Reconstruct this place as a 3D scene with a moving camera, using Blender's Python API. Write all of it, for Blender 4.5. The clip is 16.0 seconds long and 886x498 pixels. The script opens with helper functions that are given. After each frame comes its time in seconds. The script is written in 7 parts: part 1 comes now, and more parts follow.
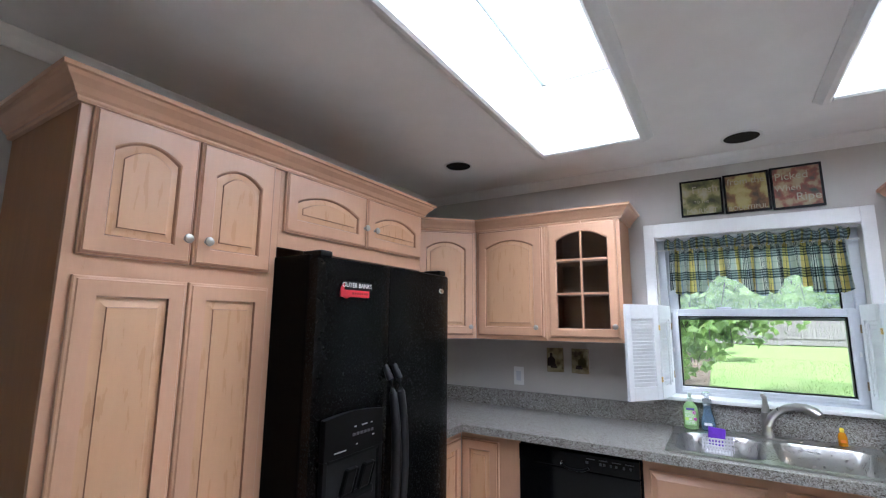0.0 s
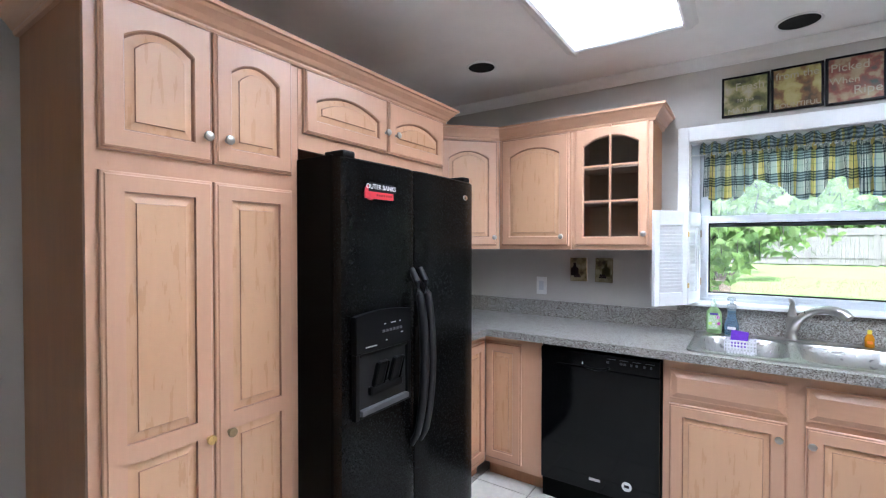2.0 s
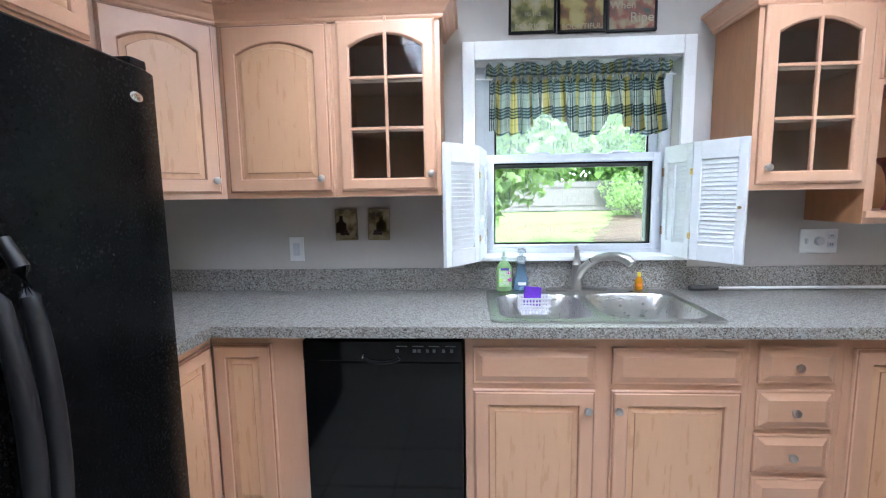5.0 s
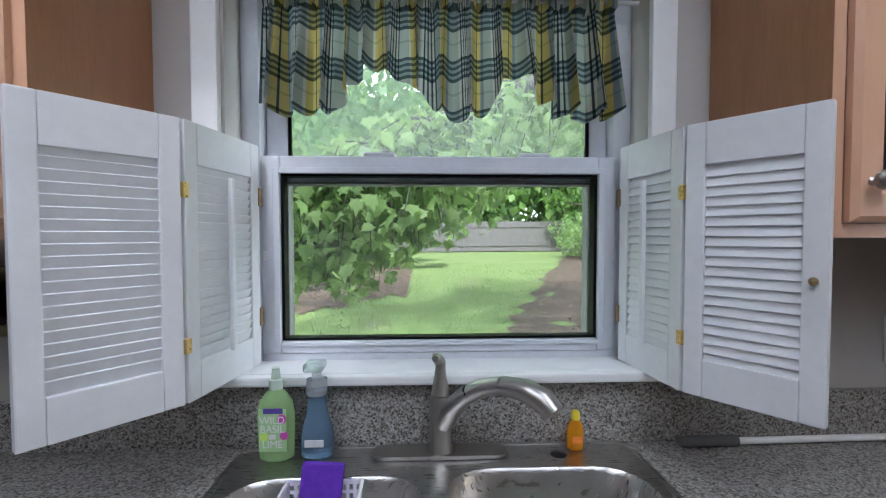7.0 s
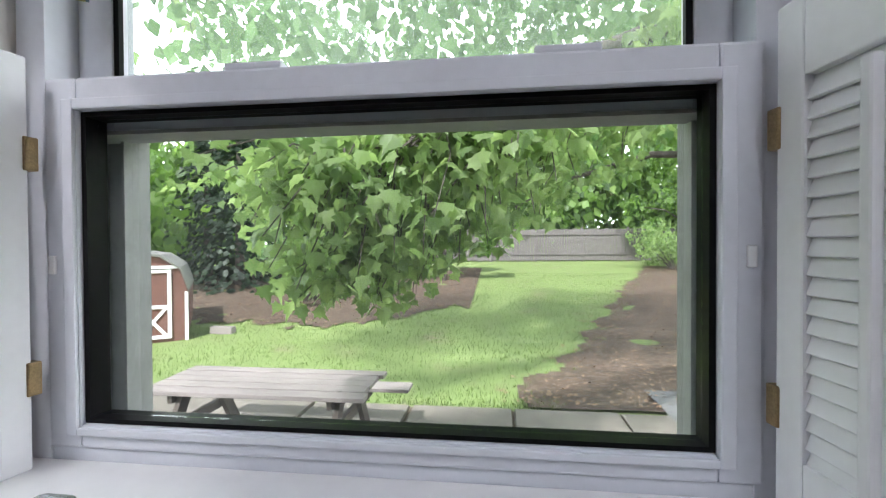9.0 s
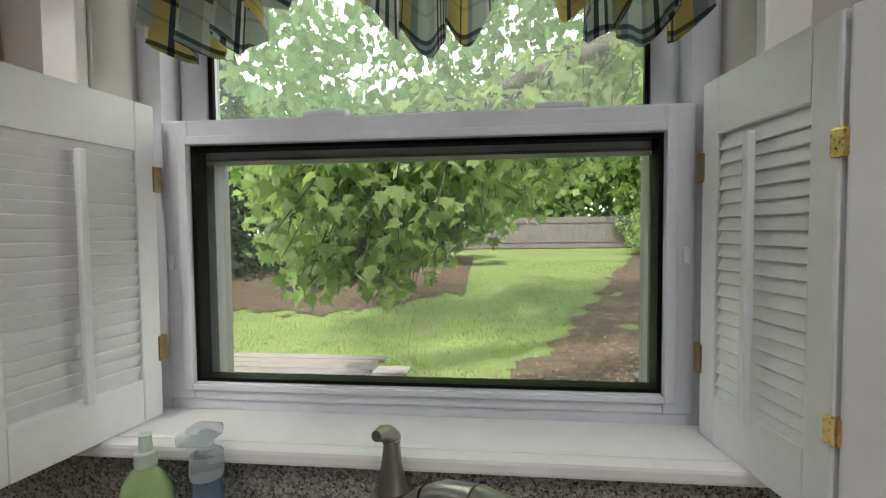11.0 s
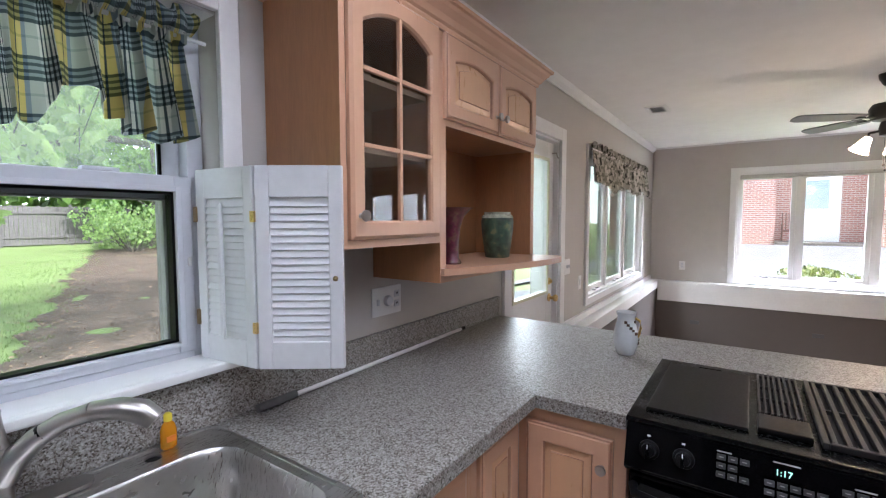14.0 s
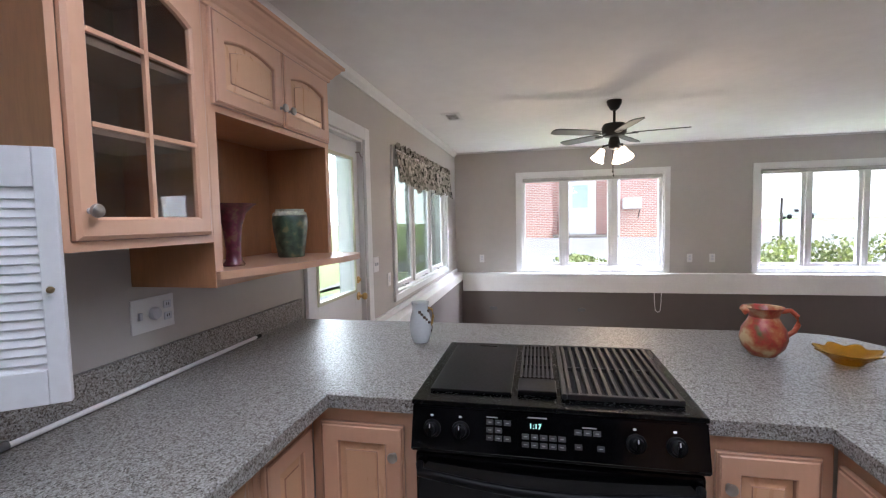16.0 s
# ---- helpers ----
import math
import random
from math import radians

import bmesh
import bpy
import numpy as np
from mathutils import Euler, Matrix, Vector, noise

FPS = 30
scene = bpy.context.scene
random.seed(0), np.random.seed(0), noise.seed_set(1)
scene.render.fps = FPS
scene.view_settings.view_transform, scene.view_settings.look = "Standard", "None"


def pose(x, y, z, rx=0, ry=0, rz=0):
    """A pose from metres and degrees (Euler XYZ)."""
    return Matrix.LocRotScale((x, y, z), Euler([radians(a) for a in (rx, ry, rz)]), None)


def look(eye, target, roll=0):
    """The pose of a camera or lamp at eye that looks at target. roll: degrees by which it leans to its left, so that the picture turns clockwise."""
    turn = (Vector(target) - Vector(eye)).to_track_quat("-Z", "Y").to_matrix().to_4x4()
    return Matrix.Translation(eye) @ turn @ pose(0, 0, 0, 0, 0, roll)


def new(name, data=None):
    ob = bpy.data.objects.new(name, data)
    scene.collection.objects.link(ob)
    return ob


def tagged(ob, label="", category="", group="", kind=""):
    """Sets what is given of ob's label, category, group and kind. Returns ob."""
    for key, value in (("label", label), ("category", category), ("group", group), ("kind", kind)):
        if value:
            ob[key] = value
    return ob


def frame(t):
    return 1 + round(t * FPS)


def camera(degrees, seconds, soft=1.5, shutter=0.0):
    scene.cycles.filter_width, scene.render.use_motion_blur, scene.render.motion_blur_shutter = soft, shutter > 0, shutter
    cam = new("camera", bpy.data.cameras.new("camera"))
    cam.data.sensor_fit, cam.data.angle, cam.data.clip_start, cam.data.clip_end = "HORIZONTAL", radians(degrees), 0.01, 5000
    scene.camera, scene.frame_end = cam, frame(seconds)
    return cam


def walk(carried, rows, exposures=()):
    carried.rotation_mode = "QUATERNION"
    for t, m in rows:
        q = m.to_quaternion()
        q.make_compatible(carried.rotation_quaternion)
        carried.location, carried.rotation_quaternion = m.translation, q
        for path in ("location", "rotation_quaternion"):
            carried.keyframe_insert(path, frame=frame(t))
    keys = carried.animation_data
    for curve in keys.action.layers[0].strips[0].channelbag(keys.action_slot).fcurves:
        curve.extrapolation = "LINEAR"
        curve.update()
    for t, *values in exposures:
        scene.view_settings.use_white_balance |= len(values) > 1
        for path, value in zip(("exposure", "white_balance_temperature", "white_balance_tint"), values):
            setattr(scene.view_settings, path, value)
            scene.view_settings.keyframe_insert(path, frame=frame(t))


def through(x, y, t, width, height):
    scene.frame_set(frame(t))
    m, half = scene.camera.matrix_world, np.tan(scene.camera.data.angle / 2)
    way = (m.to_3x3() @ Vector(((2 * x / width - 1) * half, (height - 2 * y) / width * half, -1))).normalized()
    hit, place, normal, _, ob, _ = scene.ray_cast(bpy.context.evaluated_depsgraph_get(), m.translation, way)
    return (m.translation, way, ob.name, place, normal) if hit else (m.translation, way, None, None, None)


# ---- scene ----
cam = camera(89.5, 16.0, 1.2)
PATH = [
    (0, (0.107, -0.032, 1.506), (-0.929, 1.651, 1.812), 0.5),
    (0.5, (0.086, -0.022, 1.48), (-0.982, 1.655, 1.69), 0.4),
    (1, (0.076, -0.014, 1.456), (-1.013, 1.659, 1.573), 0.2),
    (1.5, (0.069, -0.009, 1.435), (-1.04, 1.654, 1.475), 0.0),
    (2, (0.068, -0.011, 1.42), (-1.052, 1.645, 1.39), -0.0),
    (2.5, (0.063, -0.015, 1.393), (-1.059, 1.637, 1.281), -0.1),
    (3, (0.045, -0.004, 1.38), (-1.077, 1.643, 1.212), -0.0),
    (3.5, (-0.052, 0.066, 1.373), (-1.008, 1.812, 1.18), 0.3),
    (4, (-0.181, 0.186, 1.374), (-0.793, 2.076, 1.142), -0.7),
    (4.5, (-0.25, 0.445, 1.37), (-0.592, 2.4, 1.127), -0.8),
    (5, (-0.24, 0.756, 1.376), (-0.355, 2.739, 1.139), -0.9),
    (5.2, (-0.223, 0.883, 1.371), (-0.264, 2.868, 1.137), -0.6),
    (7.3, (0.29, 2.069, 1.386), (0.367, 4.067, 1.351), -0.1),
    (7.5, (0.31, 2.141, 1.357), (0.362, 4.14, 1.341), -0.1),
    (8, (0.37, 2.316, 1.354), (0.332, 4.316, 1.355), 0.0),
    (8.5, (0.41, 2.447, 1.363), (0.25, 4.441, 1.349), 0.0),
    (9, (0.427, 2.519, 1.358), (0.186, 4.504, 1.331), -0.3),
    (9.2, (0.431, 2.532, 1.358), (0.167, 4.514, 1.325), -0.5),
    (11.5, (0.36, 2.124, 1.41), (0.223, 4.117, 1.313), -0.4),
    (12, (0.316, 1.897, 1.453), (0.58, 3.876, 1.334), 0.4),
    (12.5, (0.275, 1.828, 1.451), (1.071, 3.657, 1.313), 1.0),
    (13, (0.139, 1.835, 1.436), (1.359, 3.414, 1.307), -1.1),
    (13.5, (0.074, 1.821, 1.453), (1.544, 3.169, 1.317), -0.5),
    (14, (0.084, 1.77, 1.455), (1.729, 2.899, 1.325), -0.1),
    (14.5, (0.095, 1.746, 1.447), (1.833, 2.726, 1.318), -0.0),
    (15, (0.111, 1.729, 1.441), (1.928, 2.556, 1.317), -0.4),
    (15.5, (0.134, 1.701, 1.436), (2.036, 2.308, 1.312), -0.7),
    (16, (0.15, 1.677, 1.431), (2.102, 2.092, 1.301), -1.2),
]
# exposure along the walk: the camera closes down as it nears the bright window
EXPOSURES = [(0.0, 1.55, 5650, 11), (1.5, 1.95, 5550, 11), (3.0, 2.02, 5600, 11), (5.0, 2.0, 5500, 9), (7.3, 0.7, 5850, 14), (8.1, 0.76, 6000, 16), (9.2, 0.68, 6300, 17), (11.2, 0.42, 7000, 12), (11.6, 0.50, 7000, 12), (12.1, 0.84, 6700, 13), (12.5, 0.95, 6500, 14), (13.0, 1.15, 6050, 17), (16.0, 1.1, 5800, 18)]
walk(cam, [(t, look(eye, target, roll)) for t, eye, target, roll in PATH], EXPOSURES)

# ---- world and large lights ----
CEIL, GROUND, WALL_N, FAR_X = 2.46, -0.7, 2.951, 7.10
world = bpy.data.worlds.new("sky")
scene.world = world
world.use_nodes = True
wn = world.node_tree.nodes
sky = wn.new("ShaderNodeTexSky")
sky.sky_type, sky.sun_disc = "NISHITA", False
sky.sun_elevation, sky.sun_rotation = radians(50), radians(194)
sky.air_density, sky.dust_density = 0.7, 2.0
world.node_tree.links.new(sky.outputs[0], wn["Background"].inputs[0])
wn["Background"].inputs[1].default_value = 0.15


def lamp(name, kind, power, m, size=None, colour=(1, 1, 1), **more):
    data = bpy.data.lights.new(name, kind)
    data.energy, data.color = power, colour
    if size and kind == "AREA":
        data.shape, data.size, data.size_y = "RECTANGLE", size[0], size[1]
    ob = new(name, data)
    ob.matrix_world = m
    if kind == "SUN":
        data.angle = radians(size)
    if kind == "POINT":
        data.shadow_soft_size = size
    return ob


lamp("sun", "SUN", 5.0, look((0, 0, 10), (2.0, 8.0, 0)), 4, (1.0, 0.97, 0.92))
# sky light at the two skylight shafts and outside the windows
SKY1, SKY2 = (-0.69, -0.183, 0.55, 2.36), (0.58, 1.09, 0.55, 2.32)
for x0, x1, y0, y1 in (SKY1, SKY2):
    lamp("skylight_sky", "AREA", 12, pose((x0 + x1) / 2, (y0 + y1) / 2, 2.80), (x1 - x0 - 0.04, y1 - y0 - 0.04), (0.95, 0.98, 1.0))
lamp("north_window_sky", "AREA", 2.5, look((0.27, 4.5, 3.1), (0.27, 2.9, 1.3)), (2.4, 1.2), (0.95, 1.0, 0.97))
lamp("east_window_sky", "AREA", 1500, look((8.2, -0.6, 3.3), (6.6, -0.6, 1.2)), (6.0, 1.4), (0.97, 0.98, 1.0))
lamp("north_living_sky", "AREA", 130, look((5.0, 4.3, 3.2), (5.0, 2.9, 1.3)), (2.6, 1.2), (0.95, 1.0, 0.97))


# ---- materials ----
def material(name, colour, rough=0.5, metal=0.0, vary=0.12, scale=8.0, bump=0.0, bump_scale=60.0, stretch=(1, 1, 1), coat=0.0, spec=0.5, fine=0.0):
    """A surface with two scales of tone and a fine relief, at real size."""
    m = bpy.data.materials.new(name)
    m.use_nodes = True
    n, l = m.node_tree.nodes, m.node_tree.links
    b = n["Principled BSDF"]
    b.inputs["Roughness"].default_value, b.inputs["Metallic"].default_value = rough, metal
    b.inputs["Coat Weight"].default_value, b.inputs["Coat Roughness"].default_value = coat, 0.22
    b.inputs["Specular IOR Level"].default_value = spec
    geo = n.new("ShaderNodeTexCoord")
    mp = n.new("ShaderNodeMapping")
    mp.inputs["Scale"].default_value = stretch
    l.new(geo.outputs["Object"], mp.inputs[0])
    big, small = n.new("ShaderNodeTexNoise"), n.new("ShaderNodeTexNoise")
    big.inputs["Scale"].default_value, small.inputs["Scale"].default_value = scale, scale * 7
    big.inputs["Detail"].default_value = small.inputs["Detail"].default_value = 4
    for t in (big, small):
        l.new(mp.outputs[0], t.inputs["Vector"])
    add = n.new("ShaderNodeMath")
    add.operation = "ADD"
    l.new(big.outputs["Fac"], add.inputs[0])
    l.new(small.outputs["Fac"], add.inputs[1])
    rng = n.new("ShaderNodeMapRange")
    rng.inputs["From Min"].default_value, rng.inputs["From Max"].default_value = 0.7, 1.3
    rng.inputs["To Min"].default_value, rng.inputs["To Max"].default_value = 1 - vary, 1 + vary
    l.new(add.outputs[0], rng.inputs[0])
    mul = n.new("ShaderNodeVectorMath")
    mul.operation = "SCALE"
    mul.inputs[0].default_value = colour
    l.new(rng.outputs[0], mul.inputs["Scale"])
    l.new(mul.outputs[0], b.inputs["Base Color"])
    rr = n.new("ShaderNodeMapRange")
    rr.inputs["To Min"].default_value, rr.inputs["To Max"].default_value = max(rough - 0.06, 0.02), min(rough + 0.08, 1)
    l.new(small.outputs["Fac"], rr.inputs[0])
    l.new(rr.outputs[0], b.inputs["Roughness"])
    if bump:
        f = n.new("ShaderNodeTexNoise")
        f.inputs["Scale"].default_value = bump_scale
        l.new(mp.outputs[0], f.inputs["Vector"])
        bp = n.new("ShaderNodeBump")
        bp.inputs["Strength"].default_value, bp.inputs["Distance"].default_value = bump, 0.002
        l.new(f.outputs["Fac"], bp.inputs["Height"])
        l.new(bp.outputs[0], b.inputs["Normal"])
    return m


def glass(name, tint=(0.95, 0.98, 0.97), gloss=0.08, dust=0.0):
    """Thin clear glass: lets light straight through, with a faint mirror."""
    m = bpy.data.materials.new(name)
    m.use_nodes = True
    n, l = m.node_tree.nodes, m.node_tree.links
    n.remove(n["Principled BSDF"])
    tr, gl, mix, fr = n.new("ShaderNodeBsdfTransparent"), n.new("ShaderNodeBsdfGlossy"), n.new("ShaderNodeMixShader"), n.new("ShaderNodeLayerWeight")
    pw, ad = n.new("ShaderNodeMath"), n.new("ShaderNodeMath")
    pw.operation, ad.operation = "POWER", "MULTIPLY_ADD"
    pw.inputs[1].default_value, ad.inputs[1].default_value, ad.inputs[2].default_value = 4.0, 0.6, gloss * 0.45
    tr.inputs[0].default_value = (*tint, 1)
    gl.inputs["Roughness"].default_value = 0.02
    l.new(fr.outputs["Facing"], pw.inputs[0])
    l.new(pw.outputs[0], ad.inputs[0])
    l.new(ad.outputs[0], mix.inputs[0])
    l.new(tr.outputs[0], mix.inputs[1])
    l.new(gl.outputs[0], mix.inputs[2])
    last = mix.outputs[0]
    # pale veil: dirt on the pane plus painted-in reflection of the bright room
    if dust:
        film, veil = n.new("ShaderNodeBsdfTranslucent"), n.new("ShaderNodeMixShader")
        film.inputs[0].default_value, veil.inputs[0].default_value = (0.8, 0.83, 0.85, 1), dust
        l.new(last, veil.inputs[1])
        l.new(film.outputs[0], veil.inputs[2])
        last = veil.outputs[0]
    l.new(last, n["Material Output"].inputs[0])
    return m


def speckled(name, stops, scale, rough):
    """A laminate of small stone flecks."""
    m = material(name, (0.3, 0.3, 0.3), rough, vary=0.1, spec=0.3)
    n, l = m.node_tree.nodes, m.node_tree.links
    b = n["Principled BSDF"]
    tc = n.new("ShaderNodeTexCoord")
    v1, v2, no = n.new("ShaderNodeTexVoronoi"), n.new("ShaderNodeTexVoronoi"), n.new("ShaderNodeTexNoise")
    v1.inputs["Scale"].default_value, v2.inputs["Scale"].default_value, no.inputs["Scale"].default_value = scale, scale * 2.3, 3.0
    for t in (v1, v2, no):
        l.new(tc.outputs["Object"], t.inputs["Vector"])
    ramp = n.new("ShaderNodeValToRGB")
    ramp.color_ramp.interpolation = "CONSTANT"
    e = ramp.color_ramp.elements
    e[0].position, e[0].color = stops[0][0], (*stops[0][1], 1)
    e[1].position, e[1].color = stops[1][0], (*stops[1][1], 1)
    for p, c in stops[2:]:
        k = e.new(p)
        k.color = (*c, 1)
    s1, s2, av = n.new("ShaderNodeSeparateColor"), n.new("ShaderNodeSeparateColor"), n.new("ShaderNodeMath")
    l.new(v1.outputs["Color"], s1.inputs[0])
    l.new(v2.outputs["Color"], s2.inputs[0])
    av.operation = "MULTIPLY_ADD"
    l.new(s1.outputs[0], av.inputs[0])
    av.inputs[1].default_value = 0.62
    half = n.new("ShaderNodeMath")
    half.operation = "MULTIPLY"
    half.inputs[1].default_value = 0.38
    l.new(s2.outputs[0], half.inputs[0])
    l.new(half.outputs[0], av.inputs[2])
    l.new(av.outputs[0], ramp.inputs[0])
    l.new(ramp.outputs[0], b.inputs["Base Color"])
    return m


WOOD = material("pickled_maple", (0.600, 0.350, 0.226), 0.30, vary=0.03, scale=2.2, stretch=(5, 5, 0.7), coat=0.3)
GLAZE = material("stain_in_grooves", (0.36, 0.185, 0.112), 0.5, vary=0.15, scale=10)
WOOD_H = material("pickled_maple_rail", (0.590, 0.342, 0.218), 0.30, vary=0.03, scale=2.2, stretch=(0.7, 5, 5), coat=0.2)
PANEL = material("maple_panel", (0.620, 0.364, 0.212), 0.28, vary=0.028, scale=1.8, stretch=(4, 4, 0.6), coat=0.35)
# same maple, darkened: the shade on sides and bays is put in the colour
WOOD_SIDE = material("maple_side_shaded", (0.40, 0.195, 0.092), 0.45, vary=0.10, scale=3.0, bump=0.05, bump_scale=90, stretch=(9, 9, 1))
CAVITY = material("cabinet_inside", (0.40, 0.28, 0.20), 0.6, vary=0.1, scale=3.0, stretch=(6, 6, 1))
COUNTER = speckled("counter_laminate", [(0.0, (0.022, 0.018, 0.015)), (0.19, (0.11, 0.085, 0.065)), (0.32, (0.22, 0.205, 0.185)), (0.52, (0.32, 0.31, 0.295)), (0.78, (0.46, 0.45, 0.43))], 250, 0.38)
WALL_PAINT = material("greige_wall_paint", (0.50, 0.475, 0.45), 0.75, vary=0.03, scale=1.5, bump=0.08, bump_scale=220)
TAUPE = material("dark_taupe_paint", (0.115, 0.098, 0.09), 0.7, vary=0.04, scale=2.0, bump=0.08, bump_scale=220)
CEILING = material("ceiling_paint", (0.88, 0.87, 0.87), 0.85, vary=0.03, scale=1.2, bump=0.10, bump_scale=160)
TRIM = material("white_trim_paint", (0.78, 0.78, 0.78), 0.4, vary=0.03, scale=5.0, bump=0.04, bump_scale=60)
VINYL = material("white_vinyl", (0.62, 0.64, 0.69), 0.42, vary=0.04, scale=9.0)
SHUTTER = material("shutter_paint", (0.70, 0.705, 0.73), 0.45, vary=0.04, scale=7.0, bump=0.05, bump_scale=50)
BLACK = material("black_enamel", (0.003, 0.0033, 0.0035), 0.25, vary=0.1, scale=20, spec=0.11)
BLACK_SIDE = material("black_textured_steel", (0.003, 0.003, 0.003), 0.38, vary=0.1, scale=30, bump=0.1, bump_scale=700, spec=0.04)
BLACK_GLOSS = material("black_gloss_panel", (0.002, 0.002, 0.0024), 0.06, vary=0.1, scale=12, spec=0.24)
BLACK_MATT = material("black_plastic", (0.004, 0.004, 0.0045), 0.40, vary=0.1, scale=20, spec=0.12)
IRON = material("cast_iron", (0.013, 0.012, 0.012), 0.55, vary=0.2, scale=40, bump=0.2, bump_scale=300)
GREY_PLASTIC = material("grey_plastic", (0.085, 0.085, 0.09), 0.38, vary=0.08)
STEEL = material("brushed_steel", (0.54, 0.53, 0.515), 0.28, 1.0, vary=0.06, scale=6, bump=0.04, bump_scale=200, stretch=(1, 12, 1))
NICKEL = material("brushed_nickel", (0.44, 0.42, 0.395), 0.34, 1.0, vary=0.05, scale=30)
BRASS = material("brass", (0.72, 0.50, 0.20), 0.28, 1.0, vary=0.1, scale=40)
OLD_BRASS = material("aged_brass", (0.28, 0.20, 0.11), 0.45, 0.9, vary=0.25, scale=60)
TILE = material("cream_floor_tile", (0.60, 0.575, 0.53), 0.35, vary=0.10, scale=4.0, bump=0.05, bump_scale=40)
GROUT = material("grout", (0.23, 0.21, 0.19), 0.9, vary=0.12, scale=30)
CLEAR = glass("window_glass", gloss=0.015)
TINTED = glass("tinted_screened_glass", (0.90, 0.91, 0.92), 0.05)
# upper sash glass with the dirt and glare veil mixed in
DUSTY = glass("veiled_window_glass", gloss=0.03, dust=0.16)
# darker, slightly green glass that passes under half of the view
SCREENED = glass("dark_greenish_glass", (0.42, 0.45, 0.42), 0.10)
DOOR_GLASS = glass("cabinet_glass", (0.80, 0.80, 0.79), 0.10)


# ---- building helpers ----
def boxed(x0, x1, y0, y1, z0, z1, bevel=0.0, bm=None):
    """A box, bevelled if asked, added to bm or to a new mesh."""
    bm = bm or bmesh.new()
    made = bmesh.ops.create_cube(bm, size=1.0)["verts"]
    for v in made:
        v.co = Vector(((x0 + x1) / 2 + v.co.x * (x1 - x0), (y0 + y1) / 2 + v.co.y * (y1 - y0), (z0 + z1) / 2 + v.co.z * (z1 - z0)))
    if bevel:
        edges = {e for v in made for e in v.link_edges}
        bmesh.ops.bevel(bm, geom=list(edges), offset=bevel, segments=2, affect="EDGES", profile=0.6)
    return bm


def lathe(profile, segments=28, centre=(0, 0, 0), bm=None, closed=False):
    """A turned solid from (radius, height) pairs; closed: an open ring."""
    bm = bm or bmesh.new()
    c, rings = Vector(centre), []
    for r, z in profile:
        rings.append([bm.verts.new(c + Vector((r * math.cos(a), r * math.sin(a), z))) for a in (math.tau * i / segments for i in range(segments))])
    for lo, hi in zip(rings, rings[1:]):
        for i in range(segments):
            bm.faces.new((lo[i], lo[(i + 1) % segments], hi[(i + 1) % segments], hi[i]))
    if closed:
        lo, hi = rings[-1], rings[0]
        for i in range(segments):
            bm.faces.new((lo[i], lo[(i + 1) % segments], hi[(i + 1) % segments], hi[i]))
    else:
        bm.faces.new(rings[0])
        bm.faces.new(rings[-1])
    bmesh.ops.recalc_face_normals(bm, faces=bm.faces)
    return bm


def tube(points, radii, segments=10, bm=None):
    """A round bar along points; radii is one number or one a point."""
    bm = bm or bmesh.new()
    pts = [Vector(p) for p in points]
    rad = radii if isinstance(radii, (list, tuple)) else [radii] * len(pts)
    rings = []
    for i, p in enumerate(pts):
        d = (pts[min(i + 1, len(pts) - 1)] - pts[max(i - 1, 0)]).normalized()
        ref = Vector((0, 0, 1)) if abs(d.z) < 0.95 else Vector((0, 1, 0))
        u = d.cross(ref).normalized()
        w = u.cross(d)
        rings.append([bm.verts.new(p + rad[i] * (math.cos(a) * u + math.sin(a) * w)) for a in (math.tau * k / segments for k in range(segments))])
    for lo, hi in zip(rings, rings[1:]):
        for k in range(segments):
            bm.faces.new((lo[k], lo[(k + 1) % segments], hi[(k + 1) % segments], hi[k]))
    bm.faces.new(rings[0])
    bm.faces.new(rings[-1])
    bmesh.ops.recalc_face_normals(bm, faces=bm.faces)
    return bm


def swept(profile, a, b, out, bm=None):
    """A moulding: (outward, height) pairs carried from a to b, with out as its outward way."""
    bm = bm or bmesh.new()
    a, b, out = Vector(a), Vector(b), Vector(out).normalized()
    rows = [[bm.verts.new(p + out * u + Vector((0, 0, v))) for u, v in profile] for p in (a, b)]
    n = len(profile)
    for i in range(n):
        bm.faces.new((rows[0][i], rows[0][(i + 1) % n], rows[1][(i + 1) % n], rows[1][i]))
    bm.faces.new(rows[0])
    bm.faces.new(rows[1])
    bmesh.ops.recalc_face_normals(bm, faces=bm.faces)
    return bm


def plate(outer, holes, z0, z1, bm=None):
    """A flat slab with an outline and holes, from z0 up to z1."""
    bm = bm or bmesh.new()
    edges = []
    for loop in (outer, *holes):
        vs = [bm.verts.new((x, y, z1)) for x, y in loop]
        edges += [bm.edges.new((vs[i], vs[(i + 1) % len(vs)])) for i in range(len(vs))]
    faces = [f for f in bmesh.ops.triangle_fill(bm, edges=edges, use_beauty=True)["geom"] if isinstance(f, bmesh.types.BMFace)]
    ext = bmesh.ops.extrude_face_region(bm, geom=faces)["geom"]
    for v in ext:
        if isinstance(v, bmesh.types.BMVert):
            v.co.z = z0
    bmesh.ops.recalc_face_normals(bm, faces=bm.faces)
    return bm


def rounded(x0, x1, y0, y1, r, n=5):
    pts = []
    for cx, cy, a0 in ((x1 - r, y1 - r, 0), (x0 + r, y1 - r, 90), (x0 + r, y0 + r, 180), (x1 - r, y0 + r, 270)):
        pts += [(cx + r * math.cos(radians(a0 + 90 * i / n)), cy + r * math.sin(radians(a0 + 90 * i / n))) for i in range(n + 1)]
    return pts


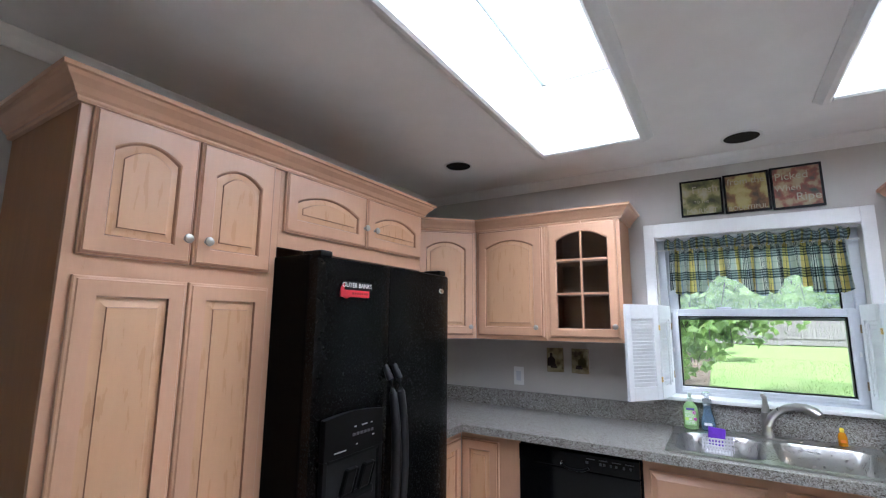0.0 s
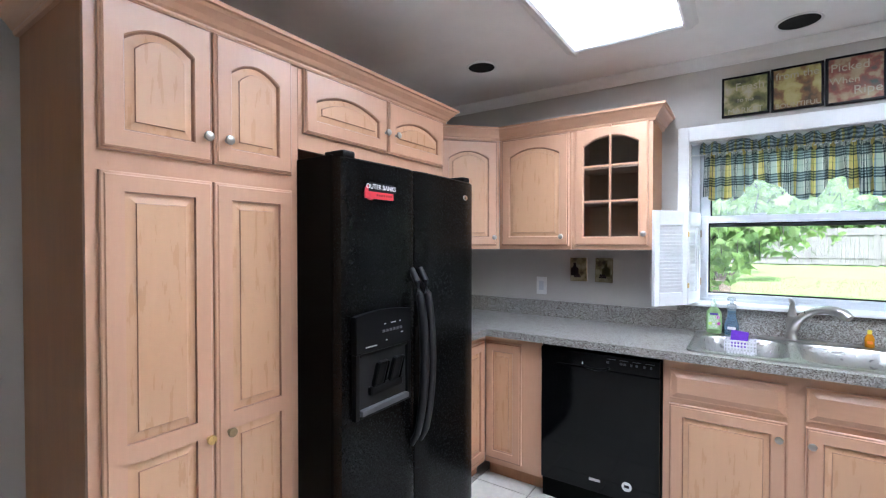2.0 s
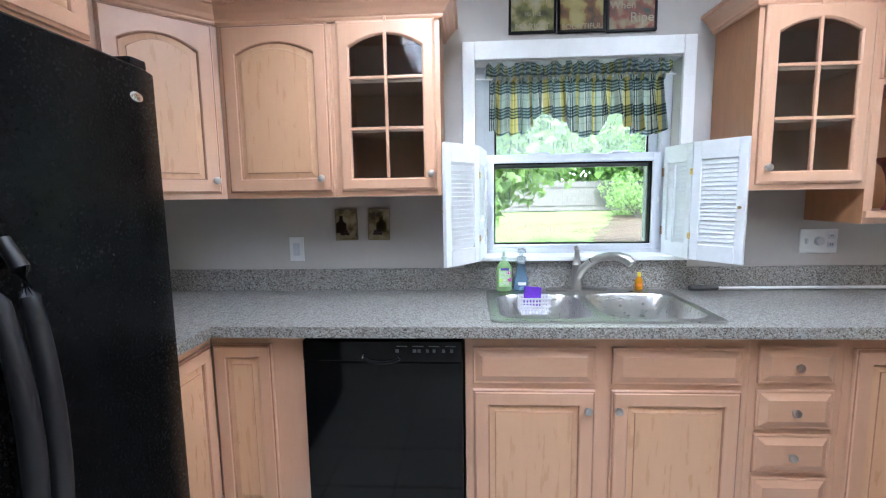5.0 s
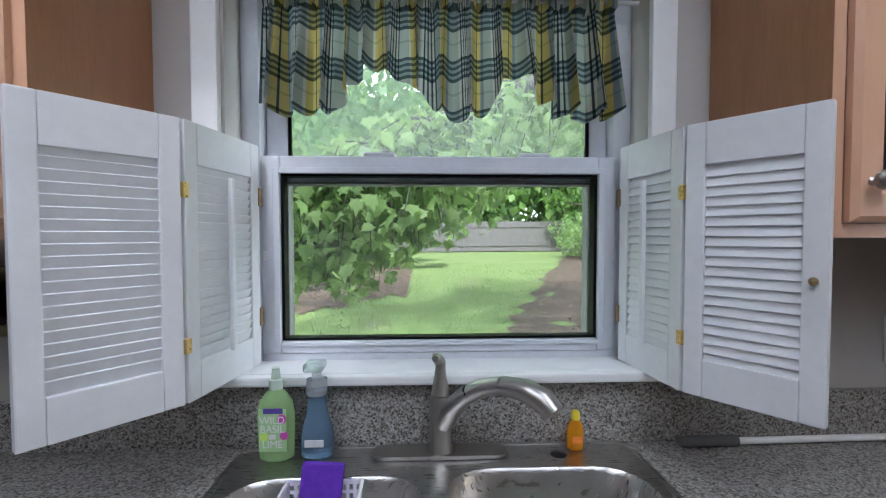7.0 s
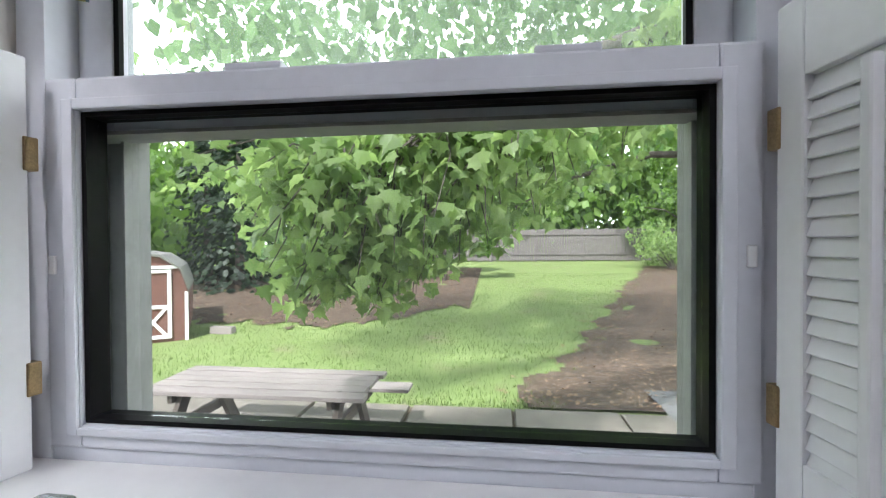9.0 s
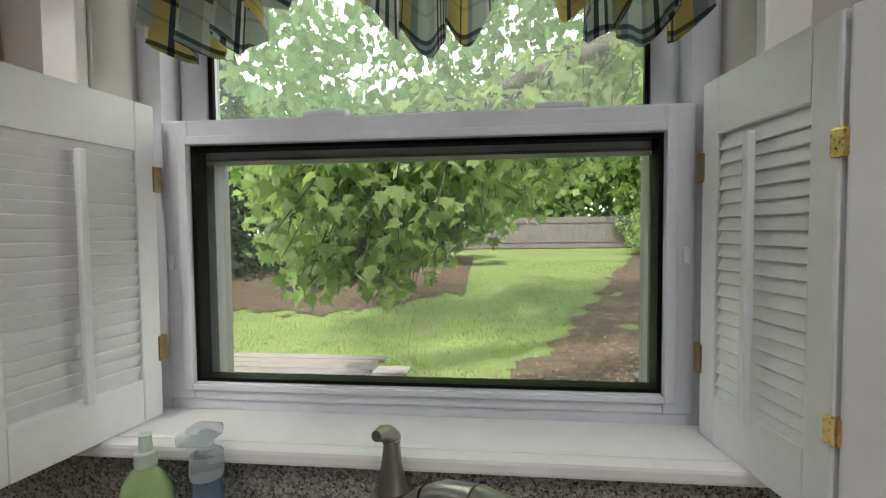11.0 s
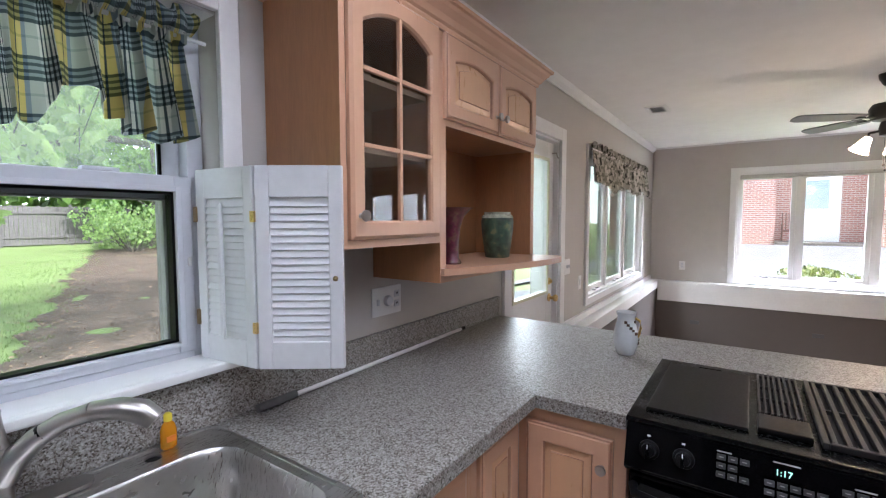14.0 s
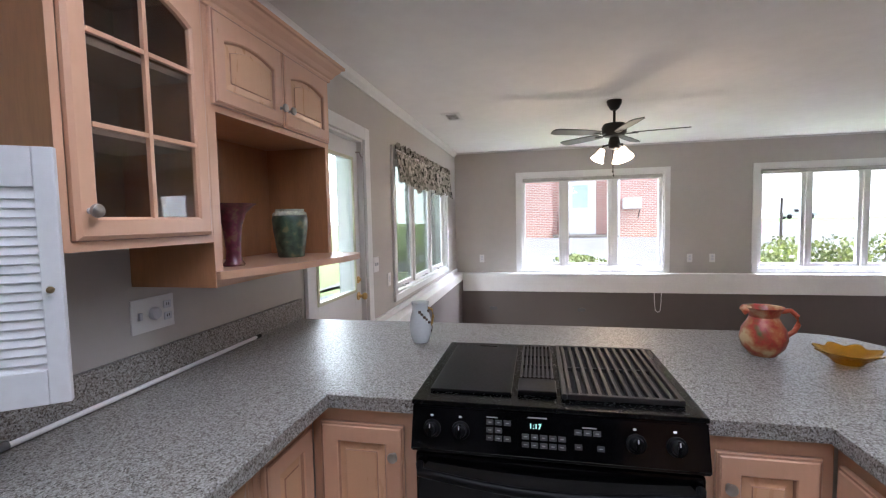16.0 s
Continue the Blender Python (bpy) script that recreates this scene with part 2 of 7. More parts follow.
def linked(name, bm, mat, smooth=None):
    me = bpy.data.meshes.new(name)
    bm.to_mesh(me)
    bm.free()
    for m in mat if isinstance(mat, (list, tuple)) else [mat]:
        me.materials.append(m)
    if smooth:
        me.shade_smooth()
        me.set_sharp_from_angle(angle=radians(smooth))
    return new(name, me)


def structure(name, bm, mat, label="", smooth=None):
    return tagged(linked(name, bm, mat, smooth), label, "", "", "structure")


def thing(name, at, label, category, group=""):
    ob = new(name)
    ob.location = at
    ob.empty_display_size = 0.05
    bpy.context.view_layer.update()
    return tagged(ob, label, category, group)


def part(name, bm, mat, parent, label="", m=None, smooth=None):
    """One mesh object under a thing or a part; m carries local shapes to the world."""
    if m is not None:
        bm.transform(m)
    ob = linked(name, bm, mat, smooth)
    ob.parent = parent
    ob.matrix_parent_inverse = Matrix.Translation(-Vector(parent.location)) if parent.parent is None else Matrix.Identity(4)
    if label:
        ob["label"] = label
    return ob


# ---- the shell ----
def wall_with_openings(name, axis, at, thick, a0, a1, z0, z1, openings, mat, label):
    """A wall along x or y with real openings (a0, a1, z0, z1), butted from boxes."""
    bm = bmesh.new()
    cuts = sorted(openings)

    def block(p, q, lo, hi):
        if q - p > 1e-4 and hi - lo > 1e-4:
            if axis == "x":
                boxed(p, q, min(at, at + thick), max(at, at + thick), lo, hi, bm=bm)
            else:
                boxed(min(at, at + thick), max(at, at + thick), p, q, lo, hi, bm=bm)
    pos = a0
    for p, q, lo, hi in cuts:
        block(pos, p, z0, z1)
        block(p, q, z0, lo)
        block(p, q, hi, z1)
        pos = q
    block(pos, a1, z0, z1)
    return structure(name, bm, mat, label)


WIN = (-0.200, 0.745, 1.055, 2.0)
DOOR_N = (2.50, 3.33, -0.02, 2.035)
NWIN = (4.045, 6.375, 0.76, 2.03)
EWIN1, EWIN2 = (-0.10, 1.925, 0.67, 2.045), (-3.24, -1.30, 0.67, 2.045)
LOW = -0.45
wall_with_openings("wall_north", "x", WALL_N, 0.22, -2.9, 7.35, -0.8, 2.75, [WIN, DOOR_N, NWIN], WALL_PAINT, "greige painted wall with window and glazed door")
wall_with_openings("wall_east", "y", FAR_X, 0.22, -4.2, 2.94, 0.5, 2.75, [EWIN2, EWIN1], WALL_PAINT, "greige painted wall with two wide windows")
structure("wall_south", boxed(-2.9, 7.35, -4.4, -4.2, -0.8, 2.75), WALL_PAINT, "plain greige painted wall")
WEST = pose(-1.345, 1.092, 0, 0, 0, 90)
FRIDGE = pose(-1.08, 1.087, 0, 0, 0, 90)
bm = bmesh.new()
for p, q, lo, hi in ((-5.2, -1.76, -0.8, 2.75), (-1.76, -0.87, 2.06, 2.75), (-0.87, 1.85, -0.8, 2.75)):
    boxed(p, q, 0.545, 0.79, lo, hi, bm=bm)
bm.transform(WEST)
structure("wall_west", bm, WALL_PAINT, "greige painted wall with a cased doorway")
bm = bmesh.new()
for p, q, lo, hi in ((-0.87, -0.79, 0.0, 2.13), (-1.84, -1.76, 0.0, 2.13), (-1.76, -0.87, 2.05, 2.13)):
    boxed(p, q, 0.525, 0.5445, lo, hi, 0.004, bm=bm)
boxed(-0.885, -0.8705, 0.5455, 0.79, 0, 2.05, bm=bm)
bm.transform(WEST)
structure("doorway_trim", bm, TRIM, "white painted doorway casing")
# hall box, dark on every face so that the colour makes it dim
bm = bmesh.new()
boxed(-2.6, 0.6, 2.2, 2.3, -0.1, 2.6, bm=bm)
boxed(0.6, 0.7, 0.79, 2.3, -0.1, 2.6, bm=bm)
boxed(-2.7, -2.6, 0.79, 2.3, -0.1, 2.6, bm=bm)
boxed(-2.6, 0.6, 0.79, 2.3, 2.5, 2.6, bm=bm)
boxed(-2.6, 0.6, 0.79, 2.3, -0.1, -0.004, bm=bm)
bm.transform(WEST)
structure("wall_hall", bm, TAUPE, "hall beyond the doorway, its dimness put in by dark colour")

structure("floor", boxed(-2.9, 3.45, -4.2, 2.951, -0.08, -0.006), GROUT, "grouted bed under cream floor tiles")
structure("floor_living", boxed(3.45, FAR_X, -4.2, 2.951, LOW - 0.08, LOW), material("brown_carpet", (0.20, 0.16, 0.13), 0.95, vary=0.15, scale=20, bump=0.3, bump_scale=300), "brown carpet of the sunken living room")
structure("wall_step", boxed(3.35, 3.449, -4.2, 2.80, LOW, -0.09), TAUPE, "low step between kitchen and living room")

holes = [[(x0, y0), (x1, y0), (x1, y1), (x0, y1)] for x0, x1, y0, y1 in (SKY1, SKY2)]
# translucent white in place of clear glass, to paint in the sky's glare
FROSTED = bpy.data.materials.new("skylight_glare_white")
FROSTED.use_nodes = True
fz = FROSTED.node_tree.nodes
fz_t = fz.new("ShaderNodeBsdfTranslucent")
fz_t.inputs[0].default_value = (0.9, 0.93, 0.95, 1)
FROSTED.node_tree.links.new(fz_t.outputs[0], fz["Material Output"].inputs[0])
structure("ceiling", plate([(-3.0, -4.3), (7.25, -4.3), (7.25, 3.1), (-3.0, 3.1)], holes, CEIL, CEIL + 0.12), CEILING, "white textured ceiling with two skylight openings")
structure("roof", plate([(-3.4, -4.6), (7.55, -4.6), (7.55, 3.5), (-3.4, 3.5)], holes, 2.86, 2.96), material("roof_felt", (0.06, 0.06, 0.06), 0.9), "dark flat roof")
for i, (x0, x1, y0, y1) in enumerate((SKY1, SKY2), 1):
    bm = bmesh.new()
    for a, b, c, d in ((x0 - 0.03, x0, y0 - 0.03, y1 + 0.03), (x1, x1 + 0.03, y0 - 0.03, y1 + 0.03), (x0, x1, y0 - 0.03, y0), (x0, x1, y1, y1 + 0.03)):
        boxed(a, b, c, d, CEIL + 0.121, 2.859, bm=bm)
    structure("skylight_shaft", bm, CEILING, "white boxed skylight shaft")
    bm = bmesh.new()
    prof = [(0.0, 0.0), (0.0, -0.022), (0.012, -0.030), (0.030, -0.026), (0.048, -0.014), (0.062, -0.008), (0.062, 0.0)]
    for a, b, o in (((x0, y0), (x0, y1), (-1, 0, 0)), ((x1, y0), (x1, y1), (1, 0, 0)), ((x0, y0), (x1, y0), (0, -1, 0)), ((x0, y1), (x1, y1), (0, 1, 0))):
        e = 0.06
        if o[0]:
            swept(prof, (a[0], a[1] - e, CEIL), (b[0], b[1] + e, CEIL), o, bm)
        else:
            swept(prof, (a[0] + 0.001, a[1], CEIL - 0.001), (b[0] - 0.001, b[1], CEIL - 0.001), o, bm)
    structure("skylight_trim", bm, TRIM, "white moulded trim round the skylight")
    pane = structure("skylight_pane", boxed(x0, x1, y0, y1, 2.865, 2.871), FROSTED, "white translucent skylight pane in place of clear glass, for the sky's glare")
    pane.visible_shadow = False

# crown moulding along the walls
COVE = [(0.0, 0.0), (0.012, 0.0), (0.018, 0.010), (0.040, 0.030), (0.050, 0.046), (0.056, 0.054), (0.056, 0.058), (0.0, 0.058)]
structure("crown_moulding", swept(COVE, (-1.88, WALL_N, CEIL - 0.058), (FAR_X, WALL_N, CEIL - 0.058), (0, -1, 0)), TRIM, "white cove crown moulding")
bm = swept(COVE, (-5.2, 0.545, CEIL - 0.058), (1.80, 0.545, CEIL - 0.058), (0, -1, 0))
bm.transform(WEST)
structure("crown_moulding", bm, TRIM, "white cove crown moulding")
structure("trim", boxed(FAR_X - 0.025, FAR_X, -4.2, 2.90, CEIL - 0.02, CEIL, 0.004), TRIM, "thin white trim under the ceiling")

# sunken living room: dark lower wall and white ledge
structure("wall_lower", boxed(6.99, 7.099, -4.2, 2.83, LOW, 0.32), TAUPE, "dark taupe lower wall")
structure("wall_east_base", boxed(7.101, 7.32, -4.2, 2.94, -0.8, 0.5), TAUPE, "lower wall")
structure("wall_lower", boxed(3.36, 6.99, 2.84, 2.95, LOW, 0.49), TAUPE, "dark taupe lower wall")
structure("ledge", boxed(6.97, 7.10, -4.2, 2.82, 0.322, 0.600, 0.006), TRIM, "white painted ledge and apron")
structure("ledge", boxed(3.36, 7.099, 2.82, 2.95, 0.492, 0.601, 0.006), TRIM, "white painted ledge")
structure("ledge", boxed(3.45, 7.099, 2.925, 2.951, 0.602, 0.655, 0.004), TRIM, "white painted ledge upstand")


# ---- cabinet doors and cabinets ----
def contour(w, h, inset, top_extra, arch, m=14):
    """The opening of a door: a rectangle set in by inset, with an arched head."""
    x0, x1, z0, z1 = inset, w - inset, inset, h - inset - top_extra
    pts = [(x0, z0), (x1, z0)]
    for i in range(m + 1):
        u = i / m
        rise = arch * (1 - (2 * u - 1) ** 2)
        pts.append((x1 + (x0 - x1) * u, z1 - arch + rise))
    return pts


def loops(bm, rings, cap=True):
    rows = [[bm.verts.new((x, y, z)) for x, z in pts] for y, pts in rings]
    n = len(rows[0])
    for a, b in zip(rows, rows[1:]):
        for i in range(n):
            bm.faces.new((a[i], a[(i + 1) % n], b[(i + 1) % n], b[i]))
    if cap:
        bm.faces.new(rows[-1])
    return rows


def knob_mesh(r=0.0155):
    bm = lathe([(0.007, 0.0), (0.007, 0.002), (0.0045, 0.004), (0.0045, 0.012), (r * 0.9, 0.016), (r, 0.020), (r * 0.92, 0.025), (r * 0.5, 0.028), (0.001, 0.0285)], 20)
    bm.transform(pose(0, 0, 0, 90))
    return bm


KNOB = NICKEL


def cabinet_door(parent, m, x0, x1, z0, z1, arch=0.0, knob=None, kind="panel", split=0.0, rail=0.055, knob_mat=None):
    """A raised-panel, drawer or glazed front of an overlay door, 20 mm thick."""
    w, h = x1 - x0, z1 - z0
    here = m @ pose(x0, 0, z0)
    out = contour(w, h, 0.0, 0, 0.0)
    n_in = contour(w, h, 0.010, 0, 0.0)
    top = (0.004 if kind == "glass" else 0.012) if arch else 0.0
    bm = bmesh.new()
    if kind == "drawer":
        loops(bm, [(-0.001, out), (-0.010, out), (-0.012, contour(w, h, 0.004, 0, 0)), (-0.0105, contour(w, h, 0.010, 0, 0)), (-0.021, contour(w, h, 0.032, 0, 0)), (-0.0225, contour(w, h, 0.034, 0, 0))])
        bmesh.ops.recalc_face_normals(bm, faces=bm.faces)
        front = part("drawer_front", bm, WOOD_H, parent, m=here, smooth=25)
    elif kind == "glass":
        rows = loops(bm, [(-0.001, out), (-0.013, out), (-0.020, n_in), (-0.020, contour(w, h, rail, top, arch)), (-0.014, contour(w, h, rail + 0.006, top, arch)), (-0.001, contour(w, h, rail + 0.006, top, arch))], False)
        n = len(rows[0])
        for i in range(n):
            bm.faces.new((rows[-1][i], rows[-1][(i + 1) % n], rows[0][(i + 1) % n], rows[0][i]))
        bmesh.ops.recalc_face_normals(bm, faces=bm.faces)
        front = part("door", bm, WOOD, parent, m=here, smooth=25)
        hole = rail + 0.006
        mid, ztop = w / 2, h - hole - top
        part("muntin", boxed(mid - 0.006, mid + 0.006, -0.019, -0.006, hole - 0.002, ztop + (0.36 * (ztop - hole) / 3 if arch else 0.0), 0.002), WOOD, front, m=here)
        step = (ztop - hole) / 3 * (1.06 if arch else 1.0)
        for k in (1, 2):
            for a, b in ((hole - 0.002, mid - 0.0061), (mid + 0.0061, w - hole + 0.002)):
                part("muntin", boxed(a, b, -0.0185, -0.006, hole + k * step - 0.006, hole + k * step + 0.006, 0.002), WOOD, front, m=here)
        for k in range(3):
            for a, b in ((hole, mid - 0.003), (mid + 0.003, w - hole)):
                g = part("pane", boxed(a - 0.002, b + 0.002, -0.0055, -0.003, hole + k * step + (0.003 if k else -0.002), hole + (k + 1) * step - 0.003 + (0.004 if k == 2 else 0)), DOOR_GLASS, front, m=here)
                g.visible_shadow = False
    else:
        groove = 0.007
        if not split:
            loops(bm, [(-0.001, out), (-0.012, out), (-0.015, contour(w, h, 0.003, 0, 0)), (-0.0165, contour(w, h, 0.008, 0, 0)), (-0.0205, contour(w, h, 0.011, 0, 0)), (-0.0205, contour(w, h, rail, top, arch)), (-0.0165, contour(w, h, rail + 0.003, top, arch)), (-0.0085, contour(w, h, rail + groove, top, arch))], False)
            n = len(out)
            bm.faces.ensure_lookup_table()
            for i in (*range(2 * n, 3 * n), *range(6 * n, 7 * n)):
                bm.faces[i].material_index = 1
            bays = [(0.0, h, top, arch)]
            front = part("door", bm, [WOOD, GLAZE], parent, m=here, smooth=25)
        else:
            loops(bm, [(-0.001, out), (-0.008, out)])
            loops(bm, [(-0.008, out), (-0.012, out), (-0.015, contour(w, h, 0.003, 0, 0)), (-0.0165, contour(w, h, 0.008, 0, 0)), (-0.0205, contour(w, h, 0.011, 0, 0))], False)
            front = part("door", bm, WOOD, parent, m=here, smooth=25)
            r2 = rail * 0.5
            bays = [(0.0, split, 0.0, 0.0), (split, h, 0.0, 0.0)]
            wins = [[(rail, lo), (w - rail, lo), (w - rail, hi), (rail, hi)] for lo, hi in ((rail, split - r2), (split + r2, h - rail))]
            fm = plate([(0.011, 0.011), (w - 0.011, 0.011), (w - 0.011, h - 0.011), (0.011, h - 0.011)], wins, 0.0085, 0.0205)
            for f in fm.faces:
                if abs(f.normal.z) < 0.5:
                    f.material_index = 1
            fm.transform(pose(0, 0, 0, 90))
            part("door_frame", fm, [WOOD, GLAZE], front, m=here)
        for lo, hi, tp, ar in bays:
            r_lo = rail if lo == 0.0 else rail * 0.5
            r_hi = rail if hi == h else rail * 0.5
            pw, ph = w - 2 * rail, hi - lo - r_lo - r_hi - tp
            pm = bmesh.new()
            loops(pm, [(-0.0083, contour(pw, ph, 0.002, 0, ar)), (-0.0090, contour(pw, ph, groove + 0.003, 0, ar)), (-0.0150, contour(pw, ph, 0.028, 0, ar * 0.96)), (-0.0185, contour(pw, ph, 0.0300, 0, ar * 0.96))])
            n = len(out)
            pm.faces.ensure_lookup_table()
            for i in range(2 * n, 3 * n):
                pm.faces[i].material_index = 1
            part("panel", pm, [PANEL, GLAZE], front, "raised centre panel in warmer maple", m=here @ pose(rail, 0, lo + r_lo), smooth=20)
    if knob:
        k = part("knob", knob_mesh(), knob_mat or KNOB, front, "round brushed knob", m=m @ pose(knob[0], -0.020, knob[1]), smooth=40)
    return front


def cabinet(name, label, m, w, d, z0, z1, doors, group="", hollow=None, plinth=0.0, side=WOOD_SIDE, kick=None, body_top=None):
    """A cabinet unit; local x along the face, y into it. hollow: (x0, x1, z0, z1) of an open or glazed bay."""
    base = m @ Vector((w / 2, d / 2, z0))
    ob = thing(name, base, label, "cabinet", group)
    if hollow:
        hx0, hx1, hz0, hz1 = hollow
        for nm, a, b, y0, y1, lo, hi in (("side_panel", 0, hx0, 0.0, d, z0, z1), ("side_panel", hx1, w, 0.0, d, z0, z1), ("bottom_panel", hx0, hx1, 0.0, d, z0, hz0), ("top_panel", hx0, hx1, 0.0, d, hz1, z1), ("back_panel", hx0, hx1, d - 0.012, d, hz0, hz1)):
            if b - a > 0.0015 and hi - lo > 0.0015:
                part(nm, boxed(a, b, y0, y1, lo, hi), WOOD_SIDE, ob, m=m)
                if y0 == 0.0:
                    part("face_frame", boxed(a, b, -0.0012, -0.0002, lo, hi), WOOD, ob, m=m)
    else:
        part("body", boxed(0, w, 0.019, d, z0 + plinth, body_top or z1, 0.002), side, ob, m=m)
        part("face_frame", boxed(0.0, w, 0.0, 0.0185, z0 + plinth, z1, 0.0015), WOOD, ob, m=m)
        if plinth:
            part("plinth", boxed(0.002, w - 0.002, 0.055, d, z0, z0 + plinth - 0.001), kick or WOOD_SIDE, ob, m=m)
    for spec in doors:
        cabinet_door(ob, m, **spec)
    return ob


CROWN = [(0.0, 0.0), (0.012, 0.0), (0.016, 0.008), (0.016, 0.014), (0.024, 0.020), (0.034, 0.036), (0.052, 0.054), (0.058, 0.064), (0.068, 0.066), (0.070, 0.078), (0.0, 0.078)]


def crown(m, runs, z, label="stained maple crown moulding on the cabinets"):
    """Mitred crown round the head of cabinets: runs of (x, y) corners, walked with the cabinet on the left."""
    pts = [Vector((x, y, 0)) for x, y in runs]
    bm = bmesh.new()
    rows = []
    for i, p in enumerate(pts):
        outs = []
        for a, b in ((i - 1, i), (i, i + 1)):
            if 0 <= a and b < len(pts):
                dd = (pts[b] - pts[a]).normalized()
                outs.append(Vector((dd.y, -dd.x, 0)))
        o = sum(outs, Vector()) / len(outs)
        o = o / max(o.length_squared, 0.3)
        rows.append([bm.verts.new(p + o * u + Vector((0, 0, z + v))) for u, v in CROWN])
    n = len(CROWN)
    for a, b in zip(rows, rows[1:]):
        for i in range(n):
            bm.faces.new((a[i], a[(i + 1) % n], b[(i + 1) % n], b[i]))
    bm.faces.new(rows[0])
    bm.faces.new(rows[-1])
    bmesh.ops.recalc_face_normals(bm, faces=bm.faces)
    bm.transform(m)
    ob = linked("cabinet_crown", bm, WOOD_H)
    return tagged(ob, label, "moulding")


# pantry and the cabinet over the fridge, along the west wall
cabinet("pantry_cabinet", "tall pickled maple pantry with raised panel doors, closed", WEST @ pose(-0.665, 0, 0), 0.665, 0.54, 0.0, 2.10, [
    dict(x0=0.028, x1=0.328, z0=1.668, z1=2.086, arch=0.038, knob=(0.305, 1.748)),
    dict(x0=0.334, x1=0.628, z0=1.668, z1=2.086, arch=0.038, knob=(0.372, 1.748)),
    dict(x0=0.028, x1=0.328, z0=0.13, z1=1.612, split=0.705, knob=(0.306, 0.803), knob_mat=BRASS),
    dict(x0=0.334, x1=0.628, z0=0.13, z1=1.612, split=0.705, knob=(0.374, 0.803), knob_mat=OLD_BRASS)], plinth=0.10)
cabinet("fridge_cabinet", "pickled maple cabinet over the refrigerator, two arched doors", WEST @ pose(0.001, 0, 0), 0.982, 0.54, 1.775, 2.10, [
    dict(x0=0.018, x1=0.495, z0=1.838, z1=2.086, arch=0.045, knob=(0.478, 1.930), rail=0.055),
    dict(x0=0.500, x1=0.965, z0=1.838, z1=2.086, arch=0.045, knob=(0.552, 1.930), rail=0.055)])
crown(WEST, [(-0.665, 0.54), (-0.665, 0.0), (0.983, 0.0), (0.983, 0.54)], 2.083)

# upper cabinets on the north wall
NORTH = pose(0, 2.638, 0)
DIAG = pose(-1.574, 2.338, 0, 0, 0, 45)
cabinet("corner_wall_cabinet", "pickled maple diagonal corner wall cabinet with arched door", DIAG, 0.424, 0.20, 1.376, 2.10, [
    dict(x0=0.022, x1=0.402, z0=1.398, z1=2.078, arch=0.045, knob=(0.378, 1.452))])
cabinet("wall_cabinet", "pickled maple wall cabinet with arched raised panel door", NORTH @ pose(-1.272, 0, 0), 0.478, 0.31, 1.376, 2.10, [
    dict(x0=0.020, x1=0.464, z0=1.398, z1=2.078, arch=0.045, knob=(0.424, 1.455))])


def glazed(x0, w, knob_x):
    return cabinet("glazed_wall_cabinet", "pickled maple wall cabinet with six-pane arched glass door, empty inside", NORTH @ pose(x0, 0, 0), w, 0.31, 1.378, 2.10, [
        dict(x0=0.022, x1=w - 0.020, z0=1.402, z1=2.080, arch=0.05, kind="glass", knob=(knob_x, 1.466), rail=0.045)], hollow=(0.02, w - 0.02, 1.400, 2.08))


CAB_GLASS_W = glazed(-0.792, 0.442, 0.402)
CAB_GLASS_E = glazed(0.886, 0.444, 0.050)
for ob, x0, w in ((CAB_GLASS_W, -0.792, 0.442), (CAB_GLASS_E, 0.886, 0.444)):
    for z in (1.647, 1.849):
        part("shelf", boxed(x0 + 0.021, x0 + w - 0.021, 2.68, 2.93, z, z + 0.016), CAVITY, ob)
    part("lining", boxed(x0 + 0.021, x0 + w - 0.021, 2.928, 2.934, 1.401, 2.079), CAVITY, ob)
crown(Matrix.Identity(4), [(-1.574, 2.338), (-1.274, 2.638), (-0.350, 2.638), (-0.350, 2.949)], 2.080)

# open niche cabinet with its bowed shelf
niche = cabinet("niche_cabinet", "pickled maple wall cabinet with two small doors above an open niche", NORTH @ pose(1.331, 0, 0), 0.789, 0.31, 1.238, 2.10, [
    dict(x0=0.016, x1=0.392, z0=1.796, z1=2.080, arch=0.022, knob=(0.368, 1.862), rail=0.05),
    dict(x0=0.398, x1=0.773, z0=1.796, z1=2.080, arch=0.022, knob=(0.424, 1.862), rail=0.05)], hollow=(0.034, 0.755, 1.2635, 1.775))
shelf = [(1.3655, 2.936), (1.3655, 2.6365), (1.333, 2.6365), (1.333, 2.622), (1.40, 2.590), (1.52, 2.546), (1.66, 2.506), (1.80, 2.478), (1.92, 2.464), (2.04, 2.466), (2.10, 2.486), (2.118, 2.525), (2.118, 2.6365), (2.0855, 2.6365), (2.0855, 2.936)]
part("bowed_shelf", plate(shelf, [], 1.264, 1.288), WOOD_H, niche, "bow-fronted maple shelf")
crown(Matrix.Identity(4), [(0.886, 2.949), (0.886, 2.638), (2.120, 2.638), (2.120, 2.949)], 2.080)

# base cabinets
BASE = pose(0, 2.375, 0)
cabinet("sink_base_cabinet", "pickled maple sink base with two false drawers and two doors", BASE @ pose(-0.257, 0, 0), 1.028, 0.56, 0.0, 0.868, [
    dict(x0=0.028, x1=0.480, z0=0.674, z1=0.816, kind="drawer"), dict(x0=0.540, x1=1.002, z0=0.674, z1=0.816, kind="drawer"),
    dict(x0=0.028, x1=0.480, z0=0.125, z1=0.652, knob=(0.450, 0.583)), dict(x0=0.540, x1=1.002, z0=0.125, z1=0.652, knob=(0.560, 0.583))], plinth=0.09, body_top=0.70)
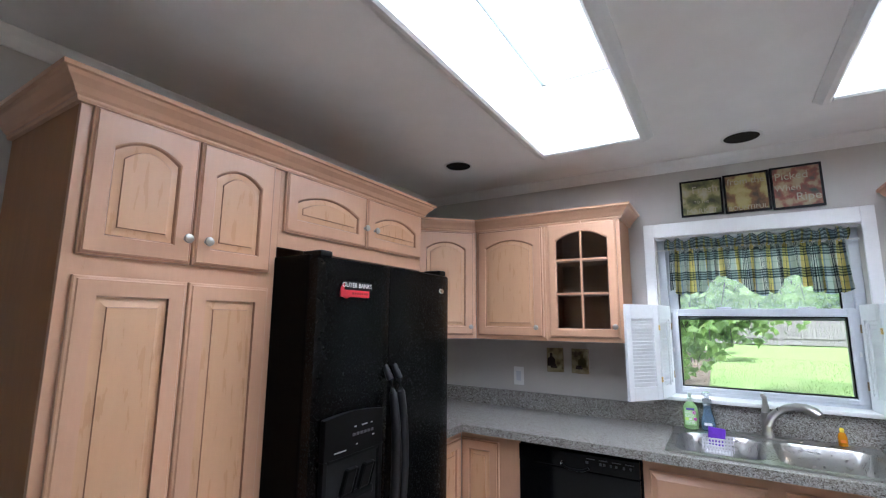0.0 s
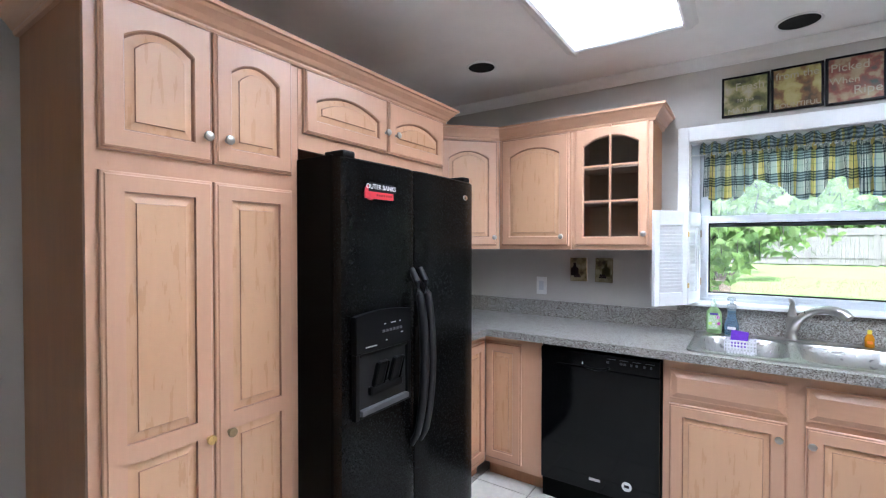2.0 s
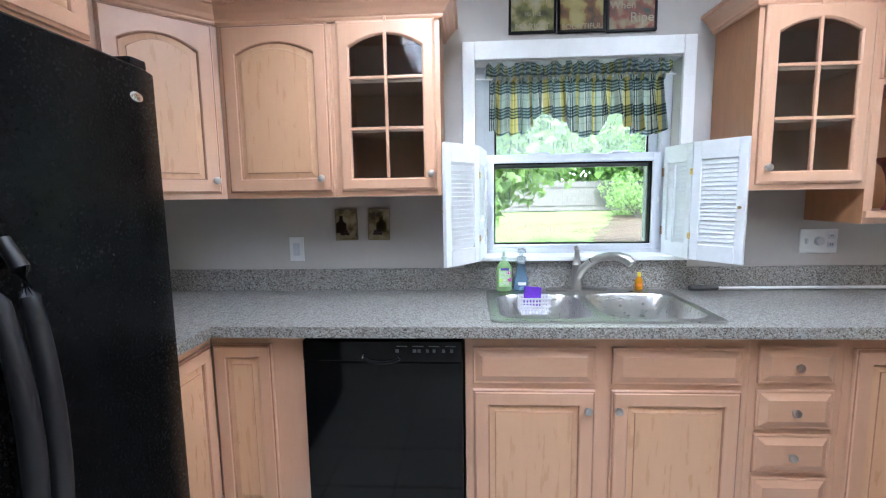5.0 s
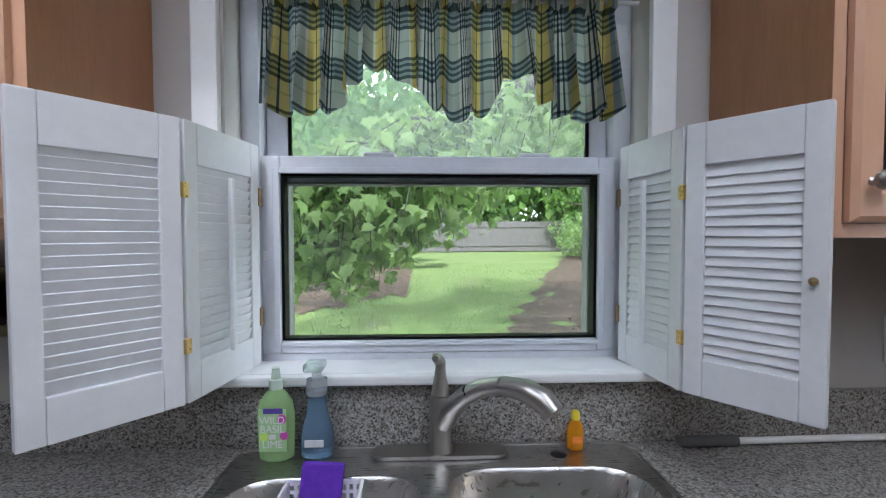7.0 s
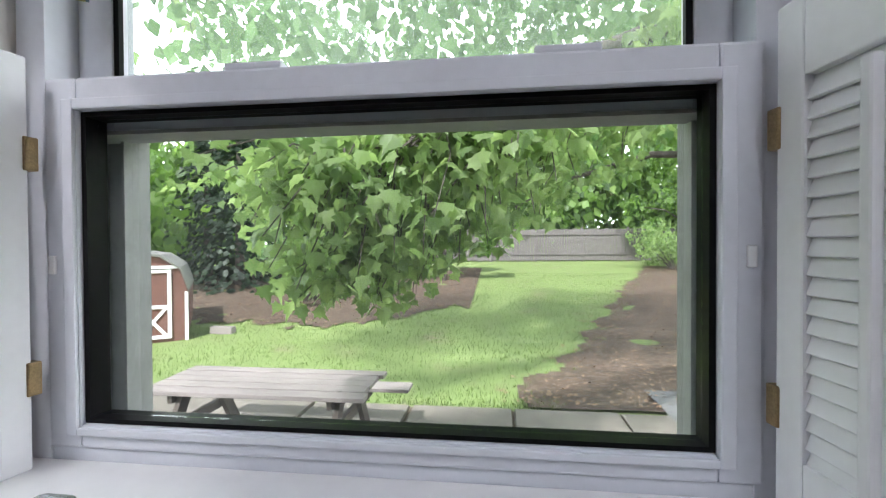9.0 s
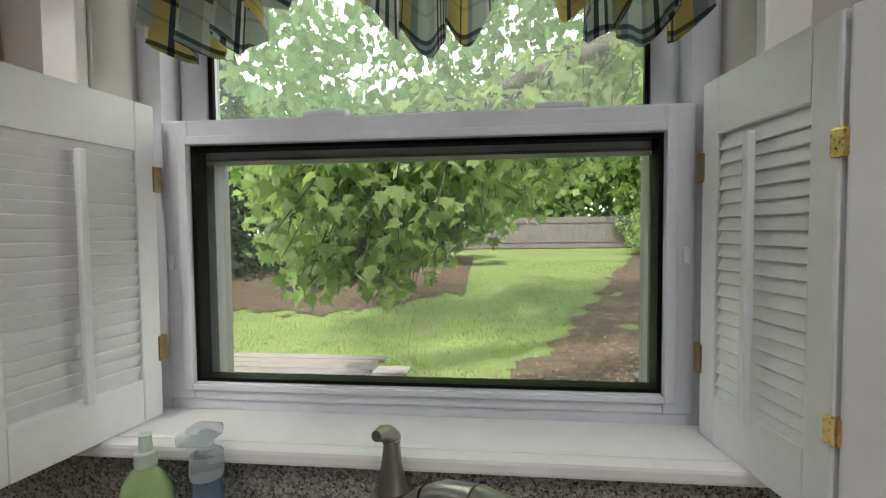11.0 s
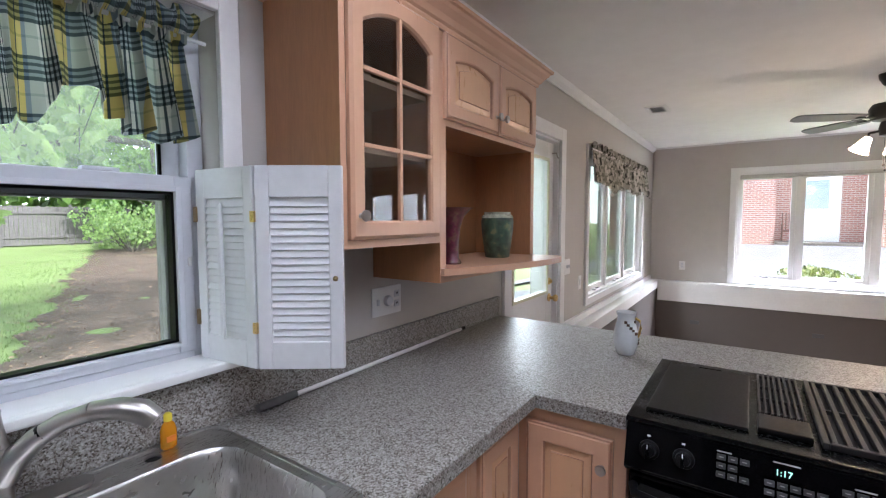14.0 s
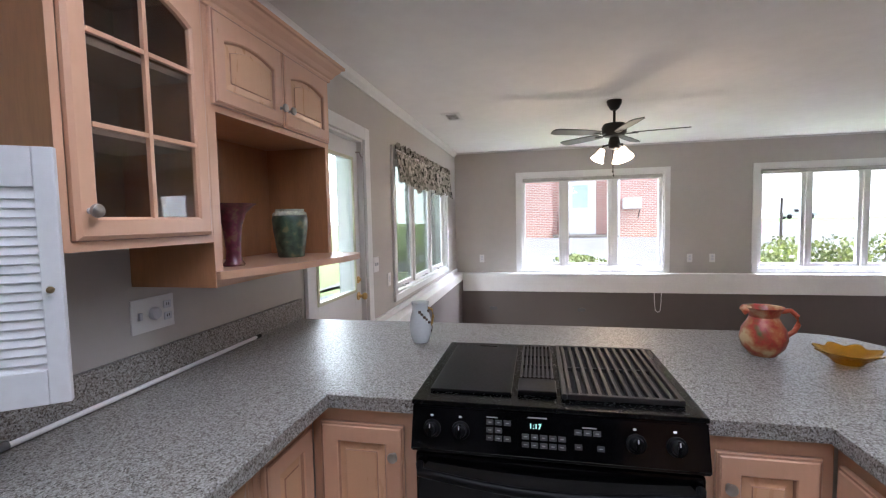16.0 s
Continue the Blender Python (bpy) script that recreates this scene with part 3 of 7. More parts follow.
cabinet("drawer_cabinet", "pickled maple base cabinet with a stack of four drawers", BASE @ pose(0.772, 0, 0), 0.325, 0.56, 0.0, 0.868, [
    dict(x0=0.028, x1=0.296, z0=a, z1=b, kind="drawer", knob=(0.152, (a + b) / 2)) for a, b in ((0.684, 0.822), (0.510, 0.658), (0.340, 0.488), (0.125, 0.320))], plinth=0.09)
cabinet("corner_base_cabinet", "pickled maple corner base cabinet with a closed door", BASE @ pose(1.098, 0, 0), 0.30, 0.56, 0.0, 0.868, [
    dict(x0=0.03, x1=0.272, z0=0.125, z1=0.815)], plinth=0.09)
cabinet("corner_base_cabinet", "narrow pickled maple corner base door beside the dishwasher", BASE @ pose(-1.234, 0, 0), 0.361, 0.56, 0.0, 0.868, [
    dict(x0=0.006, x1=0.240, z0=0.125, z1=0.825, rail=0.05)], plinth=0.09)
cabinet("corner_base_cabinet", "pickled maple corner base door by the refrigerator", pose(-1.236, 2.0, 0, 0, 0, 90), 0.372, 0.55, 0.0, 0.868, [
    dict(x0=0.03, x1=0.345, z0=0.125, z1=0.825, rail=0.05)], plinth=0.09)
PEN = pose(1.40, 2.372, 0, 0, 0, -90)
cabinet("peninsula_cabinet", "pickled maple base cabinet beside the range, closed door", PEN @ pose(0.0, 0, 0), 0.335, 0.60, 0.0, 0.868, [
    dict(x0=0.032, x1=0.300, z0=0.125, z1=0.82, knob=(0.272, 0.735))], plinth=0.09)
cabinet("peninsula_cabinet", "pickled maple base cabinet beside the range, closed door", pose(1.40, 1.252, 0, 0, 0, -90), 0.292, 0.60, 0.0, 0.868, [
    dict(x0=0.022, x1=0.262, z0=0.125, z1=0.82, knob=(0.05, 0.735))], plinth=0.09)
cabinet("return_cabinet", "pickled maple base cabinet of the return counter, closed doors", pose(1.395, 0.955, 0, 0, 0, 180), 0.74, 0.49, 0.0, 0.868, [
    dict(x0=0.03, x1=0.35, z0=0.125, z1=0.82, knob=(0.325, 0.735)), dict(x0=0.37, x1=0.71, z0=0.125, z1=0.82, knob=(0.395, 0.735))], plinth=0.09)
structure("peninsula_back", boxed(2.02, 2.10, 0.50, 2.949, 0.0, 0.868), WALL_PAINT, "painted back of the peninsula")

# worktop
SINK = (-0.160, 0.694, 2.350, 2.925)
top = [(-1.19, 1.995), (-1.19, 2.305), (1.372, 2.305), (1.372, 2.036), (1.952, 2.036), (1.952, 1.254), (1.372, 1.254), (1.372, 0.982), (0.63, 0.982), (0.63, 0.36), (2.03, 0.36), (2.15, 0.375), (2.25, 0.42), (2.315, 0.49), (2.345, 0.60), (2.345, 2.95), (-1.885, 2.95), (-1.885, 1.995)]
hole = [(SINK[0] + 0.02, SINK[2] + 0.02), (SINK[1] - 0.02, SINK[2] + 0.02), (SINK[1] - 0.02, SINK[3] - 0.02), (SINK[0] + 0.02, SINK[3] - 0.02)]
worktop = tagged(linked("worktop", plate(top, [hole], 0.869, 0.91), COUNTER), "grey-brown speckled laminate worktop with square edge", "counter")
for x0, x1, y0, y1 in ((-1.189, 1.3715, 2.3025, 2.3046), (1.3696, 1.3717, 2.037, 2.3024), (1.3696, 1.3717, 0.983, 1.253), (0.631, 1.3695, 0.9822, 0.9843)):
    part("edge_band", boxed(x0, x1, y0, y1, 0.8692, 0.9094), COUNTER, worktop)
bm = boxed(-1.885, 2.345, 2.931, 2.9505, 0.9105, 1.020, 0.002)
tagged(linked("backsplash", bm, COUNTER), "speckled laminate upstand behind the worktop", "backsplash")
part("raised_strip", boxed(-0.262, 0.80, 2.9315, 2.9503, 1.0203, 1.0558), COUNTER, bpy.data.objects["backsplash"])


# ---- kitchen window ----
def lathe_part(name, prof, mat, parent, at, label="", seg=28, smooth=35):
    return part(name, lathe(prof, seg, at), mat, parent, label, smooth=smooth)


def ring(x0, x1, z0, z1, wx, wz, y0, y1, bevel=0.002, bottom=None):
    """A rectangular frame in the plane of the north wall."""
    bm = bmesh.new()
    b = wz if bottom is None else bottom
    boxed(x0, x0 + wx, y0, y1, z0, z1, bevel, bm)
    boxed(x1 - wx, x1, y0, y1, z0, z1, bevel, bm)
    boxed(x0 + wx, x1 - wx, y0, y1, z1 - wz, z1, bevel, bm)
    if b:
        boxed(x0 + wx, x1 - wx, y0, y1, z0, z0 + b, bevel, bm)
    return bm


def writing(name, text, size, mat, parent, m, label=""):
    """Raised lettering as a flat mesh, centred on its pose, reading along local x."""
    cu = bpy.data.curves.new(name, "FONT")
    cu.body, cu.size, cu.align_x, cu.align_y, cu.extrude = text, size, "CENTER", "CENTER", 0.0004
    tmp = bpy.data.objects.new("lettering", cu)
    scene.collection.objects.link(tmp)
    bpy.context.view_layer.update()
    me = bpy.data.meshes.new_from_object(tmp.evaluated_get(bpy.context.evaluated_depsgraph_get()))
    bpy.data.objects.remove(tmp)
    bm = bmesh.new()
    bm.from_mesh(me)
    bpy.data.meshes.remove(me)
    return part(name, bm, mat, parent, label, m=m @ pose(0, 0, 0, 90))


ALU = material("weathered_aluminium", (0.30, 0.30, 0.295), 0.5, 0.15, vary=0.15, scale=25)
win = structure("window_1", ring(-0.262, 0.800, 1.0785, 2.083, 0.056, 0.083, 2.929, 2.9505, 0.004, 0), TRIM, "white painted casing of the kitchen window")
part("jamb", ring(-0.1999, 0.7449, 1.0551, 1.9999, 0.042, 0.02, 3.038, 3.17, 0.001, 0.001), VINYL, win)
part("storm_liner", ring(-0.1575, 0.7025, 1.058, 1.514, 0.005, 0.005, 3.0765, 3.127, 0), ALU, win, "grey metal liner between sash and storm window")
part("head_liner", boxed(-0.1999, 0.7449, 2.952, 3.037, 1.994, 1.9999), TRIM, win)
part("window_sill", boxed(-0.199, 0.744, 2.929, 3.0385, 1.0565, 1.0782, 0.006), TRIM, win, "white painted window stool")
part("stool_nosing", boxed(-0.262, 0.80, 2.902, 2.9285, 1.0562, 1.0778, 0.006), TRIM, win)
part("apron_board", boxed(-0.157, 0.712, 3.040, 3.10, 1.0650, 1.0935, 0.002), VINYL, win)
sash = part("lower_sash", ring(-0.157, 0.712, 1.094, 1.573, 0.046, 0.042, 3.035, 3.075, 0.004, 0.030), VINYL, win, "white vinyl lower sash")
part("inner_bead", ring(-0.127, 0.682, 1.112, 1.545, 0.016, 0.014, 3.029, 3.0345, 0.002, 0.010), VINYL, sash)
part("gasket", ring(-0.1105, 0.6655, 1.1245, 1.5305, 0.007, 0.006, 3.042, 3.074, 0), BLACK_MATT, sash, "black rubber glazing gasket")
part("pane", boxed(-0.1034, 0.6584, 3.058, 3.062, 1.1307, 1.5243), CLEAR, sash).visible_shadow = False
for x in (0.09, 0.47):
    part("sash_lift", boxed(x, x + 0.075, 3.04, 3.07, 1.5735, 1.583, 0.003), VINYL, sash, "vinyl tilt latch")
for x, z in ((-0.150, 1.32), (0.692, 1.33)):
    part("sash_stop", boxed(x, x + 0.010, 3.030, 3.0345, z, z + 0.024, 0.002), TRIM, sash)
upper = part("upper_sash", ring(-0.157, 0.712, 1.515, 1.979, 0.052, 0.045, 3.085, 3.125, 0.003), VINYL, win, "white vinyl upper sash")
part("gasket", ring(-0.1045, 0.6595, 1.561, 1.9335, 0.008, 0.008, 3.088, 3.096, 0), BLACK_MATT, upper)
part("pane", boxed(-0.097, 0.652, 3.104, 3.108, 1.563, 1.932), DUSTY, upper).visible_shadow = False
part("storm_frame", ring(-0.157, 0.712, 1.0565, 1.548, 0.041, 0.024, 3.128, 3.165, 0.002, 0.034), ALU, win, "grey metal storm window frame")
part("storm_track", ring(-0.118, 0.673, 1.072, 1.530, 0.005, 0.008, 3.112, 3.1275, 0.001, 0), ALU, win)
SCREEN = bpy.data.materials.new("insect_screen")
SCREEN.use_nodes = True
sn, sl = SCREEN.node_tree.nodes, SCREEN.node_tree.links
st, sd, sm, sw, sv, sa, sb = (sn.new(k) for k in ("ShaderNodeBsdfTransparent", "ShaderNodeBsdfDiffuse", "ShaderNodeMixShader", "ShaderNodeTexWave", "ShaderNodeTexWave", "ShaderNodeTexCoord", "ShaderNodeMath"))
sd.inputs[0].default_value = (0.34, 0.34, 0.34, 1)
for w, way in ((sw, "X"), (sv, "Z")):
    w.bands_direction = way
    w.inputs["Scale"].default_value = 125
    sl.new(sa.outputs["Object"], w.inputs["Vector"])
sb.operation = "MAXIMUM"
sl.new(sw.outputs["Fac"], sb.inputs[0])
sl.new(sv.outputs["Fac"], sb.inputs[1])
sc = sn.new("ShaderNodeMath")
sc.operation = "MULTIPLY"
sc.inputs[1].default_value = 0.10
sl.new(sb.outputs[0], sc.inputs[0])
sl.new(sc.outputs[0], sm.inputs[0])
sl.new(st.outputs[0], sm.inputs[1])
sl.new(sd.outputs[0], sm.inputs[2])
sl.new(sm.outputs[0], sn["Material Output"].inputs[0])
part("insect_screen", boxed(-0.115, 0.670, 3.140, 3.1405, 1.09, 1.522), SCREEN, win, "fine grey insect screen")


# folding louvred shutters on the window jambs
def shutter_leaf(name, a, b, tilt_side=None, group_parent=None):
    """One leaf from hinge edge a to free edge b (plan points), with louvres; rod: True shows the tilt rod."""
    a, b = Vector((*a, 0)), Vector((*b, 0))
    w = (b - a).length
    ang = math.degrees(math.atan2((b - a).y, (b - a).x))
    m = pose(a.x, a.y, 0, 0, 0, ang)
    z0, z1, st, tk = 1.0785, 1.590, 0.036, 0.0095
    leaf = part("leaf", boxed(0.001, st, -tk, tk, z0, z1, 0.003), SHUTTER, group_parent, m=m)
    part("stile", boxed(w - st, w - 0.001, -tk, tk, z0, z1, 0.003), SHUTTER, leaf, m=m)
    part("rail", boxed(st, w - st, -tk, tk, z0, z0 + 0.070, 0.002), SHUTTER, leaf, m=m)
    part("rail", boxed(st, w - st, -tk, tk, z1 - 0.078, z1, 0.002), SHUTTER, leaf, m=m)
    n = 20
    lo, hi = z0 + 0.070, z1 - 0.078
    for i in range(n):
        z = lo + (i + 0.5) * (hi - lo) / n
        bm = boxed(st - 0.002, w - st + 0.002, -0.0150, 0.0150, -0.0022, 0.0022, 0.0012)
        bm.transform(pose(0, 0, z, tilt_side or 60))
        part("louvre", bm, SHUTTER, leaf, m=m)
    return leaf, m, w


def shutter(name, plan, flip, label):
    ob = thing(name, (plan[1][0], plan[1][1], 1.0785), label, "shutter", "window shutters")
    l1, m1, w1 = shutter_leaf(name, plan[0], plan[1], flip, ob)
    l2, m2, w2 = shutter_leaf(name, plan[1], plan[2], flip, ob)
    side = -1 if flip < 0 else 1
    part("tilt_rod", boxed(w1 / 2 - 0.006, w1 / 2 + 0.006, 0.014, 0.024, 1.145, 1.50, 0.003) if plan[0][0] < 0.2 else boxed(w1 / 2 - 0.006, w1 / 2 + 0.006, -0.024, -0.014, 1.145, 1.50, 0.003), SHUTTER, l1, m=m1)
    for mm, x in ((m1, 0.0), (m1, w1)):
        for z in (1.17, 1.45):
            part("hinge", boxed(x - 0.009, x + 0.007, -0.0125, 0.0125, z, z + (0.042 if x == 0 else 0.028), 0.002), OLD_BRASS if x == 0 else BRASS, l1 if x == 0 else l2, "small brass butt hinge", m=mm)
    part("knob", lathe([(0.004, 0), (0.004, 0.008), (0.007, 0.012), (0.006, 0.016), (0.001, 0.018)], 14), OLD_BRASS, l2, m=m2 @ pose(w2 - 0.018, -0.009, 1.31, 90))
    return ob


shutter("folding_shutter", ((-0.158, 3.010), (-0.197, 2.758), (-0.338, 2.580)), 70, "white painted folding louvred shutter, opened beside the window")
shutter("folding_shutter", ((0.716, 3.010), (0.740, 2.785), (0.868, 2.610)), 70, "white painted folding louvred shutter, opened beside the window")

# valance
PLAID = bpy.data.materials.new("plaid_cotton")
PLAID.use_nodes = True
pn, pl = PLAID.node_tree.nodes, PLAID.node_tree.links
pb = pn["Principled BSDF"]
pb.inputs["Roughness"].default_value = 0.9
puv, psep = pn.new("ShaderNodeUVMap"), pn.new("ShaderNodeSeparateXYZ")
pl.new(puv.outputs[0], psep.inputs[0])


def plaid_ramp(axis, period, stops):
    """Woven stripes across one axis of the cloth, repeating every period metres."""
    d, f, r = pn.new("ShaderNodeMath"), pn.new("ShaderNodeMath"), pn.new("ShaderNodeValToRGB")
    d.operation, f.operation = "DIVIDE", "FRACT"
    d.inputs[1].default_value = period
    pl.new(psep.outputs[axis], d.inputs[0])
    pl.new(d.outputs[0], f.inputs[0])
    pl.new(f.outputs[0], r.inputs[0])
    r.color_ramp.interpolation = "CONSTANT"
    e = r.color_ramp.elements
    e[0].position, e[0].color = 0.0, (*stops[0][1], 1)
    e[1].position, e[1].color = stops[1][0], (*stops[1][1], 1)
    for p, c in stops[2:]:
        e.new(p).color = (*c, 1)
    return r


YEL, BLU, WHI, NAV, SAGE = (0.58, 0.48, 0.17), (0.22, 0.28, 0.32), (0.62, 0.64, 0.60), (0.055, 0.08, 0.09), (0.42, 0.47, 0.43)
warp = plaid_ramp(0, 0.150, [(0, NAV), (0.025, WHI), (0.06, NAV), (0.085, WHI), (0.12, NAV), (0.145, WHI), (0.18, NAV), (0.205, SAGE), (0.40, WHI), (0.44, YEL), (0.60, NAV), (0.62, YEL), (0.70, BLU), (0.76, SAGE), (0.95, WHI)])
DK, LT = (0.16, 0.21, 0.24), (1.0, 1.0, 0.98)
weft = plaid_ramp(1, 0.118, [(0, LT), (0.30, DK), (0.36, (0.62, 0.70, 0.76)), (0.42, DK), (0.48, (0.62, 0.70, 0.76)), (0.54, DK), (0.60, (0.62, 0.70, 0.76)), (0.66, DK), (0.73, LT), (0.95, (0.75, 0.80, 0.78))])
pm2 = pn.new("ShaderNodeMix")
pm2.data_type = "RGBA"
pm2.blend_type = "MULTIPLY"
pm2.inputs["Factor"].default_value = 1.0
pl.new(warp.outputs[0], pm2.inputs["A"])
pl.new(weft.outputs[0], pm2.inputs["B"])
pl.new(pm2.outputs["Result"], pb.inputs["Base Color"])
ptr, pmx = pn.new("ShaderNodeBsdfTranslucent"), pn.new("ShaderNodeMixShader")
pl.new(pm2.outputs["Result"], ptr.inputs[0])
pmx.inputs[0].default_value = 0.42
pl.new(pb.outputs[0], pmx.inputs[1])
pl.new(ptr.outputs[0], pmx.inputs[2])
pl.new(pmx.outputs[0], pn["Material Output"].inputs[0])


def valance_cloth(width, top, heading, bottom, folds, depth, full=1.7, seed=3):
    """Gathered cloth hung on a rod: local x along the rod, y out of the wall is negative; bottom(u) gives the hem's height."""
    rnd = random.Random(seed)
    bm = bmesh.new()
    uv = bm.loops.layers.uv.new("UVMap")
    nu, nv = folds * 14, 26
    ph = [rnd.uniform(-0.9, 0.9) for _ in range(folds + 2)]
    amp = [rnd.uniform(0.55, 1.2) for _ in range(folds + 2)]
    grid = []
    for i in range(nu + 1):
        u = i / nu
        k = min(int(u * folds), folds - 1)
        f = u * folds - k
        a = amp[k] * (1 - f) + amp[k + 1] * f
        p = ph[k] * (1 - f) + ph[k + 1] * f
        col = []
        hem = bottom(u) + 0.008 * math.sin(u * folds * math.tau + p)
        for j in range(nv + 1):
            v = j / nv
            z = top + (hem - top) * v
            under = max(0.0, (top - heading - z) / (top - heading - hem)) if z < top - heading else 0.0
            gather = 0.35 + 0.9 * under if z < top - heading else 0.30 + 0.12 * math.sin(u * folds * 9 + p * 3)
            ang = (u + 0.022 * math.sin(9 * u + 1 + seed) + 0.010 * math.sin(23 * u)) * folds * math.tau + p
            y = -depth * a * gather * (0.55 * math.sin(ang) + 0.25 * math.sin(2.3 * ang + p)) - 0.02 - 0.035 * under
            if z >= top - heading:
                y += 0.015 * math.sin(u * folds * 17.0 + 5 * v) + 0.008 * math.sin(u * folds * 33 + 9 * v) - 0.008
                z += 0.014 * math.sin(u * folds * 11 + p * 4) * (1 - v * 2)
            x = (u - 0.5) * width + 0.010 * a * gather * math.cos(ang)
            col.append((bm.verts.new((x, y, z)), u * width * full, v * (top - hem)))
        grid.append(col)
    for i in range(nu):
        for j in range(nv):
            q = (grid[i][j], grid[i + 1][j], grid[i + 1][j + 1], grid[i][j + 1])
            face = bm.faces.new([t[0] for t in q])
            for lp, t in zip(face.loops, q):
                lp[uv].uv = (t[1], t[2])
    return bm


def scallops(u):
    """The hem of the kitchen valance: three lobes with two high notches."""
    lobes = ((0.0, 1.690), (0.08, 1.668), (0.20, 1.670), (0.235, 1.695), (0.275, 1.758), (0.33, 1.764), (0.40, 1.735), (0.455, 1.712), (0.50, 1.664), (0.56, 1.655), (0.62, 1.664), (0.655, 1.700), (0.675, 1.748), (0.73, 1.752), (0.755, 1.728), (0.79, 1.690), (0.86, 1.664), (0.94, 1.658), (1.0, 1.672))
    for (a, za), (b, zb) in zip(lobes, lobes[1:]):
        if u <= b:
            t = (u - a) / (b - a)
            return za + (zb - za) * (t * t * (3 - 2 * t))
    return lobes[-1][1]


val = thing("valance", (0.272, 2.945, 1.96), "gathered blue, green and yellow plaid cotton valance", "curtain")
part("cloth", valance_cloth(0.81, 1.950, 0.035, scallops, 14, 0.056, 2.0), PLAID, val, m=pose(0.272, 3.018, -0.006), smooth=60)
part("curtain_rod", tube([(-0.198, 3.000, 1.928), (0.743, 3.000, 1.928)], 0.005), TRIM, val)



def ruffle(width, z0, z1, seed):
    """The crumpled gathered heading that stands above the rod pocket."""
    rnd = random.Random(seed)
    bm = bmesh.new()
    uv = bm.loops.layers.uv.new("UVMap")
    nu, nv = 150, 8
    off = [(rnd.uniform(-1, 1), rnd.uniform(-1, 1), rnd.uniform(-1, 1)) for _ in range(nu + 1)]
    grid = []
    for i in range(nu + 1):
        u = i / nu
        wave = math.sin(u * 71 + 2.6 * math.sin(u * 19)) + 0.8 * math.sin(u * 163 + 1.0)
        top = z1 + 0.008 * (u - 0.5) + 0.015 * math.sin(u * 61 + 3 * math.sin(u * 13)) + 0.004 * off[i][0]
        col = []
        for j in range(nv + 1):
            v = j / nv
            puff = math.sin(math.pi * min(1.0, v * 1.05)) ** 0.7
            y = -0.014 - 0.022 * puff * (1 + 0.65 * wave) + 0.002 * off[i][1] * puff
            x = (u - 0.5) * width + 0.006 * wave * (v - 0.3)
            col.append((bm.verts.new((x, y, z0 + (top - z0) * v)), u * width * 4.0, 0.03 + v * 0.055))
        grid.append(col)
    for i in range(nu):
        for j in range(nv):
            q = (grid[i][j], grid[i + 1][j], grid[i + 1][j + 1], grid[i][j + 1])
            face = bm.faces.new([t[0] for t in q])
            for lp, t in zip(face.loops, q):
                lp[uv].uv = (t[1], t[2])
    return bm


part("heading_ruffle", ruffle(0.85, 1.925, 1.990, 4), PLAID, val, m=pose(0.272, 2.988, 0), smooth=60)

# ---- pictures, wall plates ----
def picture(name, x0, x1, z0, z1, label, paint, words, frame_mat=BLACK_MATT, fw=0.011, tilt=0.0):
    ob = thing(name, ((x0 + x1) / 2, 2.945, z0), label, "picture", "wall plaques")
    m = Matrix.Translation(((x0 + x1) / 2, 0, (z0 + z1) / 2)) @ pose(0, 0, 0, 0, tilt, 0) @ Matrix.Translation((-(x0 + x1) / 2, 0, -(z0 + z1) / 2))
    part("frame", ring(x0, x1, z0, z1, fw, fw, 2.936, 2.950, 0.001), frame_mat, ob, m=m)
    part("painted_panel", boxed(x0 + fw, x1 - fw, 2.940, 2.9495, z0 + fw, z1 - fw), paint, ob, m=m)
    for text, size, dx, z in words:
        writing("lettering", text, size, CREAM, ob, m @ pose((x0 + x1) / 2 + dx, 2.9395, z))
    return ob


def painted(name, low, mid, high, fruit, scale=14):
    """A country still life: ground, fruit and sky blotches."""
    mt = material(name, mid, 0.5, vary=0.2, scale=20)
    n, l = mt.node_tree.nodes, mt.node_tree.links
    tc, no, ra = n.new("ShaderNodeTexCoord"), n.new("ShaderNodeTexNoise"), n.new("ShaderNodeValToRGB")
    no.inputs["Scale"].default_value, no.inputs["Detail"].default_value = scale, 6
    l.new(tc.outputs["Object"], no.inputs["Vector"])
    e = ra.color_ramp.elements
    e[0].position, e[0].color = 0.34, (*low, 1)
    e[1].position, e[1].color = 0.66, (*high, 1)
    e.new(0.47).color = (*fruit, 1)
    e.new(0.55).color = (*mid, 1)
    l.new(no.outputs["Fac"], ra.inputs[0])
    l.new(ra.outputs[0], n["Principled BSDF"].inputs["Base Color"])
    return mt


CREAM = material("cream_lettering", (0.40, 0.36, 0.26), 0.6)
P1 = painted("still_life_green", (0.05, 0.055, 0.025), (0.34, 0.30, 0.14), (0.42, 0.38, 0.27), (0.16, 0.16, 0.05))
P2 = painted("still_life_gold", (0.06, 0.04, 0.02), (0.36, 0.30, 0.10), (0.42, 0.36, 0.15), (0.20, 0.10, 0.035))
P3 = painted("still_life_red", (0.03, 0.055, 0.04), (0.32, 0.23, 0.13), (0.38, 0.30, 0.18), (0.22, 0.06, 0.035))
picture("sign_picture", -0.047, 0.169, 2.112, 2.330, "black-framed plaque with painted produce and words Fresh to Market", P1, [("Fresh", 0.060, 0.02, 2.268), ("TO THE", 0.022, 0.0, 2.195), ("MARKET", 0.042, 0.0, 2.140)])
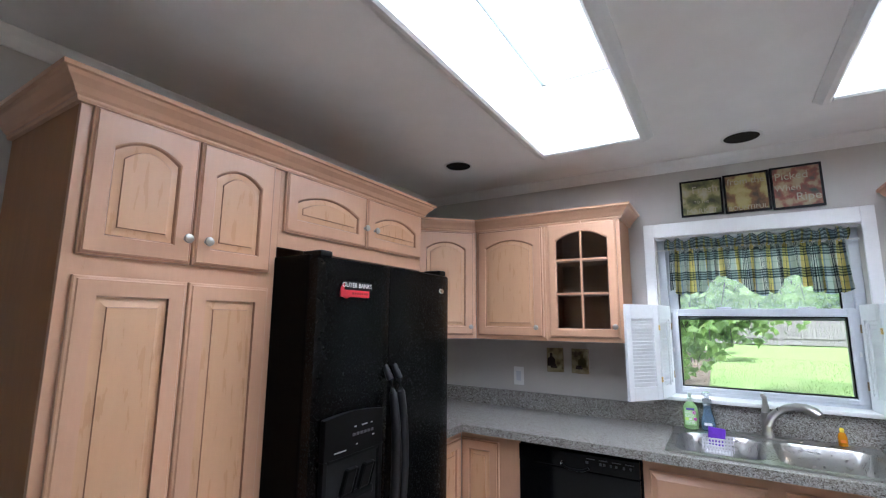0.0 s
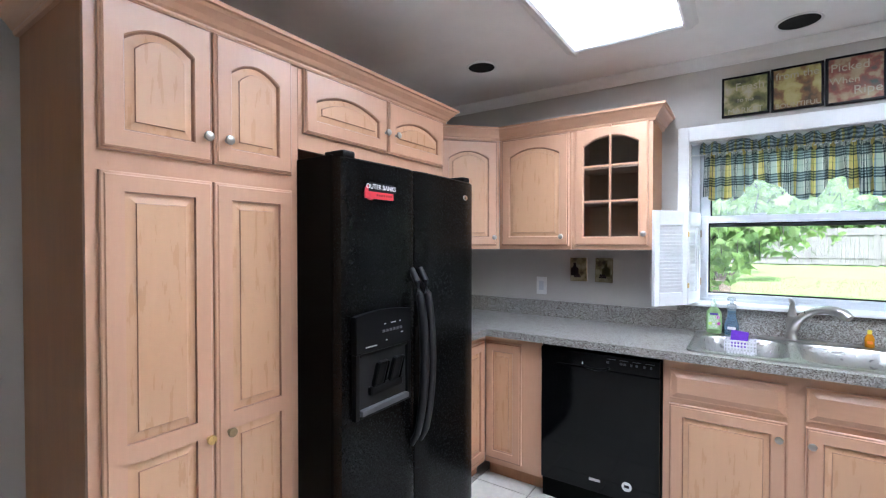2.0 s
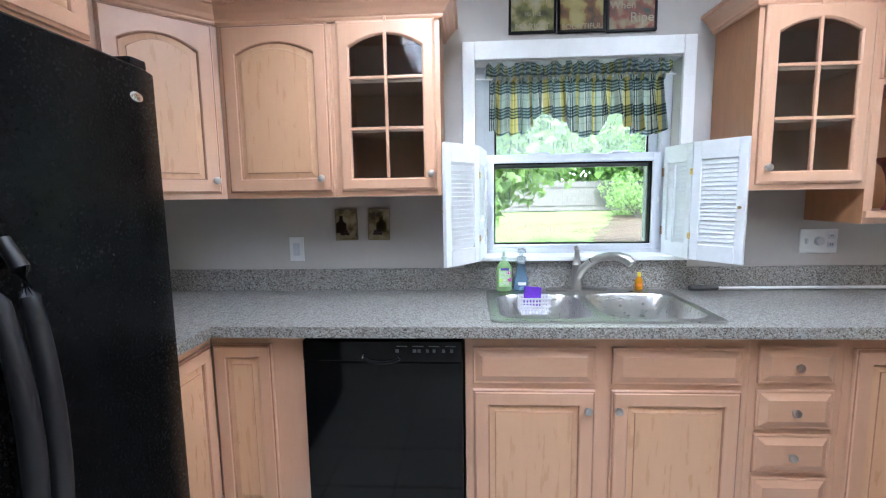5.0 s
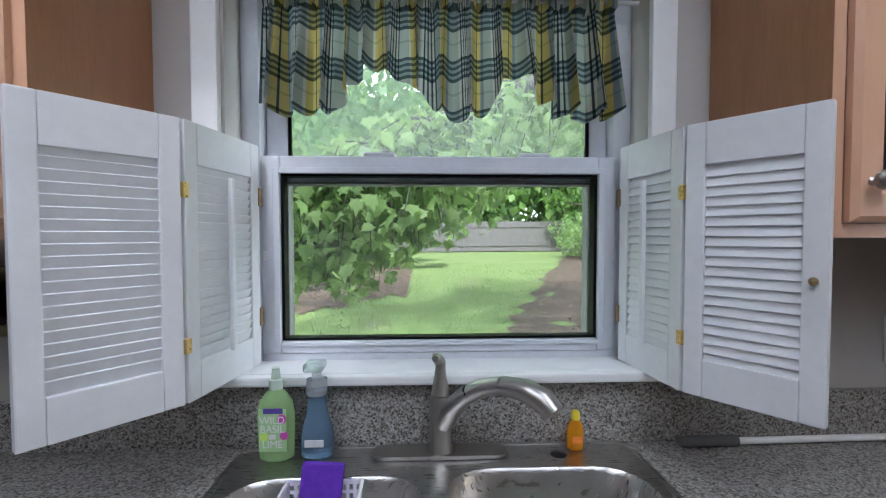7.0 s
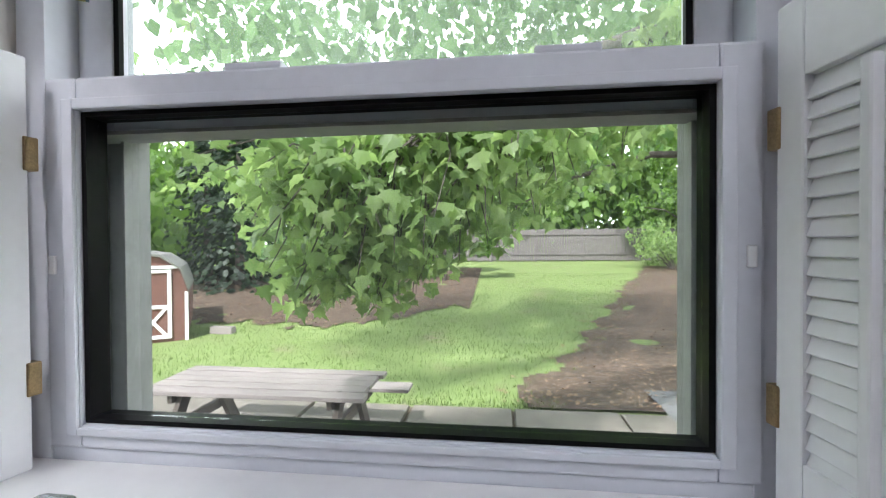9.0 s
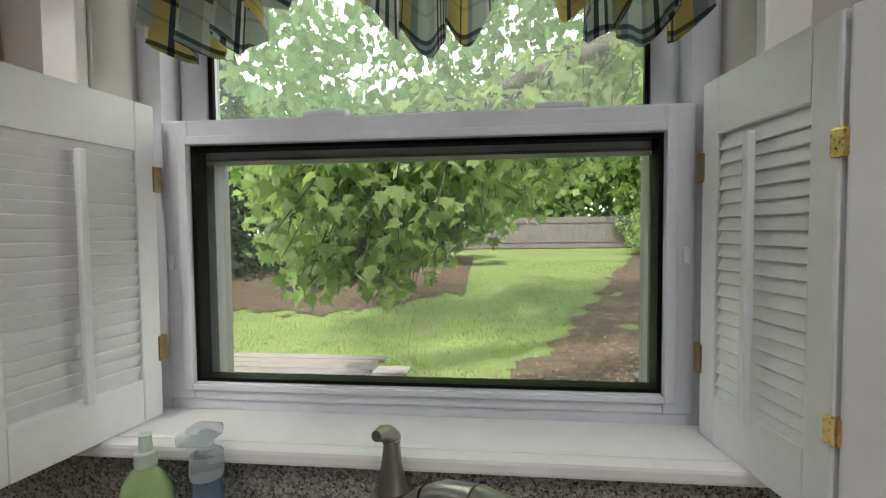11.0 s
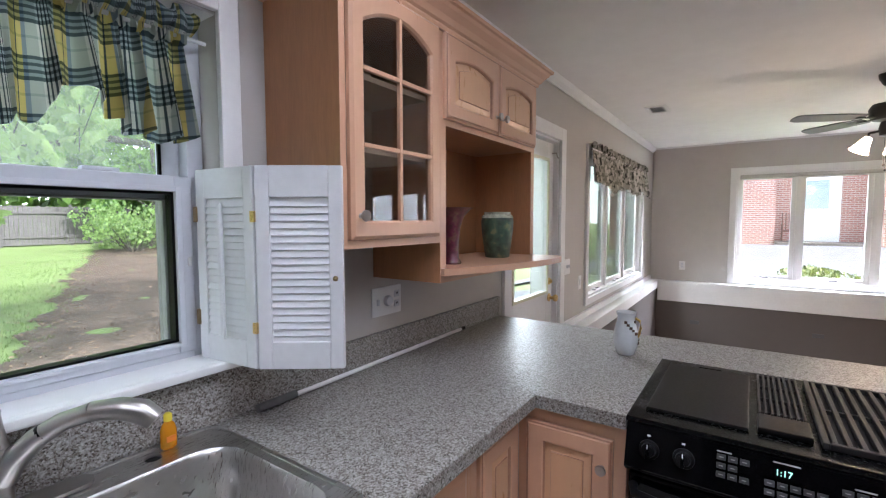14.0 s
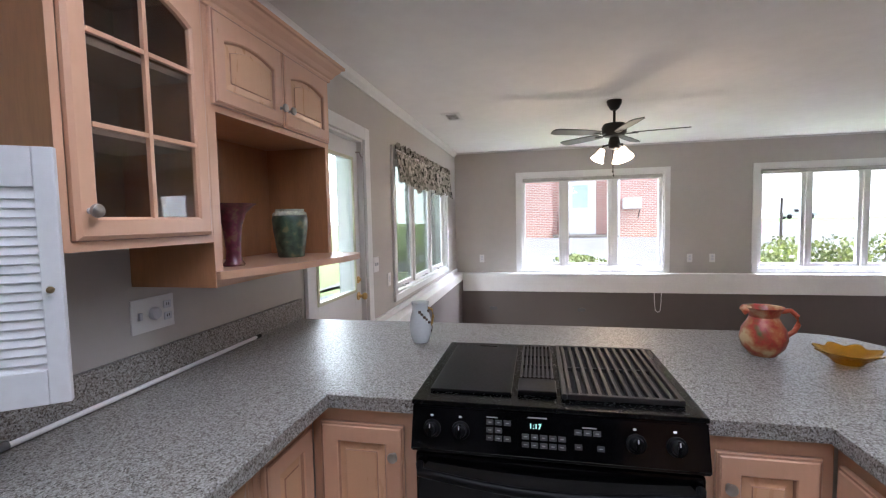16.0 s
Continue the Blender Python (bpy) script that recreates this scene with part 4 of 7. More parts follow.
picture("sign_picture", 0.175, 0.391, 2.110, 2.336, "black-framed plaque with painted fruit and lettering", P2, [("from the", 0.050, 0.0, 2.290), ("BOUNTIFUL", 0.034, 0.0, 2.135)], tilt=-0.6)
picture("sign_picture", 0.396, 0.620, 2.106, 2.342, "black-framed plaque with painted apples and words Picked when Ripe", P3, [("Picked", 0.056, -0.02, 2.285), ("When", 0.046, -0.04, 2.22), ("Ripe", 0.060, 0.045, 2.165)], tilt=-0.6)


def bottle_shape(ob, x, z, s, mat):
    bm = bmesh.new()
    prof = [(0.30, 0.0), (0.30, 0.55), (0.10, 0.72), (0.10, 1.0)]
    vs = [bm.verts.new((x + r * s, 2.9375, z + h * s)) for r, h in prof] + [bm.verts.new((x - r * s, 2.9375, z + h * s)) for r, h in reversed(prof)]
    bm.faces.new(vs)
    bmesh.ops.solidify(bm, geom=bm.faces[:], thickness=0.001)
    part("painted_bottle", bm, mat, ob)


WINE = material("dark_wine_paint", (0.03, 0.012, 0.012), 0.5)
for i, (x0, x1) in enumerate(((-0.899, -0.790), (-0.735, -0.627))):
    pt = painted("parchment_art", (0.09, 0.06, 0.03), (0.34, 0.29, 0.17), (0.40, 0.35, 0.23), (0.26, 0.21, 0.10), 22)
    ob = picture("wine_plaque", x0, x1, 1.163, 1.318, "small unframed parchment plaque with painted wine bottle and grapes", pt, [], material("plaque_edge", (0.26, 0.20, 0.11), 0.6), 0.003, 1.0 if i else -1.0)
    bottle_shape(ob, (x0 + x1) / 2 + (0.012 if i else -0.025), 1.20, 0.085, WINE if not i else material("olive_paint", (0.13, 0.11, 0.03), 0.5))
    for k in range(7):
        part("grape", lathe([(0.002, -0.0006), (0.007, -0.0004), (0.007, 0.0004), (0.002, 0.0006)], 12), WINE, ob, m=pose(x0 + 0.03 + 0.011 * (k % 4) + 0.004 * (k // 4), 2.9370, 1.195 + 0.012 * (k // 4), 90))


def wall_plate(name, x0, x1, z0, z1, label, kind, y=2.9505):
    ob = thing(name, ((x0 + x1) / 2, y, z0), label, kind)
    part("cover_plate", boxed(x0, x1, y - 0.006, y, z0, z1, 0.002), TRIM, ob)
    return ob


sw1 = wall_plate("light_switch", -1.140, -1.068, 1.060, 1.180, "white rocker switch plate on the wall", "switch")
part("rocker", boxed(-1.121, -1.087, 2.9405, 2.9445, 1.088, 1.152, 0.002), VINYL, sw1)
dim = wall_plate("dimmer_plate", 1.319, 1.489, 1.080, 1.193, "white triple wall plate with toggle, dimmer knob and outlet", "switch")
part("dimmer_knob", lathe([(0.021, 0), (0.021, 0.010), (0.018, 0.016), (0.002, 0.017)], 24), VINYL, dim, m=pose(1.404, 2.9445, 1.137, 90), smooth=40)
part("toggle", boxed(1.342, 1.352, 2.934, 2.9445, 1.125, 1.149, 0.002), VINYL, dim)
for z in (1.106, 1.146):
    part("socket", boxed(1.445, 1.475, 2.9415, 2.9445, z, z + 0.026, 0.003), VINYL, dim)
    for x in (1.454, 1.463):
        part("slot", boxed(x, x + 0.003, 2.9408, 2.9414, z + 0.010, z + 0.019), BLACK_MATT, dim)
rod_t = thing("tension_rod", (0.81, 2.90, 0.912), "long white tension rod with grey grip lying on the worktop", "rod")
part("rod", tube([(0.93, 2.900, 0.922), (1.91, 2.918, 0.922)], 0.0075), TRIM, rod_t, smooth=50)
part("grip", tube([(0.80, 2.896, 0.925), (0.93, 2.898, 0.925)], 0.012, 14), material("grey_rubber", (0.10, 0.10, 0.10), 0.7), rod_t, smooth=50)
part("cap", tube([(1.91, 2.918, 0.922), (1.94, 2.9185, 0.922)], 0.009), BLACK_MATT, rod_t)

# recessed ceiling openings with no lamp in them
# near-black for flat pieces that stand in for the shade inside openings
HOLE = material("opening_shade_black", (0.006, 0.006, 0.006), 0.9)
for x, y, r in ((-1.238, 2.329, 0.078), (0.269, 2.681, 0.082)):
    ob = thing("recessed_can", (x, y, CEIL), "empty black recessed light opening in the ceiling", "ceiling light", "recessed cans")
    part("rim", lathe([(r + 0.012, -0.004), (r + 0.012, 0.0), (r, 0.0), (r - 0.001, -0.005), (r + 0.010, -0.006)], 36, (x, y, CEIL), closed=True), TRIM, ob)
    part("can", lathe([(0.001, -0.0042), (r - 0.0015, -0.0042), (r - 0.0015, -0.0036), (0.001, -0.0036)], 36, (x, y, CEIL)), HOLE, ob)

# ---- refrigerator ----
fr = thing("refrigerator", FRIDGE @ Vector((0.42, 0.3, 0)), "black side-by-side refrigerator with ice dispenser, closed", "refrigerator")
FW, FH = 0.903, 1.722
part("body", boxed(0.0, FW, 0.075, 0.79, 0.03, FH + 0.012, 0.006), BLACK_SIDE, fr, m=FRIDGE)


def bowed_door(x0, x1, z0, z1, hole=None):
    """A gently bowed door slab, front at y = 0."""
    bm = bmesh.new()
    n = 10
    rows = []
    for i in range(n + 1):
        u = i / n
        x = x0 + (x1 - x0) * u
        e = min(u, 1 - u) * (x1 - x0)
        y = 0.014 * (2 * ((x) / FW) - 1) ** 2 + (0.012 * (1 - min(e / 0.02, 1.0)) ** 2)
        rows.append([bm.verts.new((x, yy, zz)) for yy, zz in ((y + 0.006, z0), (y, z0 + 0.006), (y, z1 - 0.006), (y + 0.006, z1), (0.068, z1), (0.068, z0))])
    for a, b in zip(rows, rows[1:]):
        for k in range(6):
            bm.faces.new((a[k], a[(k + 1) % 6], b[(k + 1) % 6], b[k]))
    bm.faces.new(rows[0])
    bm.faces.new(rows[-1])
    bmesh.ops.recalc_face_normals(bm, faces=bm.faces)
    return bm


SPLIT = 0.398
d1 = part("freezer_door", bowed_door(0.0, SPLIT - 0.003, 0.085, FH), BLACK, fr, m=FRIDGE, smooth=35)
d2 = part("fridge_door", bowed_door(SPLIT + 0.003, FW, 0.085, FH), BLACK, fr, m=FRIDGE, smooth=35)
for x in (0.015, FW - 0.075):
    part("hinge_cap", boxed(x, x + 0.06, 0.03, 0.13, FH + 0.001, FH + 0.028, 0.008), BLACK_MATT, fr, m=FRIDGE)
part("toe_grille", boxed(0.01, FW - 0.01, 0.05, 0.12, 0.0, 0.078, 0.004), BLACK_MATT, fr, m=FRIDGE)
for i in range(14):
    part("grille_slat", boxed(0.03 + i * 0.057, 0.07 + i * 0.057, 0.045, 0.0495, 0.02, 0.06), BLACK, fr, m=FRIDGE)
HANDLE = material("satin_black_handle", (0.012, 0.012, 0.014), 0.32, vary=0.1, scale=20, spec=0.3)
for x, way in ((SPLIT - 0.030, 1), (SPLIT + 0.030, -1)):
    path = []
    for i in range(15):
        u = i / 14
        path.append((x + way * 0.006 * math.sin(math.pi * u), 0.004 - 0.066 * math.sin(math.pi * u) ** 0.5, 0.575 + 0.735 * u))
    h = part("handle", tube(path, [0.013 + 0.007 * math.sin(math.pi * i / 14) for i in range(15)], 12), HANDLE, d1 if way > 0 else d2, "long bowed black handle", m=FRIDGE, smooth=50)
# dispenser
DP = (0.032, 0.345, 0.780, 1.165)
arch_panel = [(DP[0], 1.018), (DP[1], 1.018)] + [(DP[1] + (DP[0] - DP[1]) * i / 10, 1.145 + 0.020 * math.sin(math.pi * (0.15 + 0.85 * (1 - i / 10)) * 0.9)) for i in range(11)]
bm = bmesh.new()
loops(bm, [(0.010, arch_panel), (-0.010, arch_panel), (-0.013, [(x * 0.98 + 0.004, z * 0.996 + 0.004) for x, z in arch_panel])])
bmesh.ops.recalc_face_normals(bm, faces=bm.faces)
dis = part("dispenser", bm, BLACK_MATT, d1, "ice and water dispenser panel", m=FRIDGE)
part("dispenser_frame", ring(DP[0], DP[1], DP[2], 1.017, 0.022, 0.012, -0.012, 0.010, 0.003), BLACK_MATT, d1, m=FRIDGE)
part("recess", boxed(DP[0] + 0.022, DP[1] - 0.022, -0.001, 0.006, DP[2] + 0.012, 1.006), HOLE, d1, m=FRIDGE)
part("drip_tray", boxed(DP[0] + 0.024, DP[1] - 0.024, -0.022, 0.0, DP[2] + 0.013, DP[2] + 0.034, 0.004), GREY_PLASTIC, d1, m=FRIDGE)
for x in (0.115, 0.205):
    bm = boxed(x, x + 0.062, -0.006, 0.004, 0.0, 0.10, 0.012)
    bm.transform(pose(0, -0.012, 0.885, 16))
    part("lever", bm, BLACK_MATT, d1, "black dispenser paddle", m=FRIDGE)
part("chute", boxed(0.10, 0.29, -0.020, 0.0, 0.855, 0.888, 0.010), BLACK_MATT, d1, m=FRIDGE)
for i in range(6):
    part("button", boxed(0.170 + i * 0.020, 0.185 + i * 0.020, -0.0155, -0.012, 1.078, 1.088, 0.002), GREY_PLASTIC, d1, m=FRIDGE)
for x0, x1, z in ((0.08, 0.14, 1.035), (0.18, 0.19, 1.108), (0.22, 0.25, 1.108), (0.27, 0.28, 1.108), (0.19, 0.20, 1.045), (0.28, 0.292, 1.062)):
    part("mark", boxed(x0, x1, -0.0142, -0.0128, z, z + 0.004), material("pale_print", (0.45, 0.45, 0.45), 0.6), d1, m=FRIDGE)
badge = lathe([(0.002, -0.001), (0.021, -0.001), (0.023, 0.001), (0.019, 0.003), (0.002, 0.0035)], 28)
badge.transform(pose(0.808, 0.008, 1.640, 90) @ Matrix.Diagonal((1, 0.55, 1, 1)))
part("badge", badge, material("chrome", (0.7, 0.7, 0.7), 0.15, 1.0), d2, "small oval chrome badge", m=FRIDGE, smooth=40)
mag = thing("fridge_magnet", FRIDGE @ Vector((0.18, -0.006, 1.59)), "red and white souvenir magnet reading Outer Banks on the refrigerator door", "magnet")
RED = material("red_print", (0.55, 0.02, 0.035), 0.5)
WHITE = material("white_print", (0.75, 0.75, 0.75), 0.5)
STK = FRIDGE @ pose(0.17, 0.0, 1.616)
part("red_band", boxed(-0.078, 0.078, -0.004, 0.004, -0.034, -0.008, 0.002), RED, mag, m=STK)
part("red_wave", lathe([(0.003, -0.002), (0.030, -0.002), (0.030, 0.002), (0.003, 0.002)], 20), RED, mag, m=STK @ pose(-0.047, 0.001, -0.010, 90))
part("black_field", boxed(-0.060, 0.080, -0.003, 0.004, -0.008, 0.026, 0.002), BLACK_MATT, mag, m=STK)
writing("lettering", "OUTER BANKS", 0.025, WHITE, mag, STK @ pose(0.008, -0.0046, 0.010))
for i in range(7):
    part("print_bar", boxed(-0.02 + i * 0.013, -0.011 + i * 0.013, -0.0046, -0.004, -0.024, -0.016), material("dark_red_print", (0.16, 0.01, 0.01), 0.6), mag, m=STK)

# ---- dishwasher ----
DWM = pose(-0.871, 2.352, 0)
dw = thing("dishwasher", (-0.59, 2.6, 0), "black built-in dishwasher, closed, with sticker", "dishwasher")
part("body", boxed(0.001, 0.606, 0.03, 0.56, 0.0, 0.866), BLACK_SIDE, dw, m=DWM)
dd = part("door", boxed(0.003, 0.604, 0.0, 0.029, 0.115, 0.760, 0.004), BLACK_GLOSS, dw, m=DWM)
cp = part("control_panel", boxed(0.003, 0.604, -0.004, 0.029, 0.763, 0.846, 0.006), BLACK_GLOSS, dw, m=DWM)
bm = bmesh.new()
pts = [(0.235 + 0.135 * i / 12, 0.780 + 0.018 * (1 - abs(2 * i / 12 - 1) ** 3)) for i in range(13)]
tube([(x, -0.008, 1.560 - z) for x, z in pts], 0.007, 8, bm)
part("handle_pocket", bm, BLACK_MATT, cp, m=DWM)
# highlight on the handle, modelled as a small bright tube
part("handle_glint", tube([(0.240, -0.010, 0.776), (0.232, -0.011, 0.785), (0.236, -0.010, 0.796)], 0.004, 8), material("glint_chrome", (0.8, 0.8, 0.8), 0.1, 1.0), cp, m=DWM)
for i, (a, b) in enumerate(((0.355, 0.368), (0.42, 0.433), (0.438, 0.45), (0.47, 0.48), (0.495, 0.505), (0.53, 0.54), (0.56, 0.57))):
    part("button", boxed(a, b, -0.0065, -0.0042, 0.800, 0.812, 0.001), GREY_PLASTIC, cp, m=DWM)
for i in range(4):
    part("print_bar", boxed(0.36 + i * 0.06, 0.40 + i * 0.06, -0.0050, -0.0041, 0.822, 0.825), GREY_PLASTIC, cp, m=DWM)
part("toe_kick", boxed(0.003, 0.604, 0.045, 0.06, 0.0, 0.113), BLACK_MATT, dw, m=DWM)
part("badge", boxed(0.268, 0.325, -0.0022, -0.0002, 0.172, 0.186, 0.001), material("silver_print", (0.55, 0.55, 0.55), 0.3, 0.8), dd, m=DWM)
stick = lathe([(0.002, -0.0008), (0.024, -0.0008), (0.024, 0.0008), (0.002, 0.0008)], 28)
part("sticker", stick, WHITE, dd, "round white sticker", m=DWM @ pose(0.455, -0.001, 0.19, 90))
part("sticker_print", boxed(0.443, 0.467, -0.0028, -0.0019, 0.184, 0.198), BLACK_MATT, dd, m=DWM)

# ---- range ----
RG = pose(1.345, 2.022, 0, 0, 0, -90)
rg = thing("range", (1.65, 1.645, 0), "black slide-in downdraft range with grill grate", "range")
RW = 0.753
part("body", boxed(0.004, RW - 0.004, 0.03, 0.58, 0.0, 0.90), BLACK_SIDE, rg, m=RG)
ct = part("cooktop", boxed(-0.008, RW + 0.008, -0.006, 0.598, 0.911, 0.925, 0.004), BLACK, rg, m=RG)
bm = bmesh.new()
prof = [(-0.008, 0.911), (-0.040, 0.800), (-0.036, 0.792), (0.03, 0.792), (0.03, 0.911)]
rows = [[bm.verts.new((x, y, z)) for y, z in prof] for x in (-0.004, RW + 0.004)]
for i in range(5):
    bm.faces.new((rows[0][i], rows[0][(i + 1) % 5], rows[1][(i + 1) % 5], rows[1][i]))
bm.faces.new(rows[0])
bm.faces.new(rows[1])
bmesh.ops.recalc_face_normals(bm, faces=bm.faces)
bmesh.ops.bevel(bm, geom=bm.edges[:], offset=0.004, segments=2, affect="EDGES")
panel = part("control_panel", bm, BLACK_GLOSS, rg, m=RG)
TILTP = RG @ pose(0, -0.024, 0.855, -16)
for x in (0.055, 0.135, 0.585, 0.680):
    k = part("knob", lathe([(0.025, 0), (0.024, 0.006), (0.018, 0.008), (0.016, 0.024), (0.012, 0.027), (0.001, 0.027)], 24), BLACK_MATT, panel, "black control knob", m=TILTP @ pose(x, 0, 0, 90), smooth=35)
    part("grip_bar", boxed(x - 0.004, x + 0.004, -0.034, -0.024, -0.018, 0.018, 0.002), BLACK, k, m=TILTP)
    part("pointer", boxed(x - 0.0012, x + 0.0012, -0.0350, -0.0342, 0.006, 0.016), WHITE, k, m=TILTP)
    part("dial_mark", boxed(x - 0.006, x + 0.002, -0.0012, 0.0004, 0.032, 0.037), WHITE, panel, m=TILTP)
part("display", boxed(0.295, 0.385, -0.0025, 0.0, 0.010, 0.040), BLACK_GLOSS, panel, m=TILTP)
LED = bpy.data.materials.new("green_led")
LED.use_nodes = True
LED.node_tree.nodes["Principled BSDF"].inputs["Emission Color"].default_value = (0.25, 0.9, 0.65, 1)
LED.node_tree.nodes["Principled BSDF"].inputs["Emission Strength"].default_value = 0.8
writing("clock_digits", "1:17", 0.019, LED, panel, TILTP @ pose(0.335, -0.0032, 0.024), "lit green clock digits")
PADS = material("pad_print", (0.035, 0.035, 0.038), 0.5)
for gx, gz, nx, nz in ((0.205, 0.020, 3, 1), (0.205, 0.0, 2, 1), (0.205, -0.020, 3, 1), (0.300, -0.010, 5, 1), (0.300, -0.030, 5, 1), (0.435, 0.010, 3, 1), (0.435, -0.026, 1, 1), (0.490, -0.026, 1, 1)):
    for i in range(nx):
        part("touch_pad", boxed(gx + i * 0.0235, gx + i * 0.0235 + 0.019, -0.0018, 0.0, gz, gz + 0.014, 0.0008), PADS, panel, m=TILTP)
        part("pad_mark", boxed(gx + i * 0.0235 + 0.005, gx + i * 0.0235 + 0.014, -0.0026, -0.0019, gz + 0.006, gz + 0.008), material("pad_lettering", (0.28, 0.28, 0.28), 0.5) if (i == 0 and gx == 0.205 and gz == 0.020) else bpy.data.materials["pad_lettering"], panel, m=TILTP)
for x0, x1, z in ((0.315, 0.365, 0.044), (0.205, 0.235, 0.038), (0.455, 0.49, 0.028)):
    part("print_bar", boxed(x0, x1, -0.0012, 0.0, z, z + 0.003), bpy.data.materials["pad_lettering"], panel, m=TILTP)
od = part("oven_door", boxed(0.006, RW - 0.006, -0.030, 0.028, 0.215, 0.785, 0.008), BLACK_GLOSS, rg, m=RG)
part("handle", tube([(0.02, -0.034, 0.755)] + [(0.03 + (RW - 0.06) * i / 12, -0.070 - 0.012 * math.sin(math.pi * i / 12), 0.752 - 0.022 * math.sin(math.pi * i / 12)) for i in range(13)] + [(RW - 0.02, -0.034, 0.755)], 0.012, 12), BLACK_MATT, od, "black bowed oven handle", m=RG, smooth=50)
part("oven_window", boxed(0.12, RW - 0.12, -0.0325, -0.030, 0.34, 0.62, 0.001), BLACK_GLOSS, od, m=RG)
part("warming_drawer", boxed(0.006, RW - 0.006, -0.025, 0.028, 0.075, 0.208, 0.006), BLACK_GLOSS, rg, m=RG)
part("toe_kick", boxed(0.01, RW - 0.01, 0.035, 0.05, 0.0, 0.07), BLACK_MATT, rg, m=RG)
part("burner_cover", boxed(0.030, 0.268, 0.062, 0.525, 0.9255, 0.934, 0.004), BLACK_MATT, ct, "flat black cooktop cover", m=RG)
part("cover_handle", boxed(0.12, 0.19, 0.530, 0.545, 0.9255, 0.934, 0.003), BLACK_MATT, ct, m=RG)
vent = part("vent_grille", boxed(0.285, 0.395, 0.070, 0.175, 0.9255, 0.940, 0.005), BLACK_MATT, ct, "black downdraft vent", m=RG)
for i in range(8):
    part("vent_bar", boxed(0.288 + i * 0.0136, 0.294 + i * 0.0136, 0.175, 0.545, 0.9255, 0.942, 0.0015), IRON, vent, m=RG)
for y in (0.20, 0.31, 0.42, 0.535):
    part("vent_bar", boxed(0.288, 0.392, y, y + 0.005, 0.926, 0.936), IRON, vent, m=RG)
part("vent_floor", boxed(0.290, 0.392, 0.176, 0.548, 0.9252, 0.9262), HOLE, vent, m=RG)
gr = part("grill_grate", ring(0.0, 0.315, 0.0, 0.49, 0.014, 0.014, -0.008, 0.008, 0.003), IRON, ct, "cast iron grill grate", m=RG @ pose(0.408, 0.055, 0.9345, -90))
part("grill_well", boxed(0.412, 0.718, 0.060, 0.540, 0.9252, 0.9262), HOLE, ct, m=RG)
for i in range(11):
    part("grate_bar", boxed(0.426 + i * 0.0262, 0.437 + i * 0.0262, 0.068, 0.532, 0.9275, 0.942, 0.002), IRON, gr, m=RG)
part("grate_bar", boxed(0.424, 0.706, 0.297, 0.305, 0.9265, 0.938), IRON, gr, m=RG)

# ---- sink, tap and washing-up things ----
sk = thing("kitchen_sink", (0.265, 2.65, 0.76), "stainless steel double-bowl drop-in sink", "sink")
B1, B2 = (-0.124, 0.236, 2.390, 2.795), (0.276, 0.658, 2.390, 2.815)
tap_hole = [(0.520 + 0.018 * math.cos(a), 2.868 + 0.018 * math.sin(a)) for a in (math.tau * i / 16 for i in range(16))]
rim = plate(rounded(*SINK, 0.045), [rounded(*B1, 0.085), rounded(*B2, 0.085), tap_hole], 0.9105, 0.9165)
part("rim", rim, STEEL, sk, smooth=30)
for b in (B1, B2):
    bm = bmesh.new()
    rows = []
    for dz, k, r in ((0.9168, 0.0, 0.085), (0.908, 0.006, 0.083), (0.80, 0.020, 0.080), (0.755, 0.030, 0.078), (0.738, 0.055, 0.070)):
        rows.append([bm.verts.new((x, y, dz)) for x, y in rounded(b[0] + k, b[1] - k, b[2] + k, b[3] - k, r)])
    for lo, hi in zip(rows, rows[1:]):
        for i in range(len(lo)):
            bm.faces.new((lo[i], lo[(i + 1) % len(lo)], hi[(i + 1) % len(lo)], hi[i]))
    bm.faces.new(rows[-1])
    bmesh.ops.recalc_face_normals(bm, faces=bm.faces)
    bowl = part("bowl", bm, STEEL, sk, smooth=40)
    cx, cy = (b[0] + b[1]) / 2, (b[2] + b[3]) / 2
    part("drain", lathe([(0.042, 0.0), (0.042, 0.003), (0.034, 0.003), (0.028, -0.001), (0.002, -0.001)], 24, (cx, cy, 0.739)), NICKEL, bowl, smooth=35)
part("bead", plate(rounded(SINK[0] + 0.004, SINK[1] - 0.004, SINK[2] + 0.004, SINK[3] - 0.004, 0.042), [rounded(SINK[0] + 0.013, SINK[1] - 0.013, SINK[2] + 0.013, SINK[3] - 0.013, 0.036)], 0.9166, 0.9185), STEEL, sk)
# dark disc under the spare tap hole, in place of its shaded depth
part("hole_dark_disc", lathe([(0.0165, 0.0), (0.0165, 0.002), (0.002, 0.002)], 20, (0.520, 2.868, 0.9105)), HOLE, sk)

tap = thing("kitchen_tap", (0.270, 2.880, 0.918), "brushed nickel single-lever pull-out kitchen tap", "faucet")
part("deck_plate", plate(rounded(0.125, 0.412, 2.850, 2.906, 0.027), [], 0.9182, 0.926), NICKEL, tap, smooth=30)
lathe_part("tap_body", [(0.027, 0.926), (0.027, 0.934), (0.023, 0.940), (0.022, 0.985), (0.023, 1.010), (0.022, 1.030), (0.020, 1.044), (0.002, 1.046)], NICKEL, tap, (0.270, 2.880, 0))
lathe_part("lever_cap", [(0.021, 1.0465), (0.019, 1.052), (0.013, 1.085), (0.011, 1.105), (0.012, 1.112), (0.002, 1.114)], NICKEL, tap, (0.270, 2.880, 0))
